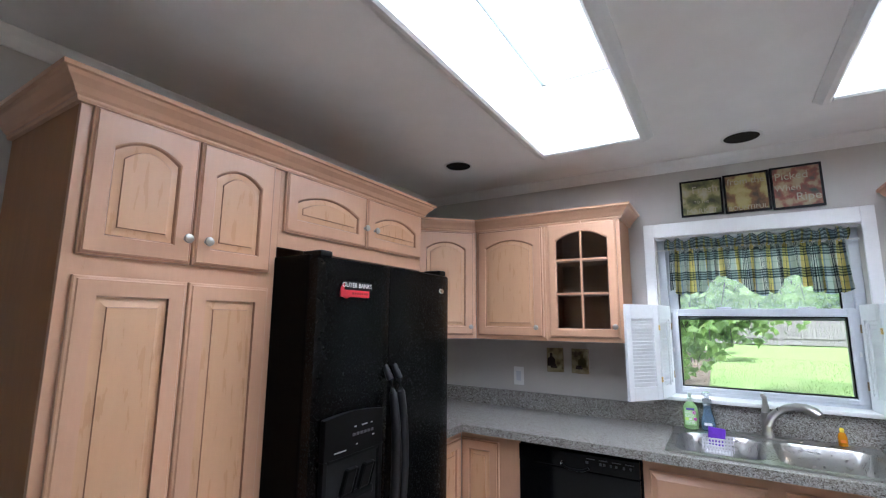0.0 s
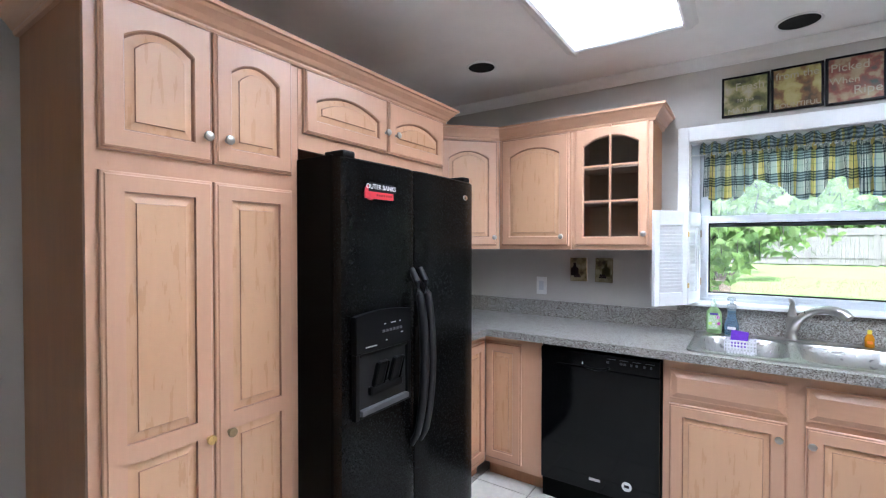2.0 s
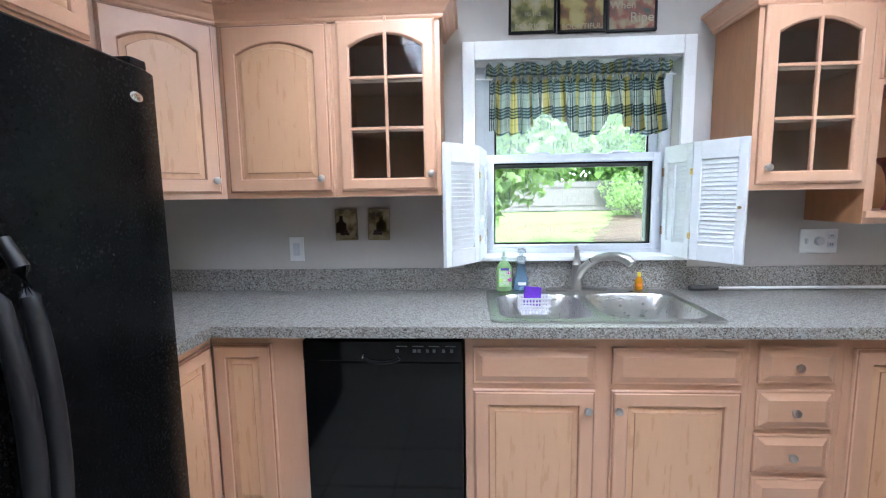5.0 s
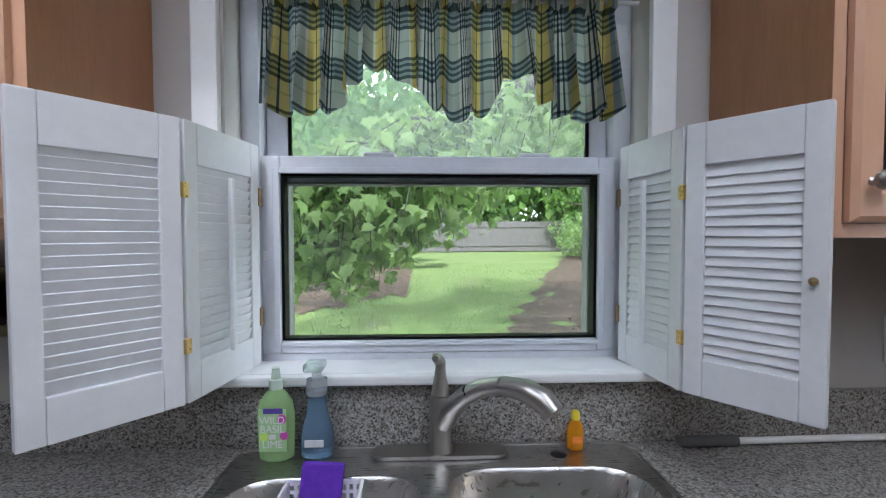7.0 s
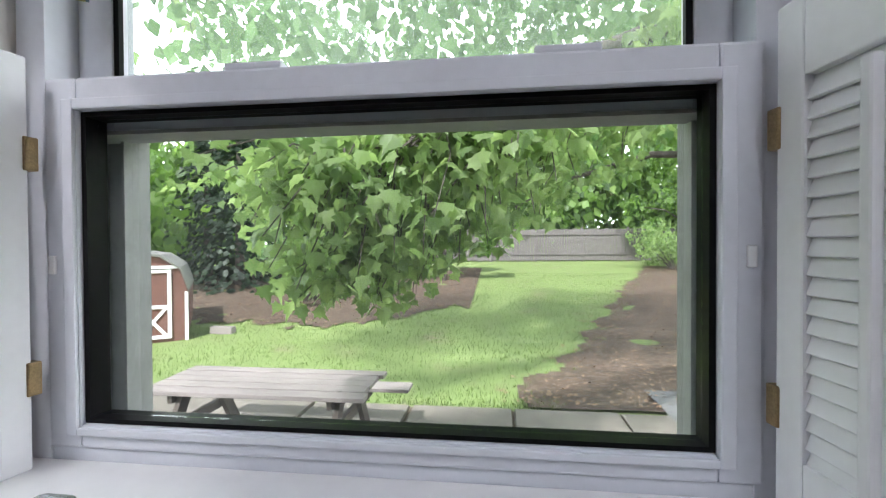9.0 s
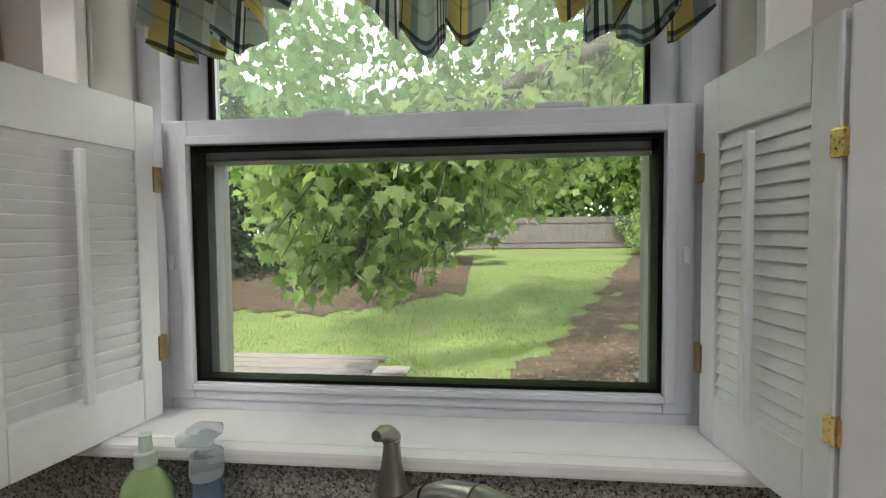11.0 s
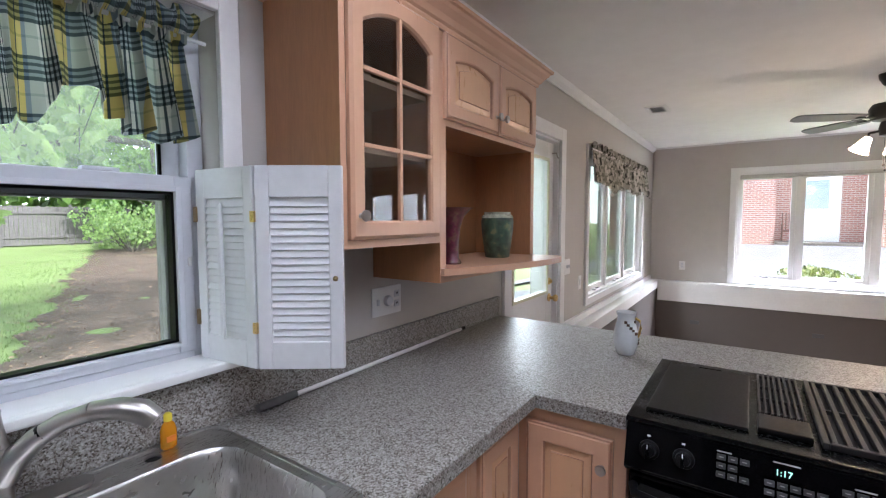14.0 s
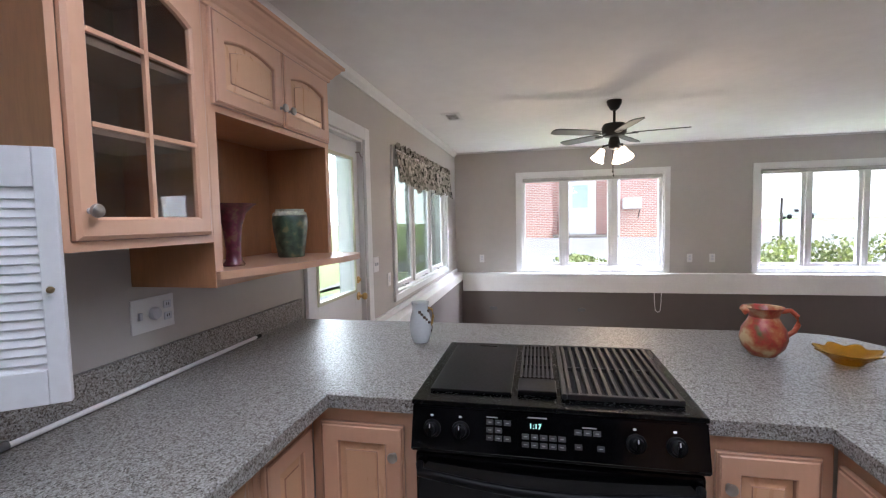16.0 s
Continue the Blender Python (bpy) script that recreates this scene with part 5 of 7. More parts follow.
part("lever", tube([(0.270, 2.886, 1.110), (0.266, 2.876, 1.120), (0.262, 2.862, 1.128), (0.258, 2.848, 1.130)], [0.012, 0.012, 0.010, 0.007], 12), NICKEL, tap, smooth=50)
sp = [(0.276, 2.876, 0.985), (0.292, 2.861, 1.022), (0.318, 2.838, 1.056), (0.350, 2.809, 1.083), (0.385, 2.778, 1.097), (0.420, 2.747, 1.098), (0.448, 2.722, 1.088), (0.464, 2.708, 1.070)]
part("spout", tube(sp[:5], [0.023, 0.021, 0.019, 0.0175, 0.0175], 16), NICKEL, tap, smooth=50)
part("spray_head", tube(sp[4:], [0.0185, 0.021, 0.0235, 0.020], 16), NICKEL, tap, "pull-out spray head", smooth=50)
part("spray_button", boxed(-0.012, 0.012, -0.006, 0.006, -0.003, 0.003, 0.002), BLACK_MATT, tap, m=pose(0.425, 2.742, 1.079, 0, 20, -42))
part("collar", tube([(0.326, 2.831, 1.063), (0.330, 2.827, 1.067)], 0.0185, 16), BLACK_MATT, tap, smooth=50)


def liquid(name, colour, rough=0.12, alpha=0.5):
    """Tinted clear plastic with liquid behind it."""
    m = material(name, colour, rough, vary=0.05, scale=10)
    m.node_tree.nodes["Principled BSDF"].inputs["Transmission Weight"].default_value = alpha
    m.node_tree.nodes["Principled BSDF"].inputs["IOR"].default_value = 1.2
    return m


def squash(bm, at, ky):
    bm.transform(Matrix.Translation(at) @ Matrix.Diagonal((1, ky, 1, 1)))
    return bm


GREEN_SOAP, BLUE_SOAP, ORANGE_SOAP = liquid("green_soap", (0.45, 0.68, 0.32)), liquid("blue_soap", (0.30, 0.45, 0.62), alpha=0.7), liquid("orange_soap", (0.85, 0.36, 0.02), alpha=0.4)
CLEARP = liquid("clear_plastic", (0.75, 0.80, 0.84), 0.1, 0.75)
b1 = thing("dish_soap_bottle", (-0.047, 2.874, 0.918), "green bottle of dish soap with a pump cap by the sink", "bottle")
part("bottle", squash(lathe([(0.028, 0), (0.034, 0.004), (0.036, 0.05), (0.036, 0.085), (0.032, 0.108), (0.020, 0.124), (0.013, 0.130), (0.002, 0.131)], 26), (-0.047, 2.874, 0.918), 0.62), GREEN_SOAP, b1, smooth=40)
part("cap", lathe([(0.013, 0.131), (0.013, 0.148), (0.009, 0.150), (0.007, 0.168), (0.009, 0.170), (0.002, 0.171)], 18, (-0.047, 2.874, 0.918)), liquid("soap_cap", (0.6, 0.7, 0.6), 0.3, 0.3), b1, smooth=40)
LBL = pose(-0.047, 2.8515, 0.918)
part("label", boxed(-0.026, 0.026, -0.0010, 0.0008, 0.022, 0.100, 0.0004), liquid("label_film", (0.40, 0.62, 0.30), 0.4, 0.1), b1, m=LBL)
part("brand_bar", boxed(-0.017, 0.020, -0.0022, -0.0011, 0.092, 0.102, 0.0003), material("purple_print", (0.09, 0.06, 0.30), 0.5), b1, m=LBL)
for i, (t, z) in enumerate((("WILD", 0.080), ("BASIL", 0.064), ("LIME", 0.036))):
    writing("lettering", t, 0.019, WHITE, b1, LBL @ pose(0.0, -0.0030, z))
part("word_print", boxed(-0.006, 0.006, -0.0032, -0.0011, 0.046, 0.054), WHITE, b1, m=LBL)
for x, z, r in ((0.018, 0.082, 0.009), (0.022, 0.052, 0.008), (-0.016, 0.050, 0.008)):
    part("blossom", lathe([(0.001, -0.0004), (r, -0.0004), (r, 0.0004), (0.001, 0.0004)], 12), material("magenta_print", (0.55, 0.08, 0.42), 0.5) if x > 0 else material("lime_print", (0.55, 0.75, 0.15), 0.5), b1, m=LBL @ pose(x, -0.0018, z, 90))
b2 = thing("soap_dispenser", (0.036, 2.884, 0.918), "clear foaming soap dispenser with blue liquid by the sink", "bottle")
part("bottle", squash(lathe([(0.026, 0), (0.032, 0.004), (0.033, 0.03), (0.030, 0.052), (0.021, 0.078), (0.018, 0.100), (0.018, 0.112), (0.002, 0.113)], 26), (0.036, 2.884, 0.918), 0.8), BLUE_SOAP, b2, "blue liquid half filling clear plastic", smooth=40)
part("collar", lathe([(0.020, 0.1135), (0.021, 0.120), (0.020, 0.142), (0.010, 0.145), (0.009, 0.160), (0.002, 0.160)], 20, (0.036, 2.884, 0.918)), CLEARP, b2, smooth=40)
part("pump_head", boxed(0.016, 0.054, 2.850, 2.898, 1.0785, 1.094, 0.006), CLEARP, b2)
part("print_bar", boxed(0.018, 0.054, 2.8535, 2.8565, 0.945, 0.957), WHITE, b2)
b3 = thing("mini_soap_bottle", (0.553, 2.888, 0.918), "small orange bottle with a yellow cap on the sink edge", "bottle")
part("bottle", squash(lathe([(0.015, 0), (0.018, 0.003), (0.018, 0.042), (0.014, 0.056), (0.008, 0.064), (0.002, 0.065)], 22), (0.553, 2.888, 0.918), 0.7), ORANGE_SOAP, b3, smooth=40)
part("cap", lathe([(0.009, 0.065), (0.009, 0.080), (0.006, 0.084), (0.002, 0.084)], 16, (0.553, 2.888, 0.918)), material("yellow_cap", (0.75, 0.60, 0.04), 0.4), b3, smooth=40)
part("print_bar", boxed(0.543, 0.563, 2.8738, 2.8752, 0.936, 0.950), material("orange_label", (0.75, 0.22, 0.02), 0.5), b3)
b1.location.x, b2.location.x, b3.location.x = b1.location.x - 0.025, b2.location.x - 0.026, b3.location.x + 0.010
b1.scale, b2.scale = (1.06, 1.06, 1.12), (1.06, 1.06, 1.15)
# sponge basket hung in the left bowl
bk = thing("sponge_basket", (0.06, 2.60, 0.84), "white perforated plastic sink basket hung on the divider", "basket")
WPL = material("white_plastic", (0.78, 0.76, 0.80), 0.4)
for side, (xa, xb, y) in enumerate(((-0.04, 0.100, 2.545), (-0.04, 0.100, 2.625))):
    bm = bmesh.new()
    for r in range(5):
        boxed(xa + 0.006 * (4 - r) * 0.5, xb - 0.006 * (4 - r) * 0.5, y, y + 0.003, 0.852 + r * 0.0165, 0.858 + r * 0.0165, bm=bm)
    for c in range(9):
        x = xa + 0.012 + c * (xb - xa - 0.03) / 8
        boxed(x, x + 0.006, y + 0.0005, y + 0.0025, 0.853, 0.923, bm=bm)
    part("basket_side", bm, WPL, bk)
for x in (-0.039, 0.096):
    part("basket_side", boxed(x, x + 0.003, 2.547, 2.626, 0.862, 0.925, 0.001), WPL, bk)
part("basket_floor", boxed(-0.028, 0.090, 2.547, 2.626, 0.850, 0.853), WPL, bk)
part("basket_lip", ring(-0.043, 0.103, 0, 0.088, 0.005, 0.005, -0.002, 0.002, 0.001), WPL, bk, m=pose(0, 2.542, 0.925, -90))
spg = thing("sponge", (0.03, 2.545, 0.90), "purple sponge standing in the sink basket", "sponge")
bm = boxed(-0.038, 0.038, -0.010, 0.010, 0.0, 0.085, 0.004)
part("sponge_body", bm, material("purple_sponge", (0.12, 0.03, 0.42), 0.9, vary=0.2, scale=60, bump=0.6, bump_scale=220), spg, m=pose(0.022, 2.606, 0.880, -8, 6, 4))
for ob in (bk, spg):
    ob.location = ob.location + Vector((0.02, 0.15, -0.004))

# ---- pottery ----
GLAZE_R = painted("ruby_glaze", (0.03, 0.004, 0.012), (0.12, 0.008, 0.035), (0.16, 0.10, 0.05), (0.08, 0.006, 0.02), 22)
GLAZE_G = painted("green_glaze", (0.012, 0.03, 0.018), (0.045, 0.10, 0.06), (0.16, 0.17, 0.08), (0.03, 0.07, 0.045), 26)
for g in (GLAZE_R, GLAZE_G):
    g.node_tree.nodes["Principled BSDF"].inputs["Coat Weight"].default_value = 0.8
v1 = thing("ruby_vase", (1.500, 2.70, 1.2885), "dark ruby glass vase with flared rim in the niche", "vase")
part("vase_body", lathe([(0.034, 0.0), (0.036, 0.006), (0.026, 0.020), (0.024, 0.050), (0.026, 0.090), (0.032, 0.140), (0.046, 0.180), (0.070, 0.205), (0.082, 0.212), (0.074, 0.208), (0.044, 0.178), (0.028, 0.140), (0.002, 0.130)], 30, (1.500, 2.70, 1.2885)), GLAZE_R, v1, smooth=40)
v2 = thing("green_jar", (1.868, 2.70, 1.2885), "green glazed pottery jar with dripped cream rim in the niche", "vase")
part("jar_body", lathe([(0.050, 0.0), (0.054, 0.004), (0.062, 0.060), (0.070, 0.120), (0.072, 0.160), (0.066, 0.182), (0.056, 0.190), (0.056, 0.198), (0.050, 0.198), (0.048, 0.185), (0.002, 0.170)], 34, (1.868, 2.70, 1.2885)), GLAZE_G, v2, smooth=40)
part("rim_glaze", lathe([(0.0705, 0.174), (0.0702, 0.178), (0.0675, 0.184), (0.0580, 0.1915), (0.0580, 0.2005), (0.0525, 0.2005), (0.0505, 0.19)], 34, (1.868, 2.70, 1.2885), closed=True), material("cream_drip_glaze", (0.42, 0.45, 0.36), 0.25, vary=0.35, scale=50), v2, "dripped cream glaze", smooth=40)


def handle_loop(name, parent, at, pts, r, mat):
    return part(name, tube([Vector(at) + Vector(p) for p in pts], r, 10), mat, parent, smooth=50)


PORC = material("white_porcelain", (0.66, 0.70, 0.71), 0.2, vary=0.05, scale=12, coat=0.5)
GOLD = material("gilt_print", (0.36, 0.22, 0.06), 0.35, 0.5)
jp = thing("porcelain_pitcher", (1.977, 2.170, 0.911), "small white porcelain pitcher with gilt handle and brown vines", "pitcher")
part("pitcher_body", lathe([(0.030, 0.0), (0.034, 0.004), (0.044, 0.035), (0.048, 0.065), (0.044, 0.100), (0.034, 0.140), (0.033, 0.155), (0.039, 0.172), (0.036, 0.172), (0.030, 0.155), (0.002, 0.140)], 30, (1.977, 2.170, 0.911)), PORC, jp, smooth=40)
handle_loop("handle", jp, (1.977, 2.170, 0.911), [(0.0, -0.035, 0.150), (0.0, -0.052, 0.140), (0.0, -0.056, 0.115), (0.0, -0.050, 0.085), (0.0, -0.042, 0.070)], 0.005, GOLD)
for k in range(9):
    a = radians(190 + 14 * k)
    zz = 0.135 - 0.011 * (k % 5) if k < 6 else 0.05 + 0.012 * (k - 6)
    rr = 0.036 if zz > 0.12 else (0.041 if zz > 0.10 else 0.0475)
    part("vine_leaf", boxed(-0.006, 0.006, -0.003, 0.003, -0.006, 0.006, 0.002), material("brown_vine_print", (0.06, 0.03, 0.015), 0.4) if k == 0 else bpy.data.materials["brown_vine_print"], jp, m=pose(1.977 + rr * math.cos(a), 2.170 + rr * math.sin(a), 0.911 + zz, 0, 0, math.degrees(a) + 90))
POT = painted("apple_pottery_glaze", (0.05, 0.12, 0.03), (0.50, 0.14, 0.05), (0.66, 0.46, 0.24), (0.42, 0.035, 0.02), 13)
POT.node_tree.nodes["Principled BSDF"].inputs["Coat Weight"].default_value = 0.8
ju = thing("painted_jug", (1.976, 0.868, 0.911), "red and green painted pottery jug with a loop handle", "jug")
part("jug_body", lathe([(0.040, 0.0), (0.044, 0.004), (0.066, 0.030), (0.076, 0.062), (0.070, 0.098), (0.054, 0.124), (0.046, 0.142), (0.056, 0.168), (0.064, 0.178), (0.058, 0.176), (0.042, 0.144), (0.002, 0.130)], 34, (1.976, 0.868, 0.911)), POT, ju, smooth=40)
handle_loop("handle", ju, (1.976, 0.868, 0.911), [(0.0, -0.050, 0.160), (0.0, -0.085, 0.166), (0.0, -0.108, 0.145), (0.0, -0.112, 0.115), (0.0, -0.100, 0.090), (0.0, -0.072, 0.070)], 0.009, material("coral_glaze", (0.48, 0.10, 0.05), 0.25, coat=0.6))
part("spout_lip", tube([(1.976, 0.922, 1.075), (1.976, 0.942, 1.088)], [0.020, 0.010], 12), POT, ju, smooth=50)
AMBER = liquid("amber_glass", (0.85, 0.42, 0.02), 0.05, 0.85)
AMBER.node_tree.nodes["Principled BSDF"].inputs["IOR"].default_value = 1.45
bw = thing("amber_bowl", (1.897, 0.645, 0.911), "scalloped amber glass bowl on the worktop", "bowl")
bm = bmesh.new()
prev = None
for r, z, k in ((0.028, 0.0, 0), (0.040, 0.004, 0), (0.052, 0.018, 0.05), (0.074, 0.034, 0.08), (0.092, 0.045, 0.11), (0.090, 0.048, 0.11), (0.070, 0.038, 0.08), (0.048, 0.022, 0.04), (0.004, 0.012, 0)):
    row = []
    for i in range(72):
        a = math.tau * i / 72
        s = 1 + k * math.cos(8 * a)
        row.append(bm.verts.new((1.897 + r * s * math.cos(a), 0.645 + r * s * math.sin(a), 0.911 + z + 0.006 * k * 6 * math.cos(8 * a))))
    if prev:
        for i in range(72):
            bm.faces.new((prev[i], prev[(i + 1) % 72], row[(i + 1) % 72], row[i]))
    else:
        bm.faces.new(row)
    prev = row
bm.faces.new(prev)
bmesh.ops.recalc_face_normals(bm, faces=bm.faces)
part("bowl_glass", bm, AMBER, bw, smooth=40)


# ---- living room ----
d1s = structure("door_1", ring(2.408, 3.422, -0.02, 2.127, 0.092, 0.092, 2.929, 2.9505, 0.004, 0), TRIM, "white casing of the glazed back door")
part("jamb", ring(2.5001, 3.3299, -0.0199, 2.0349, 0.016, 0.016, 2.952, 3.16, 0, 0.012), TRIM, d1s)
DX0, DX1 = 2.518, 3.312
slab = part("door_slab", ring(DX0, DX1, 0.01, 2.012, 0.115, 0.13, 2.990, 3.034, 0.003, 0.92), TRIM, d1s, "white painted glazed door, shut")
part("glazing_bead", ring(DX0 + 0.10, DX1 - 0.10, 0.915, 1.897, 0.022, 0.022, 2.978, 2.9895, 0.003), material("pale_yellow_paint", (0.66, 0.66, 0.50), 0.45), slab)
part("pane", boxed(DX0 + 0.113, DX1 - 0.113, 3.008, 3.013, 0.928, 1.884), CLEAR, slab).visible_shadow = False
kb = lathe([(0.030, 0), (0.030, 0.006), (0.012, 0.010), (0.011, 0.030), (0.024, 0.042), (0.027, 0.055), (0.020, 0.066), (0.001, 0.069)], 24)
part("door_knob", kb, BRASS, slab, "polished brass knob", m=pose(3.250, 2.989, 0.878, 90), smooth=40)
db = lathe([(0.026, 0), (0.025, 0.008), (0.014, 0.012), (0.012, 0.022), (0.001, 0.023)], 22)
part("deadbolt", db, BRASS, slab, m=pose(3.250, 2.989, 1.000, 90), smooth=40)
part("door_hook", tube([(3.275, 2.985, 1.94), (3.275, 2.955, 1.94), (3.275, 2.945, 1.91), (3.295, 2.945, 1.905)], 0.005, 8), NICKEL, slab, "metal door chain hook")
part("hinge", boxed(2.522, 2.532, 2.975, 2.989, 0.98, 1.09, 0.002), BLACK_MATT, slab)


def wall_window(name, frame_of, a0, a1, z0, z1, cuts, label, casing=0.075, panes=None):
    """A three-light casement: a0..a1 along the wall in local x, local y out of the room."""
    def put(bm, *args, **kw):
        bm.transform(frame_of)
        return bm
    ob = structure(name, put(ring(a0 - casing, a1 + casing, z0 - 0.06, z1 + casing, casing, casing, -0.022, -0.0005, 0.004, 0.06)), TRIM, label)
    part("jamb", put(ring(a0 + 0.0001, a1 - 0.0001, z0 + 0.0001, z1 - 0.0001, 0.018, 0.018, 0.001, 0.21, 0, 0.02)), TRIM, ob)
    edges = [a0 + 0.018, *cuts, a1 - 0.018]
    for c in cuts:
        part("mullion", put(boxed(c - 0.022, c + 0.022, 0.03, 0.12, z0 + 0.02, z1 - 0.018, 0.003)), TRIM, ob)
    for p, q in zip(edges, edges[1:]):
        p2, q2 = p + (0.022 if p in cuts else 0), q - (0.022 if q in cuts else 0)
        s = part("sash", put(ring(p2, q2, z0 + 0.02, z1 - 0.018, 0.048, 0.05, 0.05, 0.09, 0.003)), TRIM, ob)
        part("pane", put(boxed(p2 + 0.046, q2 - 0.046, 0.068, 0.073, z0 + 0.068, z1 - 0.066)), panes or TINTED, s).visible_shadow = False
        mid = (p2 + q2) / 2
        part("crank", put(tube([(mid - 0.03, 0.02, z0 + 0.04), (mid, 0.008, z0 + 0.045), (mid + 0.05, 0.008, z0 + 0.04)], 0.006, 8)), GREY_PLASTIC, s, "casement crank handle")
        part("crank_base", put(boxed(mid - 0.05, mid - 0.01, 0.012, 0.048, z0 + 0.0201, z0 + 0.04, 0.004)), TRIM, s)
    return ob


NF = Matrix.Translation((0, WALL_N, 0))
EF = Matrix.Translation((FAR_X, 0, 0)) @ pose(0, 0, 0, 0, 0, -90)
wall_window("window_2", NF, NWIN[0], NWIN[1], NWIN[2], NWIN[3], [4.82, 5.60], "white three-light casement window beside the door", panes=SCREENED)
for i, (e, cuts) in enumerate(((EWIN1, (-1.289, -0.590)), (EWIN2, (1.908, 2.573))), 3):
    wall_window("window_%d" % i, EF, -e[1], -e[0], e[2], e[3], list(cuts), "white three-light casement window over the ledge")
    bl = thing("roller_blind", (FAR_X - 0.01, (e[0] + e[1]) / 2, e[3] - 0.06), "rolled-up pale roller blind at the window head", "blind", "roller blinds")
    part("roll", tube([(FAR_X + 0.016, e[0] + 0.03, e[3] - 0.045), (FAR_X + 0.016, e[1] - 0.03, e[3] - 0.045)], 0.030, 16), material("blind_cloth", (0.50, 0.49, 0.47), 0.8), bl, smooth=50)
    part("hem_bar", boxed(FAR_X - 0.012, FAR_X - 0.004, e[0] + 0.05, e[1] - 0.05, e[3] - 0.085, e[3] - 0.068, 0.002), TRIM, bl)

val2 = thing("valance", (5.15, 2.93, 2.0), "gathered grey and cream floral valance on the living room window", "curtain")
part("cloth", valance_cloth(2.44, 2.115, 0.060, lambda u: 1.755 + 0.03 * math.sin(u * 17) + 0.02 * math.sin(u * 41), 26, 0.030, 1.6, 8), speckled("floral_cotton", [(0.0, (0.05, 0.05, 0.045)), (0.26, (0.42, 0.41, 0.37)), (0.5, (0.22, 0.22, 0.19)), (0.66, (0.58, 0.56, 0.52))], 15, 0.9), val2, m=pose(5.21, 2.925, 0), smooth=60)
part("curtain_rod", tube([(3.98, 2.90, 2.06), (6.45, 2.90, 2.06)], 0.007), TRIM, val2)

sw2 = wall_plate("light_switch", 3.470, 3.588, 1.025, 1.145, "white double switch plate beside the door", "switch")
for x in (3.502, 3.547):
    part("toggle", boxed(x, x + 0.010, 2.934, 2.9445, 1.076, 1.10, 0.002), VINYL, sw2)
ol = wall_plate("wall_outlet", 3.810, 3.882, 0.866, 0.981, "white outlet plate near the window", "outlet")
part("socket", boxed(3.831, 3.861, 2.941, 2.9445, 0.90, 0.955, 0.003), VINYL, ol)
for y, lab in ((2.533, "white outlet plate on the far wall"), (-0.442, "white outlet plate on the far wall"), (-0.735, "white switch plate on the far wall")):
    z = 0.815
    ob = thing("wall_outlet", (FAR_X, y, z - 0.06), lab, "outlet", "far wall plates")
    part("cover_plate", boxed(FAR_X - 0.007, FAR_X, y - 0.036, y + 0.036, z - 0.06, z + 0.06, 0.002), TRIM, ob)
    for dz in (-0.028, 0.012):
        part("socket", boxed(FAR_X - 0.0095, FAR_X - 0.0072, y - 0.015, y + 0.015, z + dz, z + dz + 0.024, 0.001), VINYL, ob)
cb = thing("hanging_cable", (6.985, 0.01, 0.05), "thin white cable loop hanging below the ledge", "cable")
part("cord", tube([(6.982, 0.05, 0.32), (6.980, 0.045, 0.15), (6.979, 0.03, 0.07), (6.978, 0.0, 0.04), (6.979, -0.03, 0.07), (6.980, -0.04, 0.17), (6.982, -0.045, 0.32)], 0.004, 6), TRIM, cb, smooth=60)
for y in (1.05, 2.35):
    wp = thing("wall_outlet", (6.99, y, 0.02), "dark outlet plate on the lower wall", "outlet", "lower wall plates")
    part("cover_plate", boxed(6.983, 6.99, y - 0.055, y + 0.055, 0.03, 0.08, 0.002), GREY_PLASTIC, wp)

# ceiling fan
FX, FY = 4.441, 1.001
FAN_BLACK = material("matt_black_metal", (0.014, 0.013, 0.012), 0.4, 0.3, vary=0.15)
fan = thing("ceiling_fan", (FX, FY, CEIL), "black five-blade ceiling fan with lit frosted glass shades", "ceiling fan")
lathe_part("canopy", [(0.025, -0.085), (0.040, -0.070), (0.062, -0.030), (0.066, 0.0), (0.002, 0.0)], FAN_BLACK, fan, (FX, FY, CEIL))
part("downrod", tube([(FX, FY, CEIL - 0.20), (FX, FY, CEIL - 0.08)], 0.012), FAN_BLACK, fan, smooth=50)
lathe_part("motor", [(0.030, -0.325), (0.085, -0.315), (0.105, -0.285), (0.108, -0.235), (0.090, -0.205), (0.030, -0.195), (0.002, -0.195)], FAN_BLACK, fan, (FX, FY, CEIL))
lathe_part("light_hub", [(0.020, -0.430), (0.045, -0.420), (0.050, -0.370), (0.040, -0.326), (0.002, -0.326)], FAN_BLACK, fan, (FX, FY, CEIL))
BLADE = material("grey_oak_blade", (0.05, 0.048, 0.05), 0.45, vary=0.2, scale=8, stretch=(1, 8, 1))
for k in range(5):
    a = 44 + 72 * k
    bm = plate([(0.15, -0.045), (0.30, -0.060), (0.56, -0.062), (0.60, -0.045), (0.61, 0.0), (0.60, 0.045), (0.56, 0.062), (0.30, 0.060), (0.15, 0.045)], [], -0.004, 0.004)
    bm.transform(pose(0, 0, 0, 10))
    bl = part("blade", bm, BLADE, fan, m=pose(FX, FY, CEIL - 0.290, 0, 0, a))
    part("blade_iron", boxed(0.09, 0.20, -0.016, 0.016, -0.014, -0.007, 0.002), FAN_BLACK, bl, m=pose(FX, FY, CEIL - 0.288, 0, 0, a))
GLOW = bpy.data.materials.new("lit_frosted_glass")
GLOW.use_nodes = True
gb = GLOW.node_tree.nodes["Principled BSDF"]
gb.inputs["Base Color"].default_value = (0.9, 0.82, 0.7, 1)
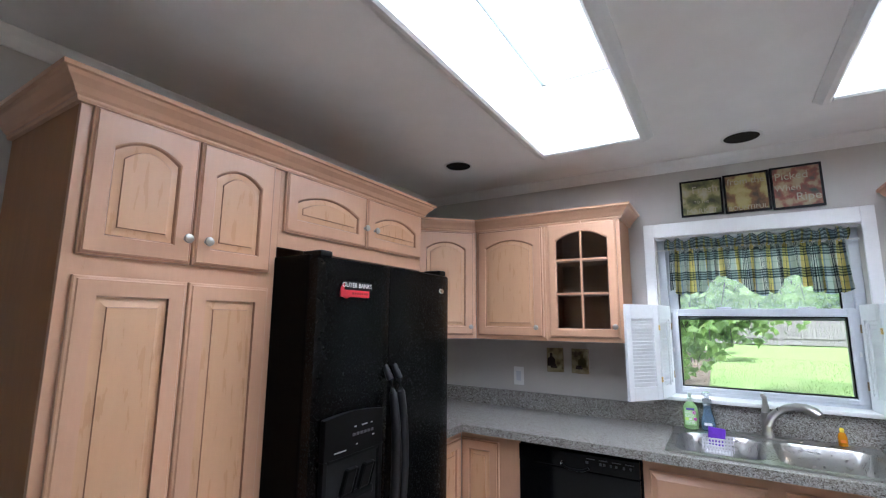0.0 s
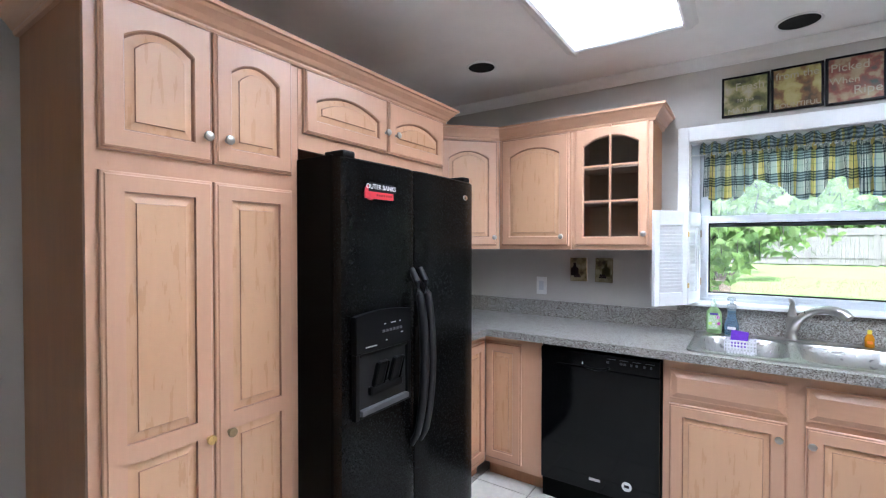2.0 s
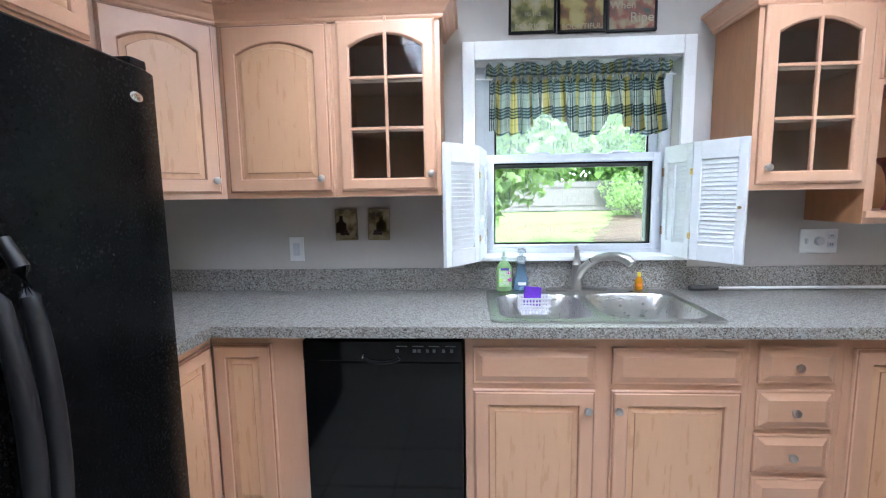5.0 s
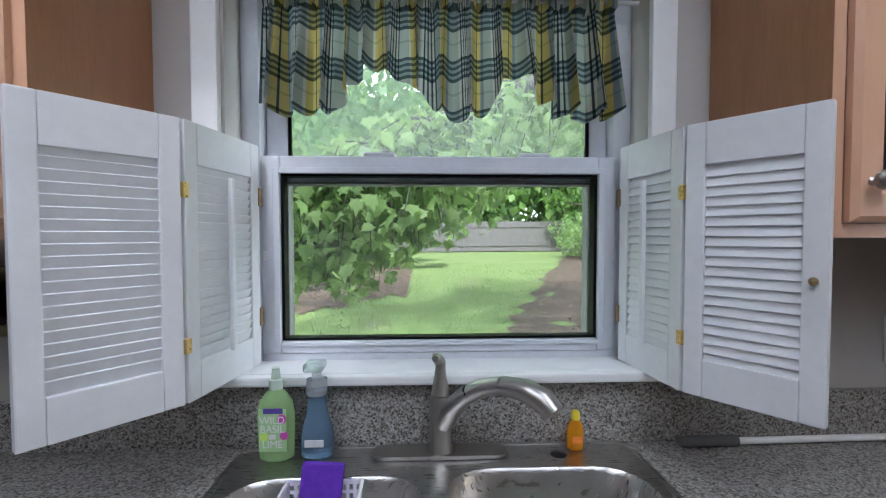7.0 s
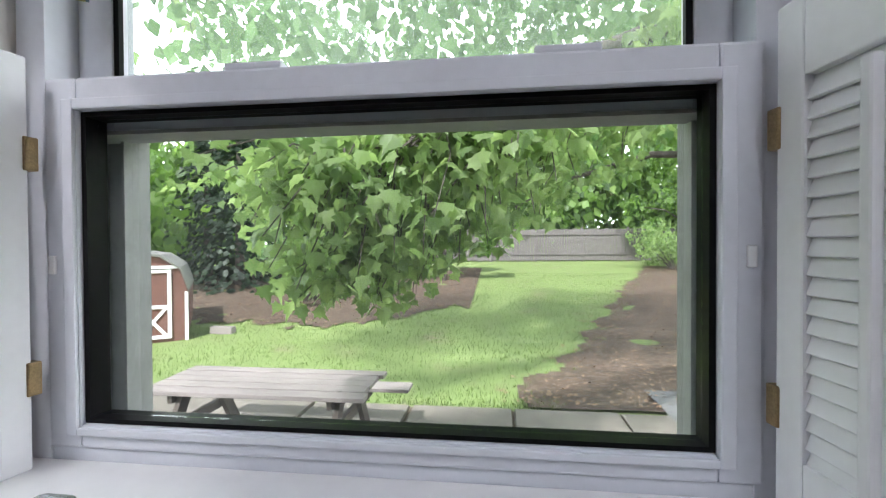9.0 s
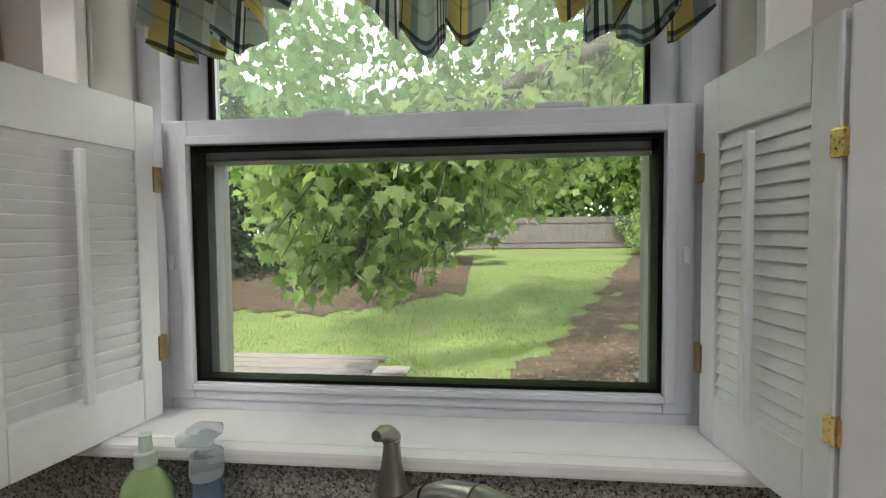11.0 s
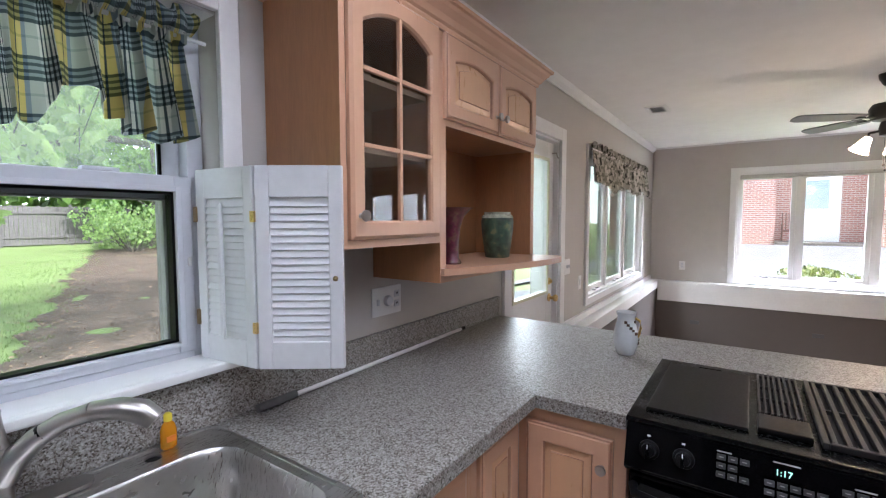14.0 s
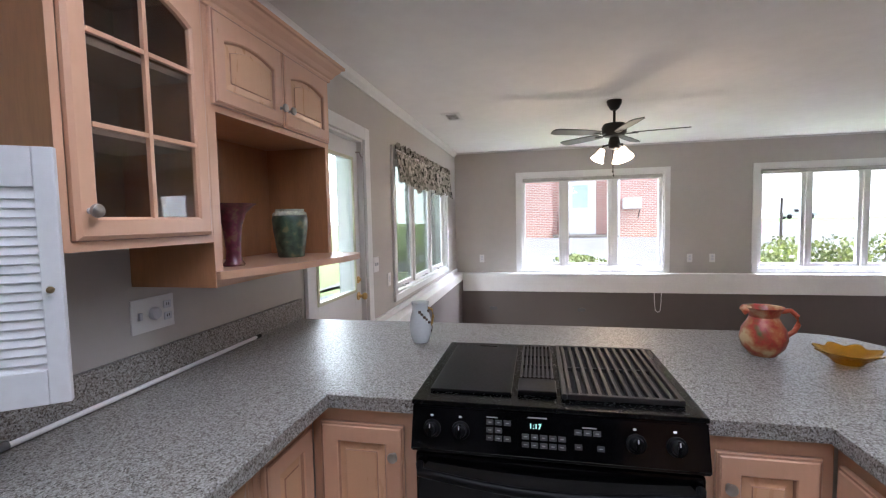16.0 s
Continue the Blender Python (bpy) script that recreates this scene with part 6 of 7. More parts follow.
gb.inputs["Emission Color"].default_value, gb.inputs["Emission Strength"].default_value = (1.0, 0.76, 0.50, 1), 6.5
for k in range(3):
    a = radians(95 + 120 * k)
    c = Vector((FX + 0.10 * math.cos(a), FY + 0.10 * math.sin(a), CEIL - 0.43))
    arm = part("lamp_arm", tube([(FX + 0.04 * math.cos(a), FY + 0.04 * math.sin(a), CEIL - 0.39), c + Vector((0, 0, 0.03)), c], 0.009, 8), FAN_BLACK, fan, smooth=50)
    sh = lathe([(0.022, 0.0), (0.028, -0.02), (0.040, -0.06), (0.056, -0.100), (0.060, -0.108), (0.050, -0.100), (0.030, -0.05), (0.002, -0.01)], 22)
    part("shade", sh, GLOW, fan, "lit frosted bell shade", m=Matrix.Translation(c) @ pose(0, 0, 0, 0, 0, math.degrees(a)) @ pose(0, 0, 0, 0, -28, 0), smooth=40)
    lamp("fan_bulb", "POINT", 3.5, Matrix.Translation(c + Vector((0.05 * math.cos(a), 0.05 * math.sin(a), -0.13))), 0.03, (1.0, 0.72, 0.45))
for dx, zz in ((0.02, 0.62), (-0.03, 0.66)):
    part("pull_chain", tube([(FX + dx, FY + 0.01, CEIL - 0.425), (FX + dx, FY + 0.01, CEIL - zz)], 0.002, 6), FAN_BLACK, fan)
    lathe_part("pull_bead", [(0.002, -0.014), (0.007, -0.008), (0.006, 0.0), (0.002, 0.006)], FAN_BLACK, fan, (FX + dx, FY + 0.01, CEIL - zz), seg=12)
cv = thing("ceiling_vent", (4.616, 2.502, CEIL), "white louvred air vent in the ceiling", "vent")
part("frame", plate(rounded(4.466, 4.766, 2.412, 2.592, 0.008), [[(4.496, 2.442), (4.736, 2.442), (4.736, 2.562), (4.496, 2.562)]], CEIL - 0.010, CEIL - 0.0005), TRIM, cv)
part("backing", boxed(4.496, 4.736, 2.442, 2.562, CEIL - 0.003, CEIL - 0.0008), HOLE, cv)
for i in range(6):
    bm = boxed(-0.12, 0.12, -0.007, 0.007, -0.001, 0.001)
    bm.transform(pose(4.616, 2.452 + i * 0.020, CEIL - 0.0075, 38))
    part("slat", bm, TRIM, cv)


# ---- outdoors ----
def smooth01(t):
    t = min(max(t, 0.0), 1.0)
    return t * t * (3 - 2 * t)


def terrain(x, y):
    """Lawn level behind the house, rising to the street side."""
    e = smooth01((x - 3.5) / 3.0) * (1 - smooth01((y - 4.0) / 5.0))
    return GROUND + e * (0.85 + 0.35 * smooth01((x - 8) / 14)) + 0.058 * (min(max(y, 9.0), 34.0) - 9.0)


def mixed_ground(name, cols, scale, rough=0.95, bump=0.5, bump_scale=60):
    mt = material(name, cols[0], rough, vary=0.1, bump=bump, bump_scale=bump_scale)
    n, l = mt.node_tree.nodes, mt.node_tree.links
    tc, no, ra = n.new("ShaderNodeTexCoord"), n.new("ShaderNodeTexNoise"), n.new("ShaderNodeValToRGB")
    no.inputs["Scale"].default_value, no.inputs["Detail"].default_value, no.inputs["Roughness"].default_value = scale, 10, 0.75
    l.new(tc.outputs["Object"], no.inputs["Vector"])
    e = ra.color_ramp.elements
    e[0].position, e[0].color = 0.30, (*cols[0], 1)
    e[1].position, e[1].color = 0.70, (*cols[-1], 1)
    for i, c in enumerate(cols[1:-1], 1):
        e.new(0.30 + 0.40 * i / (len(cols) - 1)).color = (*c, 1)
    l.new(no.outputs["Fac"], ra.inputs[0])
    l.new(ra.outputs[0], n["Principled BSDF"].inputs["Base Color"])
    return mt


LAWN = mixed_ground("lawn", [(0.24, 0.20, 0.13), (0.19, 0.235, 0.085), (0.17, 0.24, 0.07), (0.22, 0.29, 0.10), (0.26, 0.32, 0.13)], 0.9)
MULCH = mixed_ground("mulch_and_leaf_litter", [(0.035, 0.024, 0.017), (0.075, 0.052, 0.036), (0.125, 0.086, 0.060), (0.21, 0.155, 0.115)], 7.0)
CONCRETE = material("worn_concrete", (0.18, 0.16, 0.135), 0.9, vary=0.22, scale=2.5, bump=0.2, bump_scale=80)


def grid_mesh(xs, ys, height, keep=None):
    verts, faces, idx = [], [], {}
    for i, x in enumerate(xs):
        for j, y in enumerate(ys):
            idx[i, j] = len(verts)
            verts.append((x, y, height(x, y)))
    for i in range(len(xs) - 1):
        for j in range(len(ys) - 1):
            if keep is None or keep((xs[i] + xs[i + 1]) / 2, (ys[j] + ys[j + 1]) / 2):
                faces.append((idx[i, j], idx[i + 1, j], idx[i + 1, j + 1], idx[i, j + 1]))
    return verts, faces


def pydata(name, verts, faces, mat, shade=False):
    me = bpy.data.meshes.new(name)
    me.from_pydata(verts, [], faces)
    me.materials.append(mat)
    if shade:
        me.shade_smooth()
    return new(name, me)


xs = sorted({*np.arange(-12, 30.1, 0.7).round(3), -600, -200, -80, -40, -22, 40, 60, 100, 250, 600})
ys = sorted({*np.arange(-14, 36.1, 0.7).round(3), -600, -200, -80, -40, -24, 45, 60, 100, 250, 600})


def lawn_height(x, y):
    if -3.2 < x < 7.4 and -4.6 < y < 3.3:
        return -0.9
    return terrain(x, y) + 0.03 * noise.noise((x * 0.8, y * 0.8, 0)) - (0.02 if -4.5 < x < 3.2 and y < 8.2 else 0.0)


v, f = grid_mesh([float(x) for x in xs], [float(y) for y in ys], lawn_height)
tagged(pydata("ground", v, f, LAWN, True), "lawn with worn bare patches", "", "", "structure")


def right_bank(x, y):
    edge = 0.9 + (y - 8.65) * 0.40 + 0.45 * noise.noise((y * 0.6, 3.1, 0)) + 0.30 * noise.noise((x * 1.8, y * 1.8, 5.0))
    return x > edge and x < edge + 9 and 8.1 < y < 24.5


def far_bed(x, y):
    front = 12.4 + max(0.0, x + 3.0) * 0.75 + 0.6 * noise.noise((x * 0.5, 7.7, 0)) + 0.7 * noise.noise((x * 1.9, y * 1.9, 3.0))
    return front < y < front + 9 and -14 < x < -0.3


fine = [float(a) for a in np.arange(-14, 16, 0.1)], [float(a) for a in np.arange(8, 28, 0.1)]
for keep, lab in ((right_bank, "bare mulched bank with leaf litter"), (far_bed, "brown mulch bed under the trees")):
    v, f = grid_mesh(*fine, lambda x, y: terrain(x, y) + 0.022 + 0.035 * noise.noise((x * 1.7, y * 1.7, 2)), keep)
    tagged(pydata("mulch_bed", v, f, MULCH, True), lab, "", "", "structure")


def scatter(name, count, region, keep, make, mat, label, seed):
    """Many small faces laid over the ground, as one object."""
    rnd = random.Random(seed)
    verts, faces = [], []
    done = 0
    while done < count:
        x, y = rnd.uniform(region[0], region[1]), region[2] + (region[3] - region[2]) * rnd.random() ** 1.5
        if keep(x, y):
            make(rnd, x, y, verts, faces)
        done += 1
    ob = pydata(name, verts, faces, mat)
    return tagged(ob, label, "", "", "stuff")


def blade(rnd, x, y, verts, faces):
    h, a, lean = rnd.uniform(0.03, 0.085), rnd.uniform(0, math.tau), rnd.uniform(0, 0.04)
    w = rnd.uniform(0.004, 0.009)
    z = terrain(x, y) - 0.01
    dx, dy = w * math.cos(a), w * math.sin(a)
    k = len(verts)
    verts += [(x - dx, y - dy, z), (x + dx, y + dy, z), (x + lean * math.cos(a * 3), y + lean * math.sin(a * 3), z + h)]
    faces.append((k, k + 1, k + 2))


def litter(rnd, x, y, verts, faces):
    s, a = rnd.uniform(0.015, 0.05), rnd.uniform(0, math.tau)
    z = terrain(x, y) + 0.05
    k = len(verts)
    for q in range(4):
        verts.append((x + s * math.cos(a + q * 1.57) * (1 if q % 2 else 0.5), y + s * math.sin(a + q * 1.57) * (1 if q % 2 else 0.5), z + rnd.uniform(-0.015, 0.02)))
    faces.append((k, k + 1, k + 2, k + 3))


def foliage(name, dark, light, through):
    """Leaf: diffuse with light shining through, each leaf a tone of its own."""
    m = bpy.data.materials.new(name)
    m.use_nodes = True
    n, l = m.node_tree.nodes, m.node_tree.links
    b = n["Principled BSDF"]
    b.inputs["Roughness"].default_value = 0.5
    g, r, mx, t, tm = n.new("ShaderNodeNewGeometry"), n.new("ShaderNodeValToRGB"), n.new("ShaderNodeMixShader"), n.new("ShaderNodeBsdfTranslucent"), n.new("ShaderNodeVectorMath")
    r.color_ramp.elements[0].color, r.color_ramp.elements[1].color = (*dark, 1), (*light, 1)
    l.new(g.outputs["Random Per Island"], r.inputs[0])
    l.new(r.outputs[0], b.inputs["Base Color"])
    tm.operation = "MULTIPLY"
    tm.inputs[1].default_value = through
    l.new(r.outputs[0], tm.inputs[0])
    l.new(tm.outputs[0], t.inputs[0])
    mx.inputs[0].default_value = 0.45
    l.new(b.outputs[0], mx.inputs[1])
    l.new(t.outputs[0], mx.inputs[2])
    l.new(mx.outputs[0], n["Material Output"].inputs[0])
    return m


LEAF = foliage("maple_leaf", (0.12, 0.19, 0.072), (0.27, 0.37, 0.15), (2.4, 2.4, 1.9))
LEAF_SUN = foliage("sunlit_leaf", (0.11, 0.20, 0.075), (0.22, 0.35, 0.15), (1.7, 1.8, 1.6))
LEAF_FAR = foliage("far_leaf", (0.05, 0.10, 0.03), (0.20, 0.33, 0.08), (2.0, 2.0, 1.4))
NEEDLE = foliage("spruce_needle", (0.015, 0.032, 0.018), (0.04, 0.07, 0.035), (1, 1, 1))
GRASS = foliage("grass_blade", (0.11, 0.175, 0.045), (0.23, 0.31, 0.10), (1.3, 1.3, 1.0))
BARK = material("grey_bark", (0.10, 0.085, 0.075), 0.95, vary=0.35, scale=12, bump=0.6, bump_scale=40, stretch=(1, 1, 0.3))

scatter("grass", 46000, (-8, 7, 8.1, 22), lambda x, y: not right_bank(x - 0.45 - 0.5 * noise.noise((x * 3, y * 3, 1)), y) and not far_bed(x, y - 0.4 - 0.5 * noise.noise((x * 3, y * 3, 4))), blade, GRASS, "short green lawn grass", 11)
scatter("leaf_litter", 9000, (-10, 10, 8.2, 24), lambda x, y: right_bank(x + 0.35, y) or far_bed(x, y + 0.3), litter, material("dead_leaf", (0.30, 0.20, 0.13), 0.9, vary=0.4, scale=30), "brown fallen leaves on mulch", 12)

# patio slabs
pat = structure("patio", boxed(-4.4, 3.1, 3.18, 8.02, -0.86, -0.70), material("patio_bed", (0.12, 0.09, 0.06), 0.95), "bed under the patio slabs")
rs = random.Random(5)
for i in range(6):
    for j in range(4):
        x0, y0 = -4.35 + i * 1.24, 3.25 + j * 1.19
        bm = boxed(x0 + rs.uniform(0.01, 0.03), x0 + 1.22 + rs.uniform(-0.02, 0.0), y0, y0 + 1.16 + rs.uniform(-0.02, 0.01), -0.70, -0.655 + rs.uniform(-0.01, 0.01), 0.008)
        part("patio_slab", bm, CONCRETE, pat)

# picnic table
GREYWOOD = material("weathered_grey_planks", (0.27, 0.235, 0.225), 0.85, vary=0.35, scale=5, bump=0.5, bump_scale=70, stretch=(0.6, 9, 9))
DARKWOOD = material("old_dark_timber", (0.085, 0.07, 0.06), 0.9, vary=0.3, scale=6, bump=0.4, bump_scale=60)
pt = thing("picnic_table", (-1.38, 5.9, -0.655), "weathered grey plank picnic table on the patio", "table")
rp = random.Random(9)
for i in range(5):
    y = 5.52 + i * 0.146
    bm = boxed(-2.25 + rp.uniform(-0.03, 0.03), -0.48 + rp.uniform(-0.05, 0.04), y, y + 0.134, 0.012, 0.05, 0.006)
    bm.transform(Matrix.Translation((0, 0, rp.uniform(-0.006, 0.006))))
    part("plank", bm, GREYWOOD, pt)
for y0 in (5.08, 6.50):
    part("bench", boxed(-2.28, -0.36, y0, y0 + 0.24, -0.255, -0.218, 0.006), GREYWOOD, pt)
for x in (-2.02, -0.78):
    part("cross_beam", boxed(x, x + 0.04, 5.12, 6.70, -0.345, -0.257, 0.004), DARKWOOD, pt)
    part("top_beam", boxed(x, x + 0.04, 5.56, 6.22, -0.075, 0.010, 0.004), DARKWOOD, pt)
    for s in (-1, 1):
        bm = boxed(-0.022, 0.022, -0.055, 0.055, -0.40, 0.40, 0.004)
        part("leg", bm, DARKWOOD, pt, m=pose(x + 0.062, 5.89 + s * 0.36, -0.30, s * 30, 0, 0) @ Matrix.Diagonal((1, 1, 0.93, 1)))
part("brace", boxed(-1.98, -1.40, 5.86, 5.92, -0.10, -0.04), DARKWOOD, pt)

pt.location, pt.scale = (-1.72, 6.50, -0.655), (1.18, 1.10, 1.04)

# garden shed
SH = pose(-5.85, 10.9, terrain(-5.85, 10.9) - 0.05, 0, 0, 34)
sd_t = thing("garden_shed", SH @ Vector((-1.2, 1.2, 0)), "red-brown garden shed with white cross-braced doors", "shed")
SIDING = material("red_brown_siding", (0.16, 0.075, 0.06), 0.85, vary=0.2, scale=6, stretch=(1, 1, 0.4))
gam = [(-2.44, 1.06), (-2.30, 1.50), (-1.95, 1.76), (-1.2, 1.87), (-0.45, 1.76), (-0.10, 1.50), (0.04, 1.06)]
bm = bmesh.new()
out_line = [(-2.4, 0.05), (0.0, 0.05)] + [(x * 0.985 - 0.018, z - 0.02) for x, z in reversed(gam)]
ends = [[bm.verts.new((x, y, z)) for x, z in out_line] for y in (0.0, 2.6)]
for i in range(9):
    bm.faces.new((ends[0][i], ends[0][(i + 1) % 9], ends[1][(i + 1) % 9], ends[1][i]))
bm.faces.new(ends[0])
bm.faces.new(ends[1])
bmesh.ops.recalc_face_normals(bm, faces=bm.faces)
part("wall", bm, SIDING, sd_t, m=SH)
bm = bmesh.new()
rows = [[bm.verts.new((x, y, z + 0.03)) for x, z in gam] + [bm.verts.new((x, y, z - 0.01)) for x, z in reversed(gam)] for y in (-0.08, 2.68)]
for i in range(14):
    bm.faces.new((rows[0][i], rows[0][(i + 1) % 14], rows[1][(i + 1) % 14], rows[1][i]))
bm.faces.new(rows[0])
bm.faces.new(rows[1])
bmesh.ops.recalc_face_normals(bm, faces=bm.faces)
part("roof", bm, material("shed_shingle", (0.20, 0.20, 0.18), 0.9, vary=0.2, scale=20), sd_t, m=SH)
for x0 in (-1.56, -0.90):
    dr = part("door", ring(x0, x0 + 0.64, 0.12, 1.50, 0.07, 0.07, -0.035, -0.001, 0.003), TRIM, sd_t, "white braced shed door", m=SH)
    part("rail", boxed(x0 + 0.07, x0 + 0.57, -0.034, -0.002, 0.72, 0.79), TRIM, dr, m=SH)
    for s in (-1, 1):
        bm = boxed(-0.40, 0.40, -0.012, 0.012, -0.03, 0.03)
        bm.transform(pose(x0 + 0.32, -0.016 - 0.004 * s, 0.455, 0, s * 51, 0))
        part("brace", bm, TRIM, dr, m=SH)
part("corner_board", boxed(-0.03, 0.03, -0.02, 0.02, 0.05, 1.04), TRIM, sd_t, m=SH)
part("eave_trim", boxed(-2.18, -0.16, -0.05, -0.002, 1.515, 1.575), TRIM, sd_t, m=SH)

tb_ = thing("timber_block", (-5.45, 11.5, terrain(-5.45, 11.5)), "short weathered landscaping timber beside the shed", "timber")
part("timber", boxed(-5.7, -5.2, 11.4, 11.57, terrain(-5.45, 11.5) - 0.03, terrain(-5.45, 11.5) + 0.14, 0.01), GREYWOOD, tb_)

# board fence at the back
FENCE_W = material("weathered_fence_board", (0.15, 0.135, 0.13), 0.9, vary=0.4, scale=3, stretch=(8, 8, 0.5))
fn = thing("board_fence", (0.0, 27.0, terrain(0, 27)), "weathered grey board fence with posts and rails", "fence")
rf = random.Random(2)
for k in range(8):
    xa = -9.5 + k * 2.4
    yb = 26.4 + k * 0.12
    zb = terrain(xa, yb)
    bay = bmesh.new()
    for i in range(16):
        x = xa + i * 0.15
        top_z = zb + 1.72 + rf.uniform(-0.02, 0.03)
        boxed(x + 0.004, x + 0.144, yb + rf.uniform(0, 0.012), yb + 0.02, zb + 0.05, top_z, bm=bay)
    bp_ = part("fence_bay", bay, FENCE_W, fn)
    part("post", boxed(xa - 0.06, xa + 0.04, yb - 0.10, yb - 0.001, zb - 0.1, zb + 1.80), FENCE_W, fn)
    for z in (0.35, 1.40):
        part("rail", boxed(xa + 0.041, xa + 2.339, yb - 0.05, yb - 0.001, zb + z, zb + z + 0.09), FENCE_W, fn)


# ---- trees ----
PALM = [(0, 0), (0.16, 0.05), (0.42, -0.02), (0.36, 0.16), (0.55, 0.34), (0.34, 0.40), (0.30, 0.58), (0.16, 0.56), (0.0, 1.0)]
PALM = PALM + [(-x, y) for x, y in reversed(PALM[1:-1])]


def add_leaf(verts, faces, at, size, yaw, droop, roll, palmate=True):
    m = Matrix.Translation(at) @ pose(0, 0, 0, 0, 0, yaw) @ pose(0, 0, 0, droop, roll, 0)
    k = len(verts)
    if palmate:
        pts = [(x, y, -0.25 * abs(x) * abs(x)) for x, y in PALM]
        c = m @ Vector((0, 0.40 * size, 0.03 * size))
        verts.append(tuple(c))
        for x, y, z in pts:
            verts.append(tuple(m @ (Vector((x, y, z)) * size)))
        n = len(pts)
        for i in range(n):
            faces.append((k, k + 1 + i, k + 1 + (i + 1) % n))
    else:
        for x, y, z in ((0, 0, 0), (0.42, 0.45, -0.06), (0, 1, -0.1), (-0.42, 0.5, -0.06)):
            verts.append(tuple(m @ (Vector((x, y, z)) * size)))
        faces.append((k, k + 1, k + 2, k + 3))


def crown_of(rnd, clumps, count, size, palmate, verts, faces, squeeze=0.8):
    for c, r in clumps:
        for _ in range(count):
            d = Vector((rnd.gauss(0, 1), rnd.gauss(0, 1), rnd.gauss(0, 1)))
            d = d.normalized() * r * (0.35 + 0.65 * rnd.random() ** 0.5)
            p = Vector(c) + Vector((d.x, d.y, d.z * squeeze))
            add_leaf(verts, faces, p, size * rnd.uniform(0.6, 1.3), rnd.uniform(0, 360), rnd.uniform(-110, -20), rnd.uniform(-40, 40), palmate)


def tree(name, base, height, spread, seed, label, mat, size=0.30, clumps=26, per=90, trunk_r=0.16, palmate=False, low=0.25):
    """Tapered trunk, limbs that reach into the crown's clumps, and leaves in them."""
    rnd = random.Random(seed)
    b = Vector(base)
    ob = thing(name, b, label, "tree", "garden trees")
    lean = Vector((rnd.uniform(-0.3, 0.3), rnd.uniform(-0.3, 0.3), 0))
    trunk_pts = [b + lean * (i / 6) ** 2 + Vector((0.05 * math.sin(i * 2 + seed), 0.05 * math.cos(i * 1.7), height * 0.8 * i / 6)) for i in range(7)]
    tr = part("trunk", tube(trunk_pts, [trunk_r * (1.25 - 0.17 * i) if i else trunk_r * 1.5 for i in range(7)], 10), BARK, ob, smooth=60)
    cl = []
    for _ in range(clumps):
        a, q = rnd.uniform(0, math.tau), rnd.random() ** 0.6
        zf = rnd.uniform(low, 1.0)
        wide = math.sin(math.pi * (0.12 + 0.80 * (zf - low) / (1 - low))) ** 0.7
        cl.append((b + lean + Vector((spread * q * wide * math.cos(a), spread * q * wide * math.sin(a), height * zf)), rnd.uniform(0.22, 0.42) * spread * 0.55))
    for c, r in cl[:9]:
        k = min(5, max(1, int((c.z - b.z) / height * 5)))
        s = trunk_pts[k]
        part("limb", tube([s, s.lerp(c, 0.5) + Vector((0, 0, 0.1 * spread)), c], [trunk_r * 0.4, trunk_r * 0.25, trunk_r * 0.08], 7), BARK, ob, smooth=60)
    verts, faces = [], []
    crown_of(rnd, cl, per, size, palmate, verts, faces)
    me = bpy.data.meshes.new("crown")
    me.from_pydata(verts, [], faces)
    me.materials.append(mat)
    cr = new("crown", me)
    cr.parent = ob
    cr.matrix_parent_inverse = Matrix.Translation(-b)
    tagged(cr, kind="stuff")
    return ob


# the maple whose boughs hang before the kitchen window
rm = random.Random(21)
mp_t = thing("maple_tree", (5.4, 8.4, terrain(5.4, 8.4)), "large maple with low drooping leafy boughs", "tree")
part("trunk", tube([(5.4, 8.4, -0.6), (5.35, 8.38, 0.6), (5.2, 8.3, 1.8), (5.05, 8.25, 3.0), (4.9, 8.3, 4.4), (4.8, 8.5, 6.5)], [0.34, 0.26, 0.23, 0.21, 0.17, 0.10], 12), BARK, mp_t, smooth=60)
BOUGHS = [[(5.1, 8.28, 2.6), (3.6, 7.6, 3.1), (2.0, 6.7, 2.9), (0.9, 6.1, 2.3), (0.1, 5.8, 1.75), (-0.35, 5.7, 1.4), (-0.7, 5.6, 1.2)],
          [(5.05, 8.25, 2.9), (3.4, 6.6, 3.3), (1.8, 5.7, 2.9), (0.6, 5.3, 2.35), (0.1, 5.15, 2.1), (-0.35, 5.1, 1.9), (-0.8, 5.05, 1.85)],
          [(4.95, 8.3, 3.8), (3.0, 8.2, 4.0), (1.2, 7.6, 3.4), (0.0, 7.2, 2.6), (-1.0, 7.0, 2.1), (-2.2, 6.8, 2.1)],
          [(5.2, 8.3, 1.8), (3.9, 8.8, 2.5), (2.6, 9.2, 2.6), (1.5, 9.4, 2.3), (0.7, 9.4, 1.9)],
          [(4.9, 8.3, 4.2), (3.0, 7.0, 5.2), (0.8, 6.2, 5.0), (-1.5, 5.8, 4.2), (-3.2, 5.6, 3.2)]]
for path in BOUGHS:
    part("bough", tube(path, [0.085 - 0.075 * i / (len(path) - 1) for i in range(len(path))], 8), BARK, mp_t, smooth=60)
HEM = ((-3.4, 1.85), (-2.2, 1.70), (-1.55, 1.60), (-1.3, 1.12), (-1.0, 0.76), (-0.5, 0.86), (-0.3, 0.64), (0.07, 0.94), (0.35, 1.06), (0.74, 1.35), (1.1, 1.70), (3.5, 1.9))


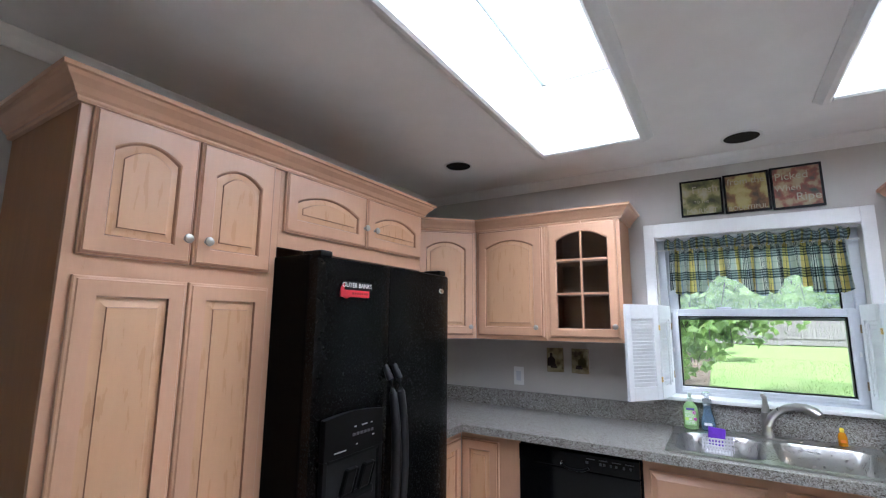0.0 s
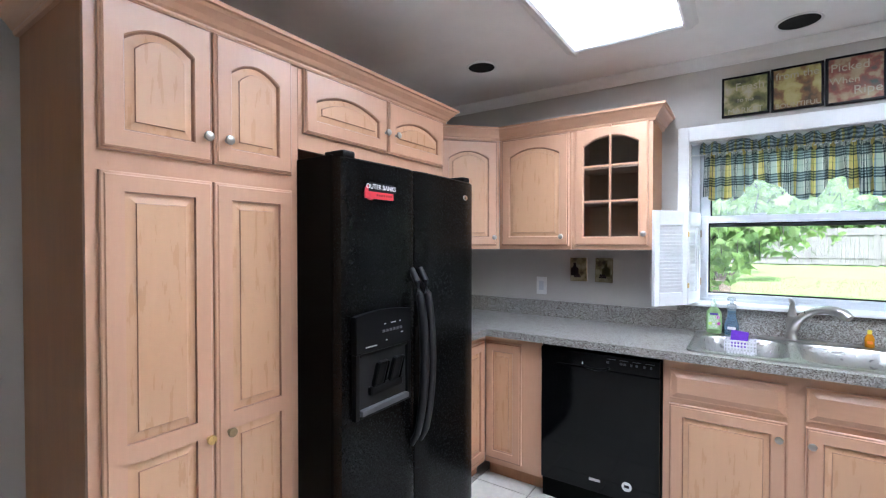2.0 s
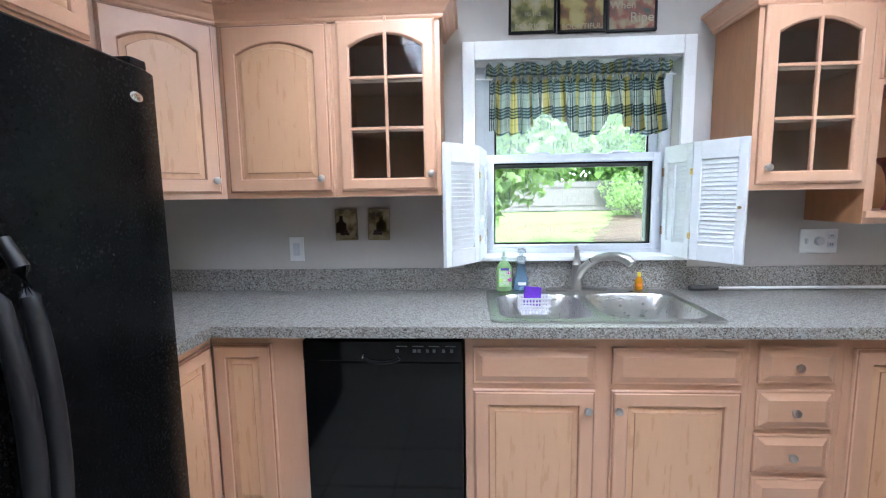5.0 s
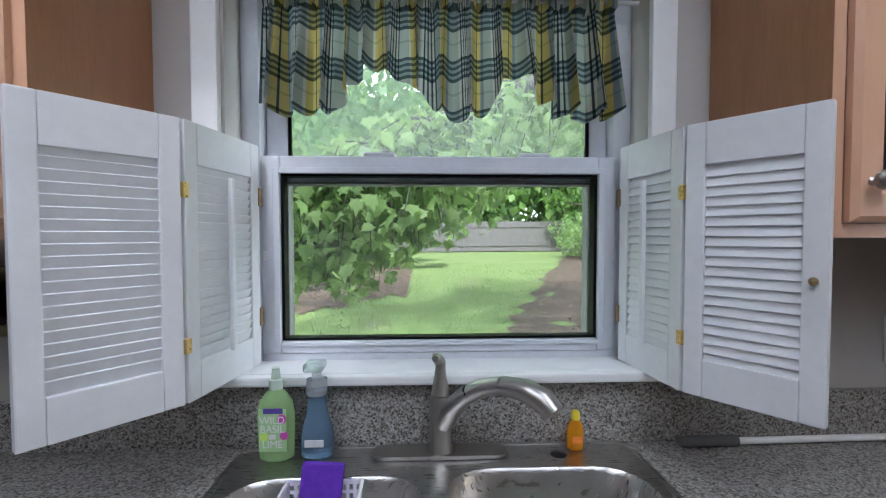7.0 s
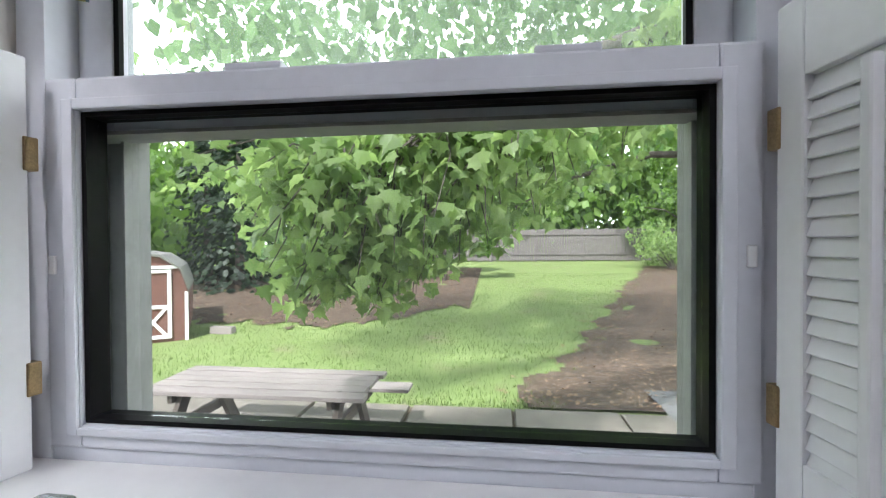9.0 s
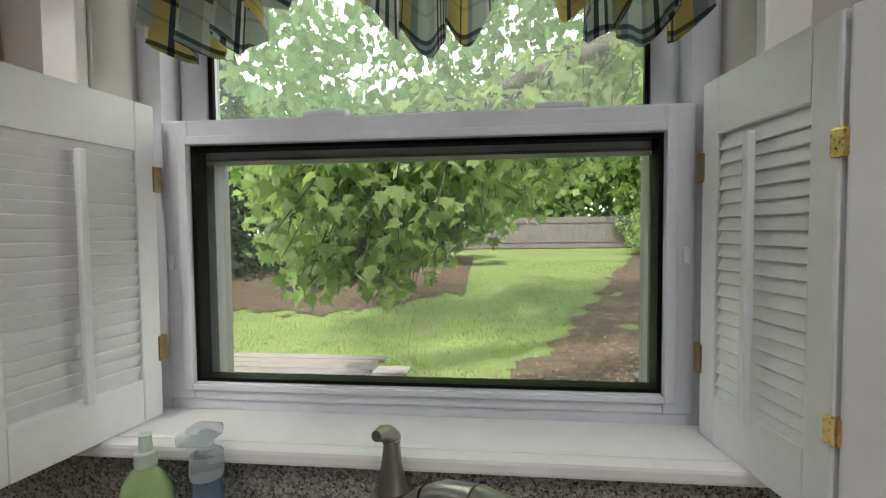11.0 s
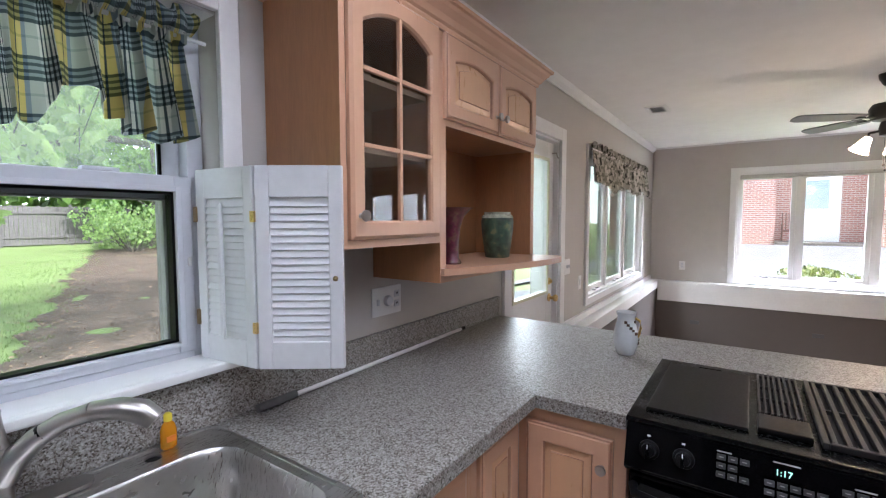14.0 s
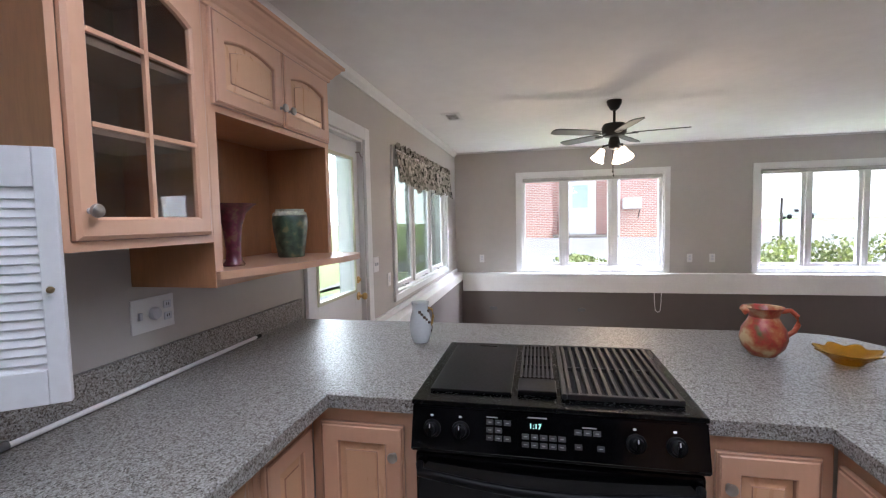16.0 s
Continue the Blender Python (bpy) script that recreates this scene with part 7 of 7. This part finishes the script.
def hem_at(x):
    for (a, za), (b, zb) in zip(HEM, HEM[1:]):
        if x <= b:
            return za + (zb - za) * max(0.0, (x - a) / (b - a))
    return 2.0


verts, faces, sprigs = [], [], bmesh.new()
for k in range(430):
    path = BOUGHS[k % 3] if k < 260 else BOUGHS[rm.randrange(5)] if k < 330 else BOUGHS[k % 2]
    seg = rm.uniform(0.8, len(path) - 1.01) if k < 330 else rm.uniform(2.8, len(path) - 1.2)
    i = int(seg)
    s = Vector(path[i]).lerp(Vector(path[i + 1]), seg - i)
    end_x = s.x + rm.uniform(-0.65, 0.2)
    depth = max(0.6, (s.y - 2.55) / 3.15)
    low_z = 1.37 - (1.37 - hem_at(0.42 + (end_x - 0.42) / depth)) * depth + 0.05 * (s.y - 2.5)
    end = Vector((end_x, s.y + rm.uniform(-0.45, 0.45), max(low_z + abs(rm.gauss(0, 0.12)), s.z - rm.uniform(0.1, 0.85))))
    if end.z > s.z:
        end.z = s.z - 0.15
    mid = s.lerp(end, 0.55) + Vector((rm.uniform(-0.08, 0.08), rm.uniform(-0.08, 0.08), 0.10))
    tube([s, mid, end], [0.009, 0.006, 0.003], 5, sprigs)
    n = rm.randint(12, 20)
    for q in range(n):
        t = 0.25 + 0.75 * q / (n - 1)
        p = s.lerp(mid, t * 2) if t < 0.5 else mid.lerp(end, t * 2 - 1)
        p = p + Vector((rm.uniform(-0.17, 0.17), rm.uniform(-0.17, 0.17), rm.uniform(-0.06, 0.06)))
        add_leaf(verts, faces, p, rm.uniform(0.075, 0.145), rm.uniform(0, 360), rm.uniform(-100, -25), rm.uniform(-35, 35))
part("twigs", sprigs, BARK, mp_t, smooth=60)
me = bpy.data.meshes.new("leaves")
me.from_pydata(verts, [], faces)
me.materials.append(LEAF)
lv = new("leaves", me)
lv.parent = mp_t
lv.matrix_parent_inverse = Matrix.Translation(-mp_t.location)
tagged(lv, kind="stuff")
# upper crown
verts, faces = [], []
crown_of(rm, [((rm.uniform(-3.5, 5.5), rm.uniform(6.6, 11.5), rm.uniform(3.0, 7.0)), rm.uniform(0.6, 1.0)) for _ in range(150)], 85, 0.17, False, verts, faces)
me = bpy.data.meshes.new("crown")
me.from_pydata(verts, [], faces)
me.materials.append(LEAF_SUN)
lv = new("crown", me)
lv.parent = mp_t
lv.matrix_parent_inverse = Matrix.Translation(-mp_t.location)
tagged(lv, kind="stuff")

tree("young_tree", (-4.6, 15.2, terrain(-4.6, 15.2)), 3.6, 1.7, 4, "bright green young tree beyond the lawn", LEAF_SUN, 0.17, 22, 130, 0.05, True, 0.18)
tree("young_tree", (-1.6, 19.5, terrain(-1.6, 19.5)), 4.6, 2.2, 5, "leafy green tree at the edge of the bed", LEAF_FAR, 0.20, 24, 110, 0.08, False, 0.2)
tree("shade_tree", (9.8, 25.0, terrain(9.8, 25.0)), 6.5, 3.4, 6, "broad leafy tree by the fence", LEAF_FAR, 0.24, 32, 130, 0.14, False, 0.12)
for i, (x, y) in enumerate(((-9.0, 18.0), (-12.0, 20.5), (-7.4, 22.0))):
    rnd = random.Random(40 + i)
    ob = thing("spruce_tree", (x, y, terrain(x, y)), "dark drooping spruce behind the shed", "tree", "spruces")
    part("trunk", tube([(x, y, terrain(x, y) - 0.1), (x, y, 8.0)], [0.20, 0.03], 8), BARK, ob, smooth=60)
    verts, faces = [], []
    for _ in range(2600):
        h = rnd.random() ** 1.3
        a, r = rnd.uniform(0, math.tau), (1 - h) * 2.1 * rnd.random() ** 0.5 + 0.1
        add_leaf(verts, faces, Vector((x + r * math.cos(a), y + r * math.sin(a), terrain(x, y) + 0.3 + 8 * h - 0.25 * r)), 0.24, math.degrees(a) - 90, rnd.uniform(-60, -15), rnd.uniform(-20, 20), False)
    me = bpy.data.meshes.new("crown")
    me.from_pydata(verts, [], faces)
    me.materials.append(NEEDLE)
    cr = new("crown", me)
    cr.parent = ob
    cr.matrix_parent_inverse = Matrix.Translation(-ob.location)
    tagged(cr, kind="stuff")


def shrub(x, y, r, h, seed, label, mat, z=None, count=14, per=110, size=0.09):
    rnd = random.Random(seed)
    z = terrain(x, y) if z is None else z
    ob = thing("shrub", (x, y, z), label, "shrub", "garden shrubs")
    stems = bmesh.new()
    cl = []
    for _ in range(count):
        a, q = rnd.uniform(0, math.tau), rnd.random() ** 0.5
        c = Vector((x + r * q * math.cos(a), y + r * q * math.sin(a), z + h * rnd.uniform(0.3, 0.95) * (1 - 0.3 * q)))
        cl.append((c, r * 0.36))
        tube([(x + 0.1 * math.cos(a), y + 0.1 * math.sin(a), z - 0.05), c], [0.02, 0.006], 5, stems)
    part("stems", stems, BARK, ob)
    verts, faces = [], []
    crown_of(rnd, cl, per, size, False, verts, faces)
    me = bpy.data.meshes.new("leaves")
    me.from_pydata(verts, [], faces)
    me.materials.append(mat)
    lv = new("leaves", me)
    lv.parent = ob
    lv.matrix_parent_inverse = Matrix.Translation(-Vector((x, y, z)))
    tagged(lv, kind="stuff")
    return ob


OLIVE = foliage("olive_shrub_leaf", (0.035, 0.05, 0.015), (0.14, 0.16, 0.05), (1.3, 1.3, 1.0))
shrub(8.2, 23.2, 1.9, 2.3, 61, "dark rounded shrub at the end of the lawn", LEAF, count=22, per=130, size=0.14)
shrub(8.9, 0.75, 0.55, 0.62, 63, "low olive-green shrub outside the window", OLIVE, size=0.07)
for i, y in enumerate((-1.6, -2.7, -3.8)):
    shrub(9.0, y, 0.75, 0.95, 70 + i, "rounded olive-green shrub outside the window", OLIVE, size=0.075)

# far woods round the garden
rw = random.Random(77)
verts, faces = [], []
cl = []
for _ in range(60):
    cl.append(((rw.uniform(-30, 30), rw.uniform(28.5, 31), rw.uniform(-0.3, 3.5)), rw.uniform(1.2, 2.0)))
for _ in range(170):
    x, y = rw.uniform(-34, 34), rw.uniform(31, 44)
    cl.append(((x, y, rw.uniform(-0.5, 11)), rw.uniform(1.4, 2.6)))
for _ in range(50):
    cl.append(((rw.uniform(-26, -11), rw.uniform(12, 32), rw.uniform(0, 9)), rw.uniform(1.2, 2.4)))
for _ in range(26):
    cl.append(((rw.uniform(11, 22), rw.uniform(17, 32), rw.uniform(-0.3, 8)), rw.uniform(1.2, 2.2)))
for _ in range(90):
    cl.append(((rw.uniform(-16, 12), rw.uniform(28.8, 32), rw.uniform(1.5, 10)), rw.uniform(1.4, 2.4)))
for _ in range(60):
    cl.append(((rw.uniform(-4, 17), rw.uniform(28.8, 32), rw.uniform(0.3, 5)), rw.uniform(1.4, 2.2)))
crown_of(rw, cl, 170, 0.55, False, verts, faces)
# tall tree over the roof, added out of view to block sun at the skylights
tree("shade_tree", (-0.4, -5.6, GROUND), 11.0, 6.0, 91, "tall unseen tree over the roof, added to keep sun off the skylights", LEAF_SUN, 0.42, 70, 130, 0.3, False, 0.52)
tagged(pydata("far_woods", verts, faces, LEAF_FAR), "dense green woodland beyond the garden", "", "", "stuff")

# pale overcast distance all round, far beyond the woods
HAZE = bpy.data.materials.new("white_sky")
HAZE.use_nodes = True
HAZE.node_tree.nodes["Principled BSDF"].inputs["Base Color"].default_value = (0.8, 0.8, 0.8, 1)
HAZE.node_tree.nodes["Principled BSDF"].inputs["Emission Color"].default_value = (0.95, 0.98, 1.0, 1)
HAZE.node_tree.nodes["Principled BSDF"].inputs["Emission Strength"].default_value = 2.4
ring_pts = [(110 * math.cos(math.tau * i / 48), 110 * math.sin(math.tau * i / 48)) for i in range(48)]
v = [(x, y, z) for z in (-6.0, 75.0) for x, y in ring_pts]
f = [(i, (i + 1) % 48, 48 + (i + 1) % 48, 48 + i) for i in range(48)]
tagged(pydata("backdrop", v, f, HAZE, True), "plain white overcast sky at the horizon", "", "", "structure")

# ---- street side, seen through the living room windows ----
BRICK = bpy.data.materials.new("red_brick")
BRICK.use_nodes = True
kn, kl = BRICK.node_tree.nodes, BRICK.node_tree.links
kt, kc, km, kx, ks = kn.new("ShaderNodeTexBrick"), kn.new("ShaderNodeTexCoord"), kn.new("ShaderNodeMapping"), kn.new("ShaderNodeCombineXYZ"), kn.new("ShaderNodeSeparateXYZ")
kl.new(kc.outputs["Object"], ks.inputs[0])
kl.new(ks.outputs["Y"], kx.inputs["X"])
kl.new(ks.outputs["Z"], kx.inputs["Y"])
kl.new(kx.outputs[0], kt.inputs["Vector"])
kt.inputs["Color1"].default_value, kt.inputs["Color2"].default_value, kt.inputs["Mortar"].default_value = (0.38, 0.17, 0.135, 1), (0.45, 0.23, 0.18, 1), (0.52, 0.46, 0.42, 1)
kt.inputs["Scale"].default_value, kt.inputs["Mortar Size"].default_value, kt.inputs["Brick Width"].default_value, kt.inputs["Row Height"].default_value = 1.0, 0.012, 0.22, 0.078
kl.new(kt.outputs["Color"], kn["Principled BSDF"].inputs["Base Color"])
kn["Principled BSDF"].inputs["Roughness"].default_value = 0.9
HX, HZ = 21.0, 0.5
hs = thing("brick_house", (HX + 3, 0, HZ), "red brick house with white porch door across the drive", "house")
part("wall", boxed(HX, HX + 6, 1.0, 7.0, HZ - 0.4, HZ + 4.2), BRICK, hs)
part("wall", boxed(HX + 0.9, HX + 6, -1.7, 0.999, HZ - 0.4, HZ + 4.2), BRICK, hs)
part("wall", boxed(HX, HX + 6, -7.4, -1.701, HZ - 0.4, HZ + 4.2), BRICK, hs)
part("roof", boxed(HX - 0.6, HX + 6.6, -8.0, 7.6, HZ + 4.2, HZ + 4.5), material("grey_shingle", (0.13, 0.13, 0.13), 0.9), hs)
part("porch", boxed(HX - 0.7, HX + 0.899, -1.7, 0.999, HZ - 0.35, HZ + 0.12), CONCRETE, hs)
pd = part("porch_door", boxed(HX + 0.82, HX + 0.895, -0.95, 0.42, HZ + 0.12, HZ + 3.0, 0.01), TRIM, hs, "white front door and sidelight")
part("door_window", boxed(HX + 0.80, HX + 0.819, -0.60, 0.10, HZ + 1.35, HZ + 2.4), material("pale_blue_window", (0.30, 0.40, 0.42), 0.1), pd)
part("corner_post", boxed(HX - 0.02, HX + 0.10, -1.85, -1.702, HZ - 0.3, HZ + 4.2), TRIM, hs)
ac = thing("window_air_conditioner", (HX - 0.3, -2.3, HZ + 1.25), "white air conditioner box in the brick wall", "air conditioner")
part("case", boxed(HX - 0.45, HX - 0.002, -2.65, -1.95, HZ + 1.25, HZ + 1.70, 0.02), TRIM, ac)
part("bracket", tube([(HX - 0.42, -2.6, HZ + 1.24), (HX - 0.01, -2.6, HZ + 0.85)], 0.02, 6), FAN_BLACK, ac)
ch = thing("rocking_chair", (HX + 0.2, 0.55, HZ + 0.12), "brown wooden rocking chair on the porch", "chair")
CH = material("brown_chair_wood", (0.12, 0.06, 0.04), 0.6)
part("seat", boxed(HX - 0.1, HX + 0.40, 0.30, 0.80, HZ + 0.50, HZ + 0.55, 0.01), CH, ch)
for y in (0.32, 0.78):
    part("rocker", tube([(HX - 0.35, y, HZ + 0.20), (HX + 0.1, y, HZ + 0.14), (HX + 0.6, y, HZ + 0.22)], 0.02, 6), CH, ch)
    part("arm", boxed(HX - 0.12, HX + 0.42, y - 0.03, y + 0.03, HZ + 0.74, HZ + 0.77), CH, ch)
    for x in (-0.08, 0.38):
        part("leg", tube([(HX + x, y, HZ + 0.16), (HX + x, y, HZ + 0.75)], 0.018, 6), CH, ch)
for i in range(5):
    part("back_slat", tube([(HX + 0.40, 0.34 + i * 0.105, HZ + 0.54), (HX + 0.56, 0.34 + i * 0.105, HZ + 1.20)], 0.016, 6), CH, ch)
v, f = grid_mesh([11.5, 12.5, 14, 15.5, 17, 18.5, 20.2], [float(a) for a in np.arange(-16, 8.1, 2.0)], lambda x, y: terrain(x, y) + 0.05)
tagged(pydata("road", v, f, material("pale_driveway", (0.24, 0.24, 0.25), 0.9, vary=0.15, scale=2)), "pale concrete driveway", "", "", "structure")
v, f = grid_mesh([10.2, 10.8, 11.4], [float(a) for a in np.arange(-16, 1.6, 1.5)], lambda x, y: terrain(x, y) + 0.05)
tagged(pydata("pavement", v, f, CONCRETE), "concrete walk along the drive", "", "", "structure")
pole = thing("lamp_post", (14.0, -4.82, terrain(14.0, -4.82)), "slim dark post beside the drive", "post")
part("post", tube([(14.0, -4.82, terrain(14.0, -4.82)), (14.0, -4.82, 1.78)], 0.035, 10), DARKWOOD, pole, smooth=50)
part("cap", lathe([(0.05, 0), (0.05, 0.03), (0.01, 0.07), (0.002, 0.07)], 14, (14.0, -4.82, 1.78)), DARKWOOD, pole)
car = thing("parked_car", (70, -33.0, 0.45), "grey parked car far along the street", "car")
zc = terrain(70, -33.0) + 0.05
bm = bmesh.new()
prof = [(-2.1, 0.35), (-2.1, 0.80), (-1.3, 0.92), (-0.8, 1.42), (0.8, 1.45), (1.4, 0.98), (2.1, 0.88), (2.15, 0.35)]
rows = [[bm.verts.new((x, y, zc + z)) for y, z in ((py - 33.0, pz) for py, pz in prof)] for x in (69.2, 70.8)]
for i in range(8):
    bm.faces.new((rows[0][i], rows[0][(i + 1) % 8], rows[1][(i + 1) % 8], rows[1][i]))
bm.faces.new(rows[0])
bm.faces.new(rows[1])
bmesh.ops.recalc_face_normals(bm, faces=bm.faces)
bmesh.ops.bevel(bm, geom=bm.edges[:], offset=0.06, segments=2, affect="EDGES")
part("body", bm, material("grey_car_paint", (0.34, 0.35, 0.36), 0.25, coat=0.6), car, smooth=40)
part("window", boxed(69.17, 69.21, -33.65, -32.25, zc + 0.98, zc + 1.32), BLACK_GLOSS, car)
for y in (-34.3, -31.7):
    for x in (69.25, 70.75):
        wh = lathe([(0.02, -0.10), (0.30, -0.10), (0.33, -0.06), (0.33, 0.06), (0.30, 0.10), (0.02, 0.10)], 20)
        w = part("wheel", wh, BLACK_MATT, car, m=pose(x, y, zc + 0.33, 0, 90, 0), smooth=40)
v, f = grid_mesh([12.0, 16, 20, 26, 32, 40, 48], [-44.0, -36, -28, -20, -14, -9, -6.5], lambda x, y: terrain(x, y) + 0.045)
tagged(pydata("road", v, f, bpy.data.materials["pale_driveway"]), "wide pale street beyond the shrubs", "", "", "structure")
# back porch outside the glazed door
structure("porch_slab", boxed(2.2, 3.34, 3.175, 4.6, -0.30, -0.06, 0.01), CONCRETE, "concrete step outside the back door")
pp = thing("porch_post", (3.25, 4.5, -0.06), "pale green porch post with a blue hanging tag", "post")
part("post", boxed(3.19, 3.30, 4.44, 4.55, -0.06, 2.7, 0.006), material("pale_green_paint", (0.42, 0.52, 0.36), 0.6), pp)
part("tag", boxed(3.16, 3.32, 4.425, 4.4395, 1.02, 1.30, 0.004), material("blue_plastic", (0.03, 0.18, 0.30), 0.5), pp)
GRAVEL = mixed_ground("grey_gravel", [(0.05, 0.05, 0.05), (0.16, 0.16, 0.16), (0.36, 0.36, 0.36)], 40)
v, f = grid_mesh([float(a) for a in np.arange(2.4, 9, 0.3)], [float(a) for a in np.arange(4.65, 9, 0.3)], lambda x, y: terrain(x, y) + 0.05 + 0.03 * noise.noise((x * 5, y * 5, 0)))
tagged(pydata("gravel", v, f, GRAVEL), "grey gravel beside the porch", "", "", "structure")

# ---- kitchen floor tiles ----
fl = bpy.data.objects["floor"]
PITCH, OX, OY = 0.328, -0.930, 1.984
tile_me = bpy.data.meshes.new("floor_tile")
bm = boxed(-PITCH / 2 + 0.0035, PITCH / 2 - 0.0035, -PITCH / 2 + 0.0035, PITCH / 2 - 0.0035, -0.0055, 0.0, 0.0015)
bm.to_mesh(tile_me)
bm.free()
tn, tl = TILE.node_tree.nodes, TILE.node_tree.links
oi, tmr, tmul = tn.new("ShaderNodeObjectInfo"), tn.new("ShaderNodeMapRange"), tn.new("ShaderNodeVectorMath")
tmr.inputs["To Min"].default_value, tmr.inputs["To Max"].default_value = 0.90, 1.06
tl.new(oi.outputs["Random"], tmr.inputs[0])
tmul.operation = "SCALE"
tb = tn["Principled BSDF"]
src = tb.inputs["Base Color"].links[0].from_socket
tl.new(src, tmul.inputs[0])
tl.new(tmr.outputs[0], tmul.inputs["Scale"])
tl.new(tmul.outputs[0], tb.inputs["Base Color"])
tile_me.materials.append(TILE)
for i in range(-4, 14):
    for j in range(-17, 4):
        cx, cy = OX + (i + 0.5) * PITCH, OY + (j + 0.5) * PITCH
        if -1.75 < cx < 3.4 and -3.4 < cy < 2.8:
            ob = new("floor_tile", tile_me)
            ob.parent = fl
            ob.matrix_basis = pose(cx, cy, 0)
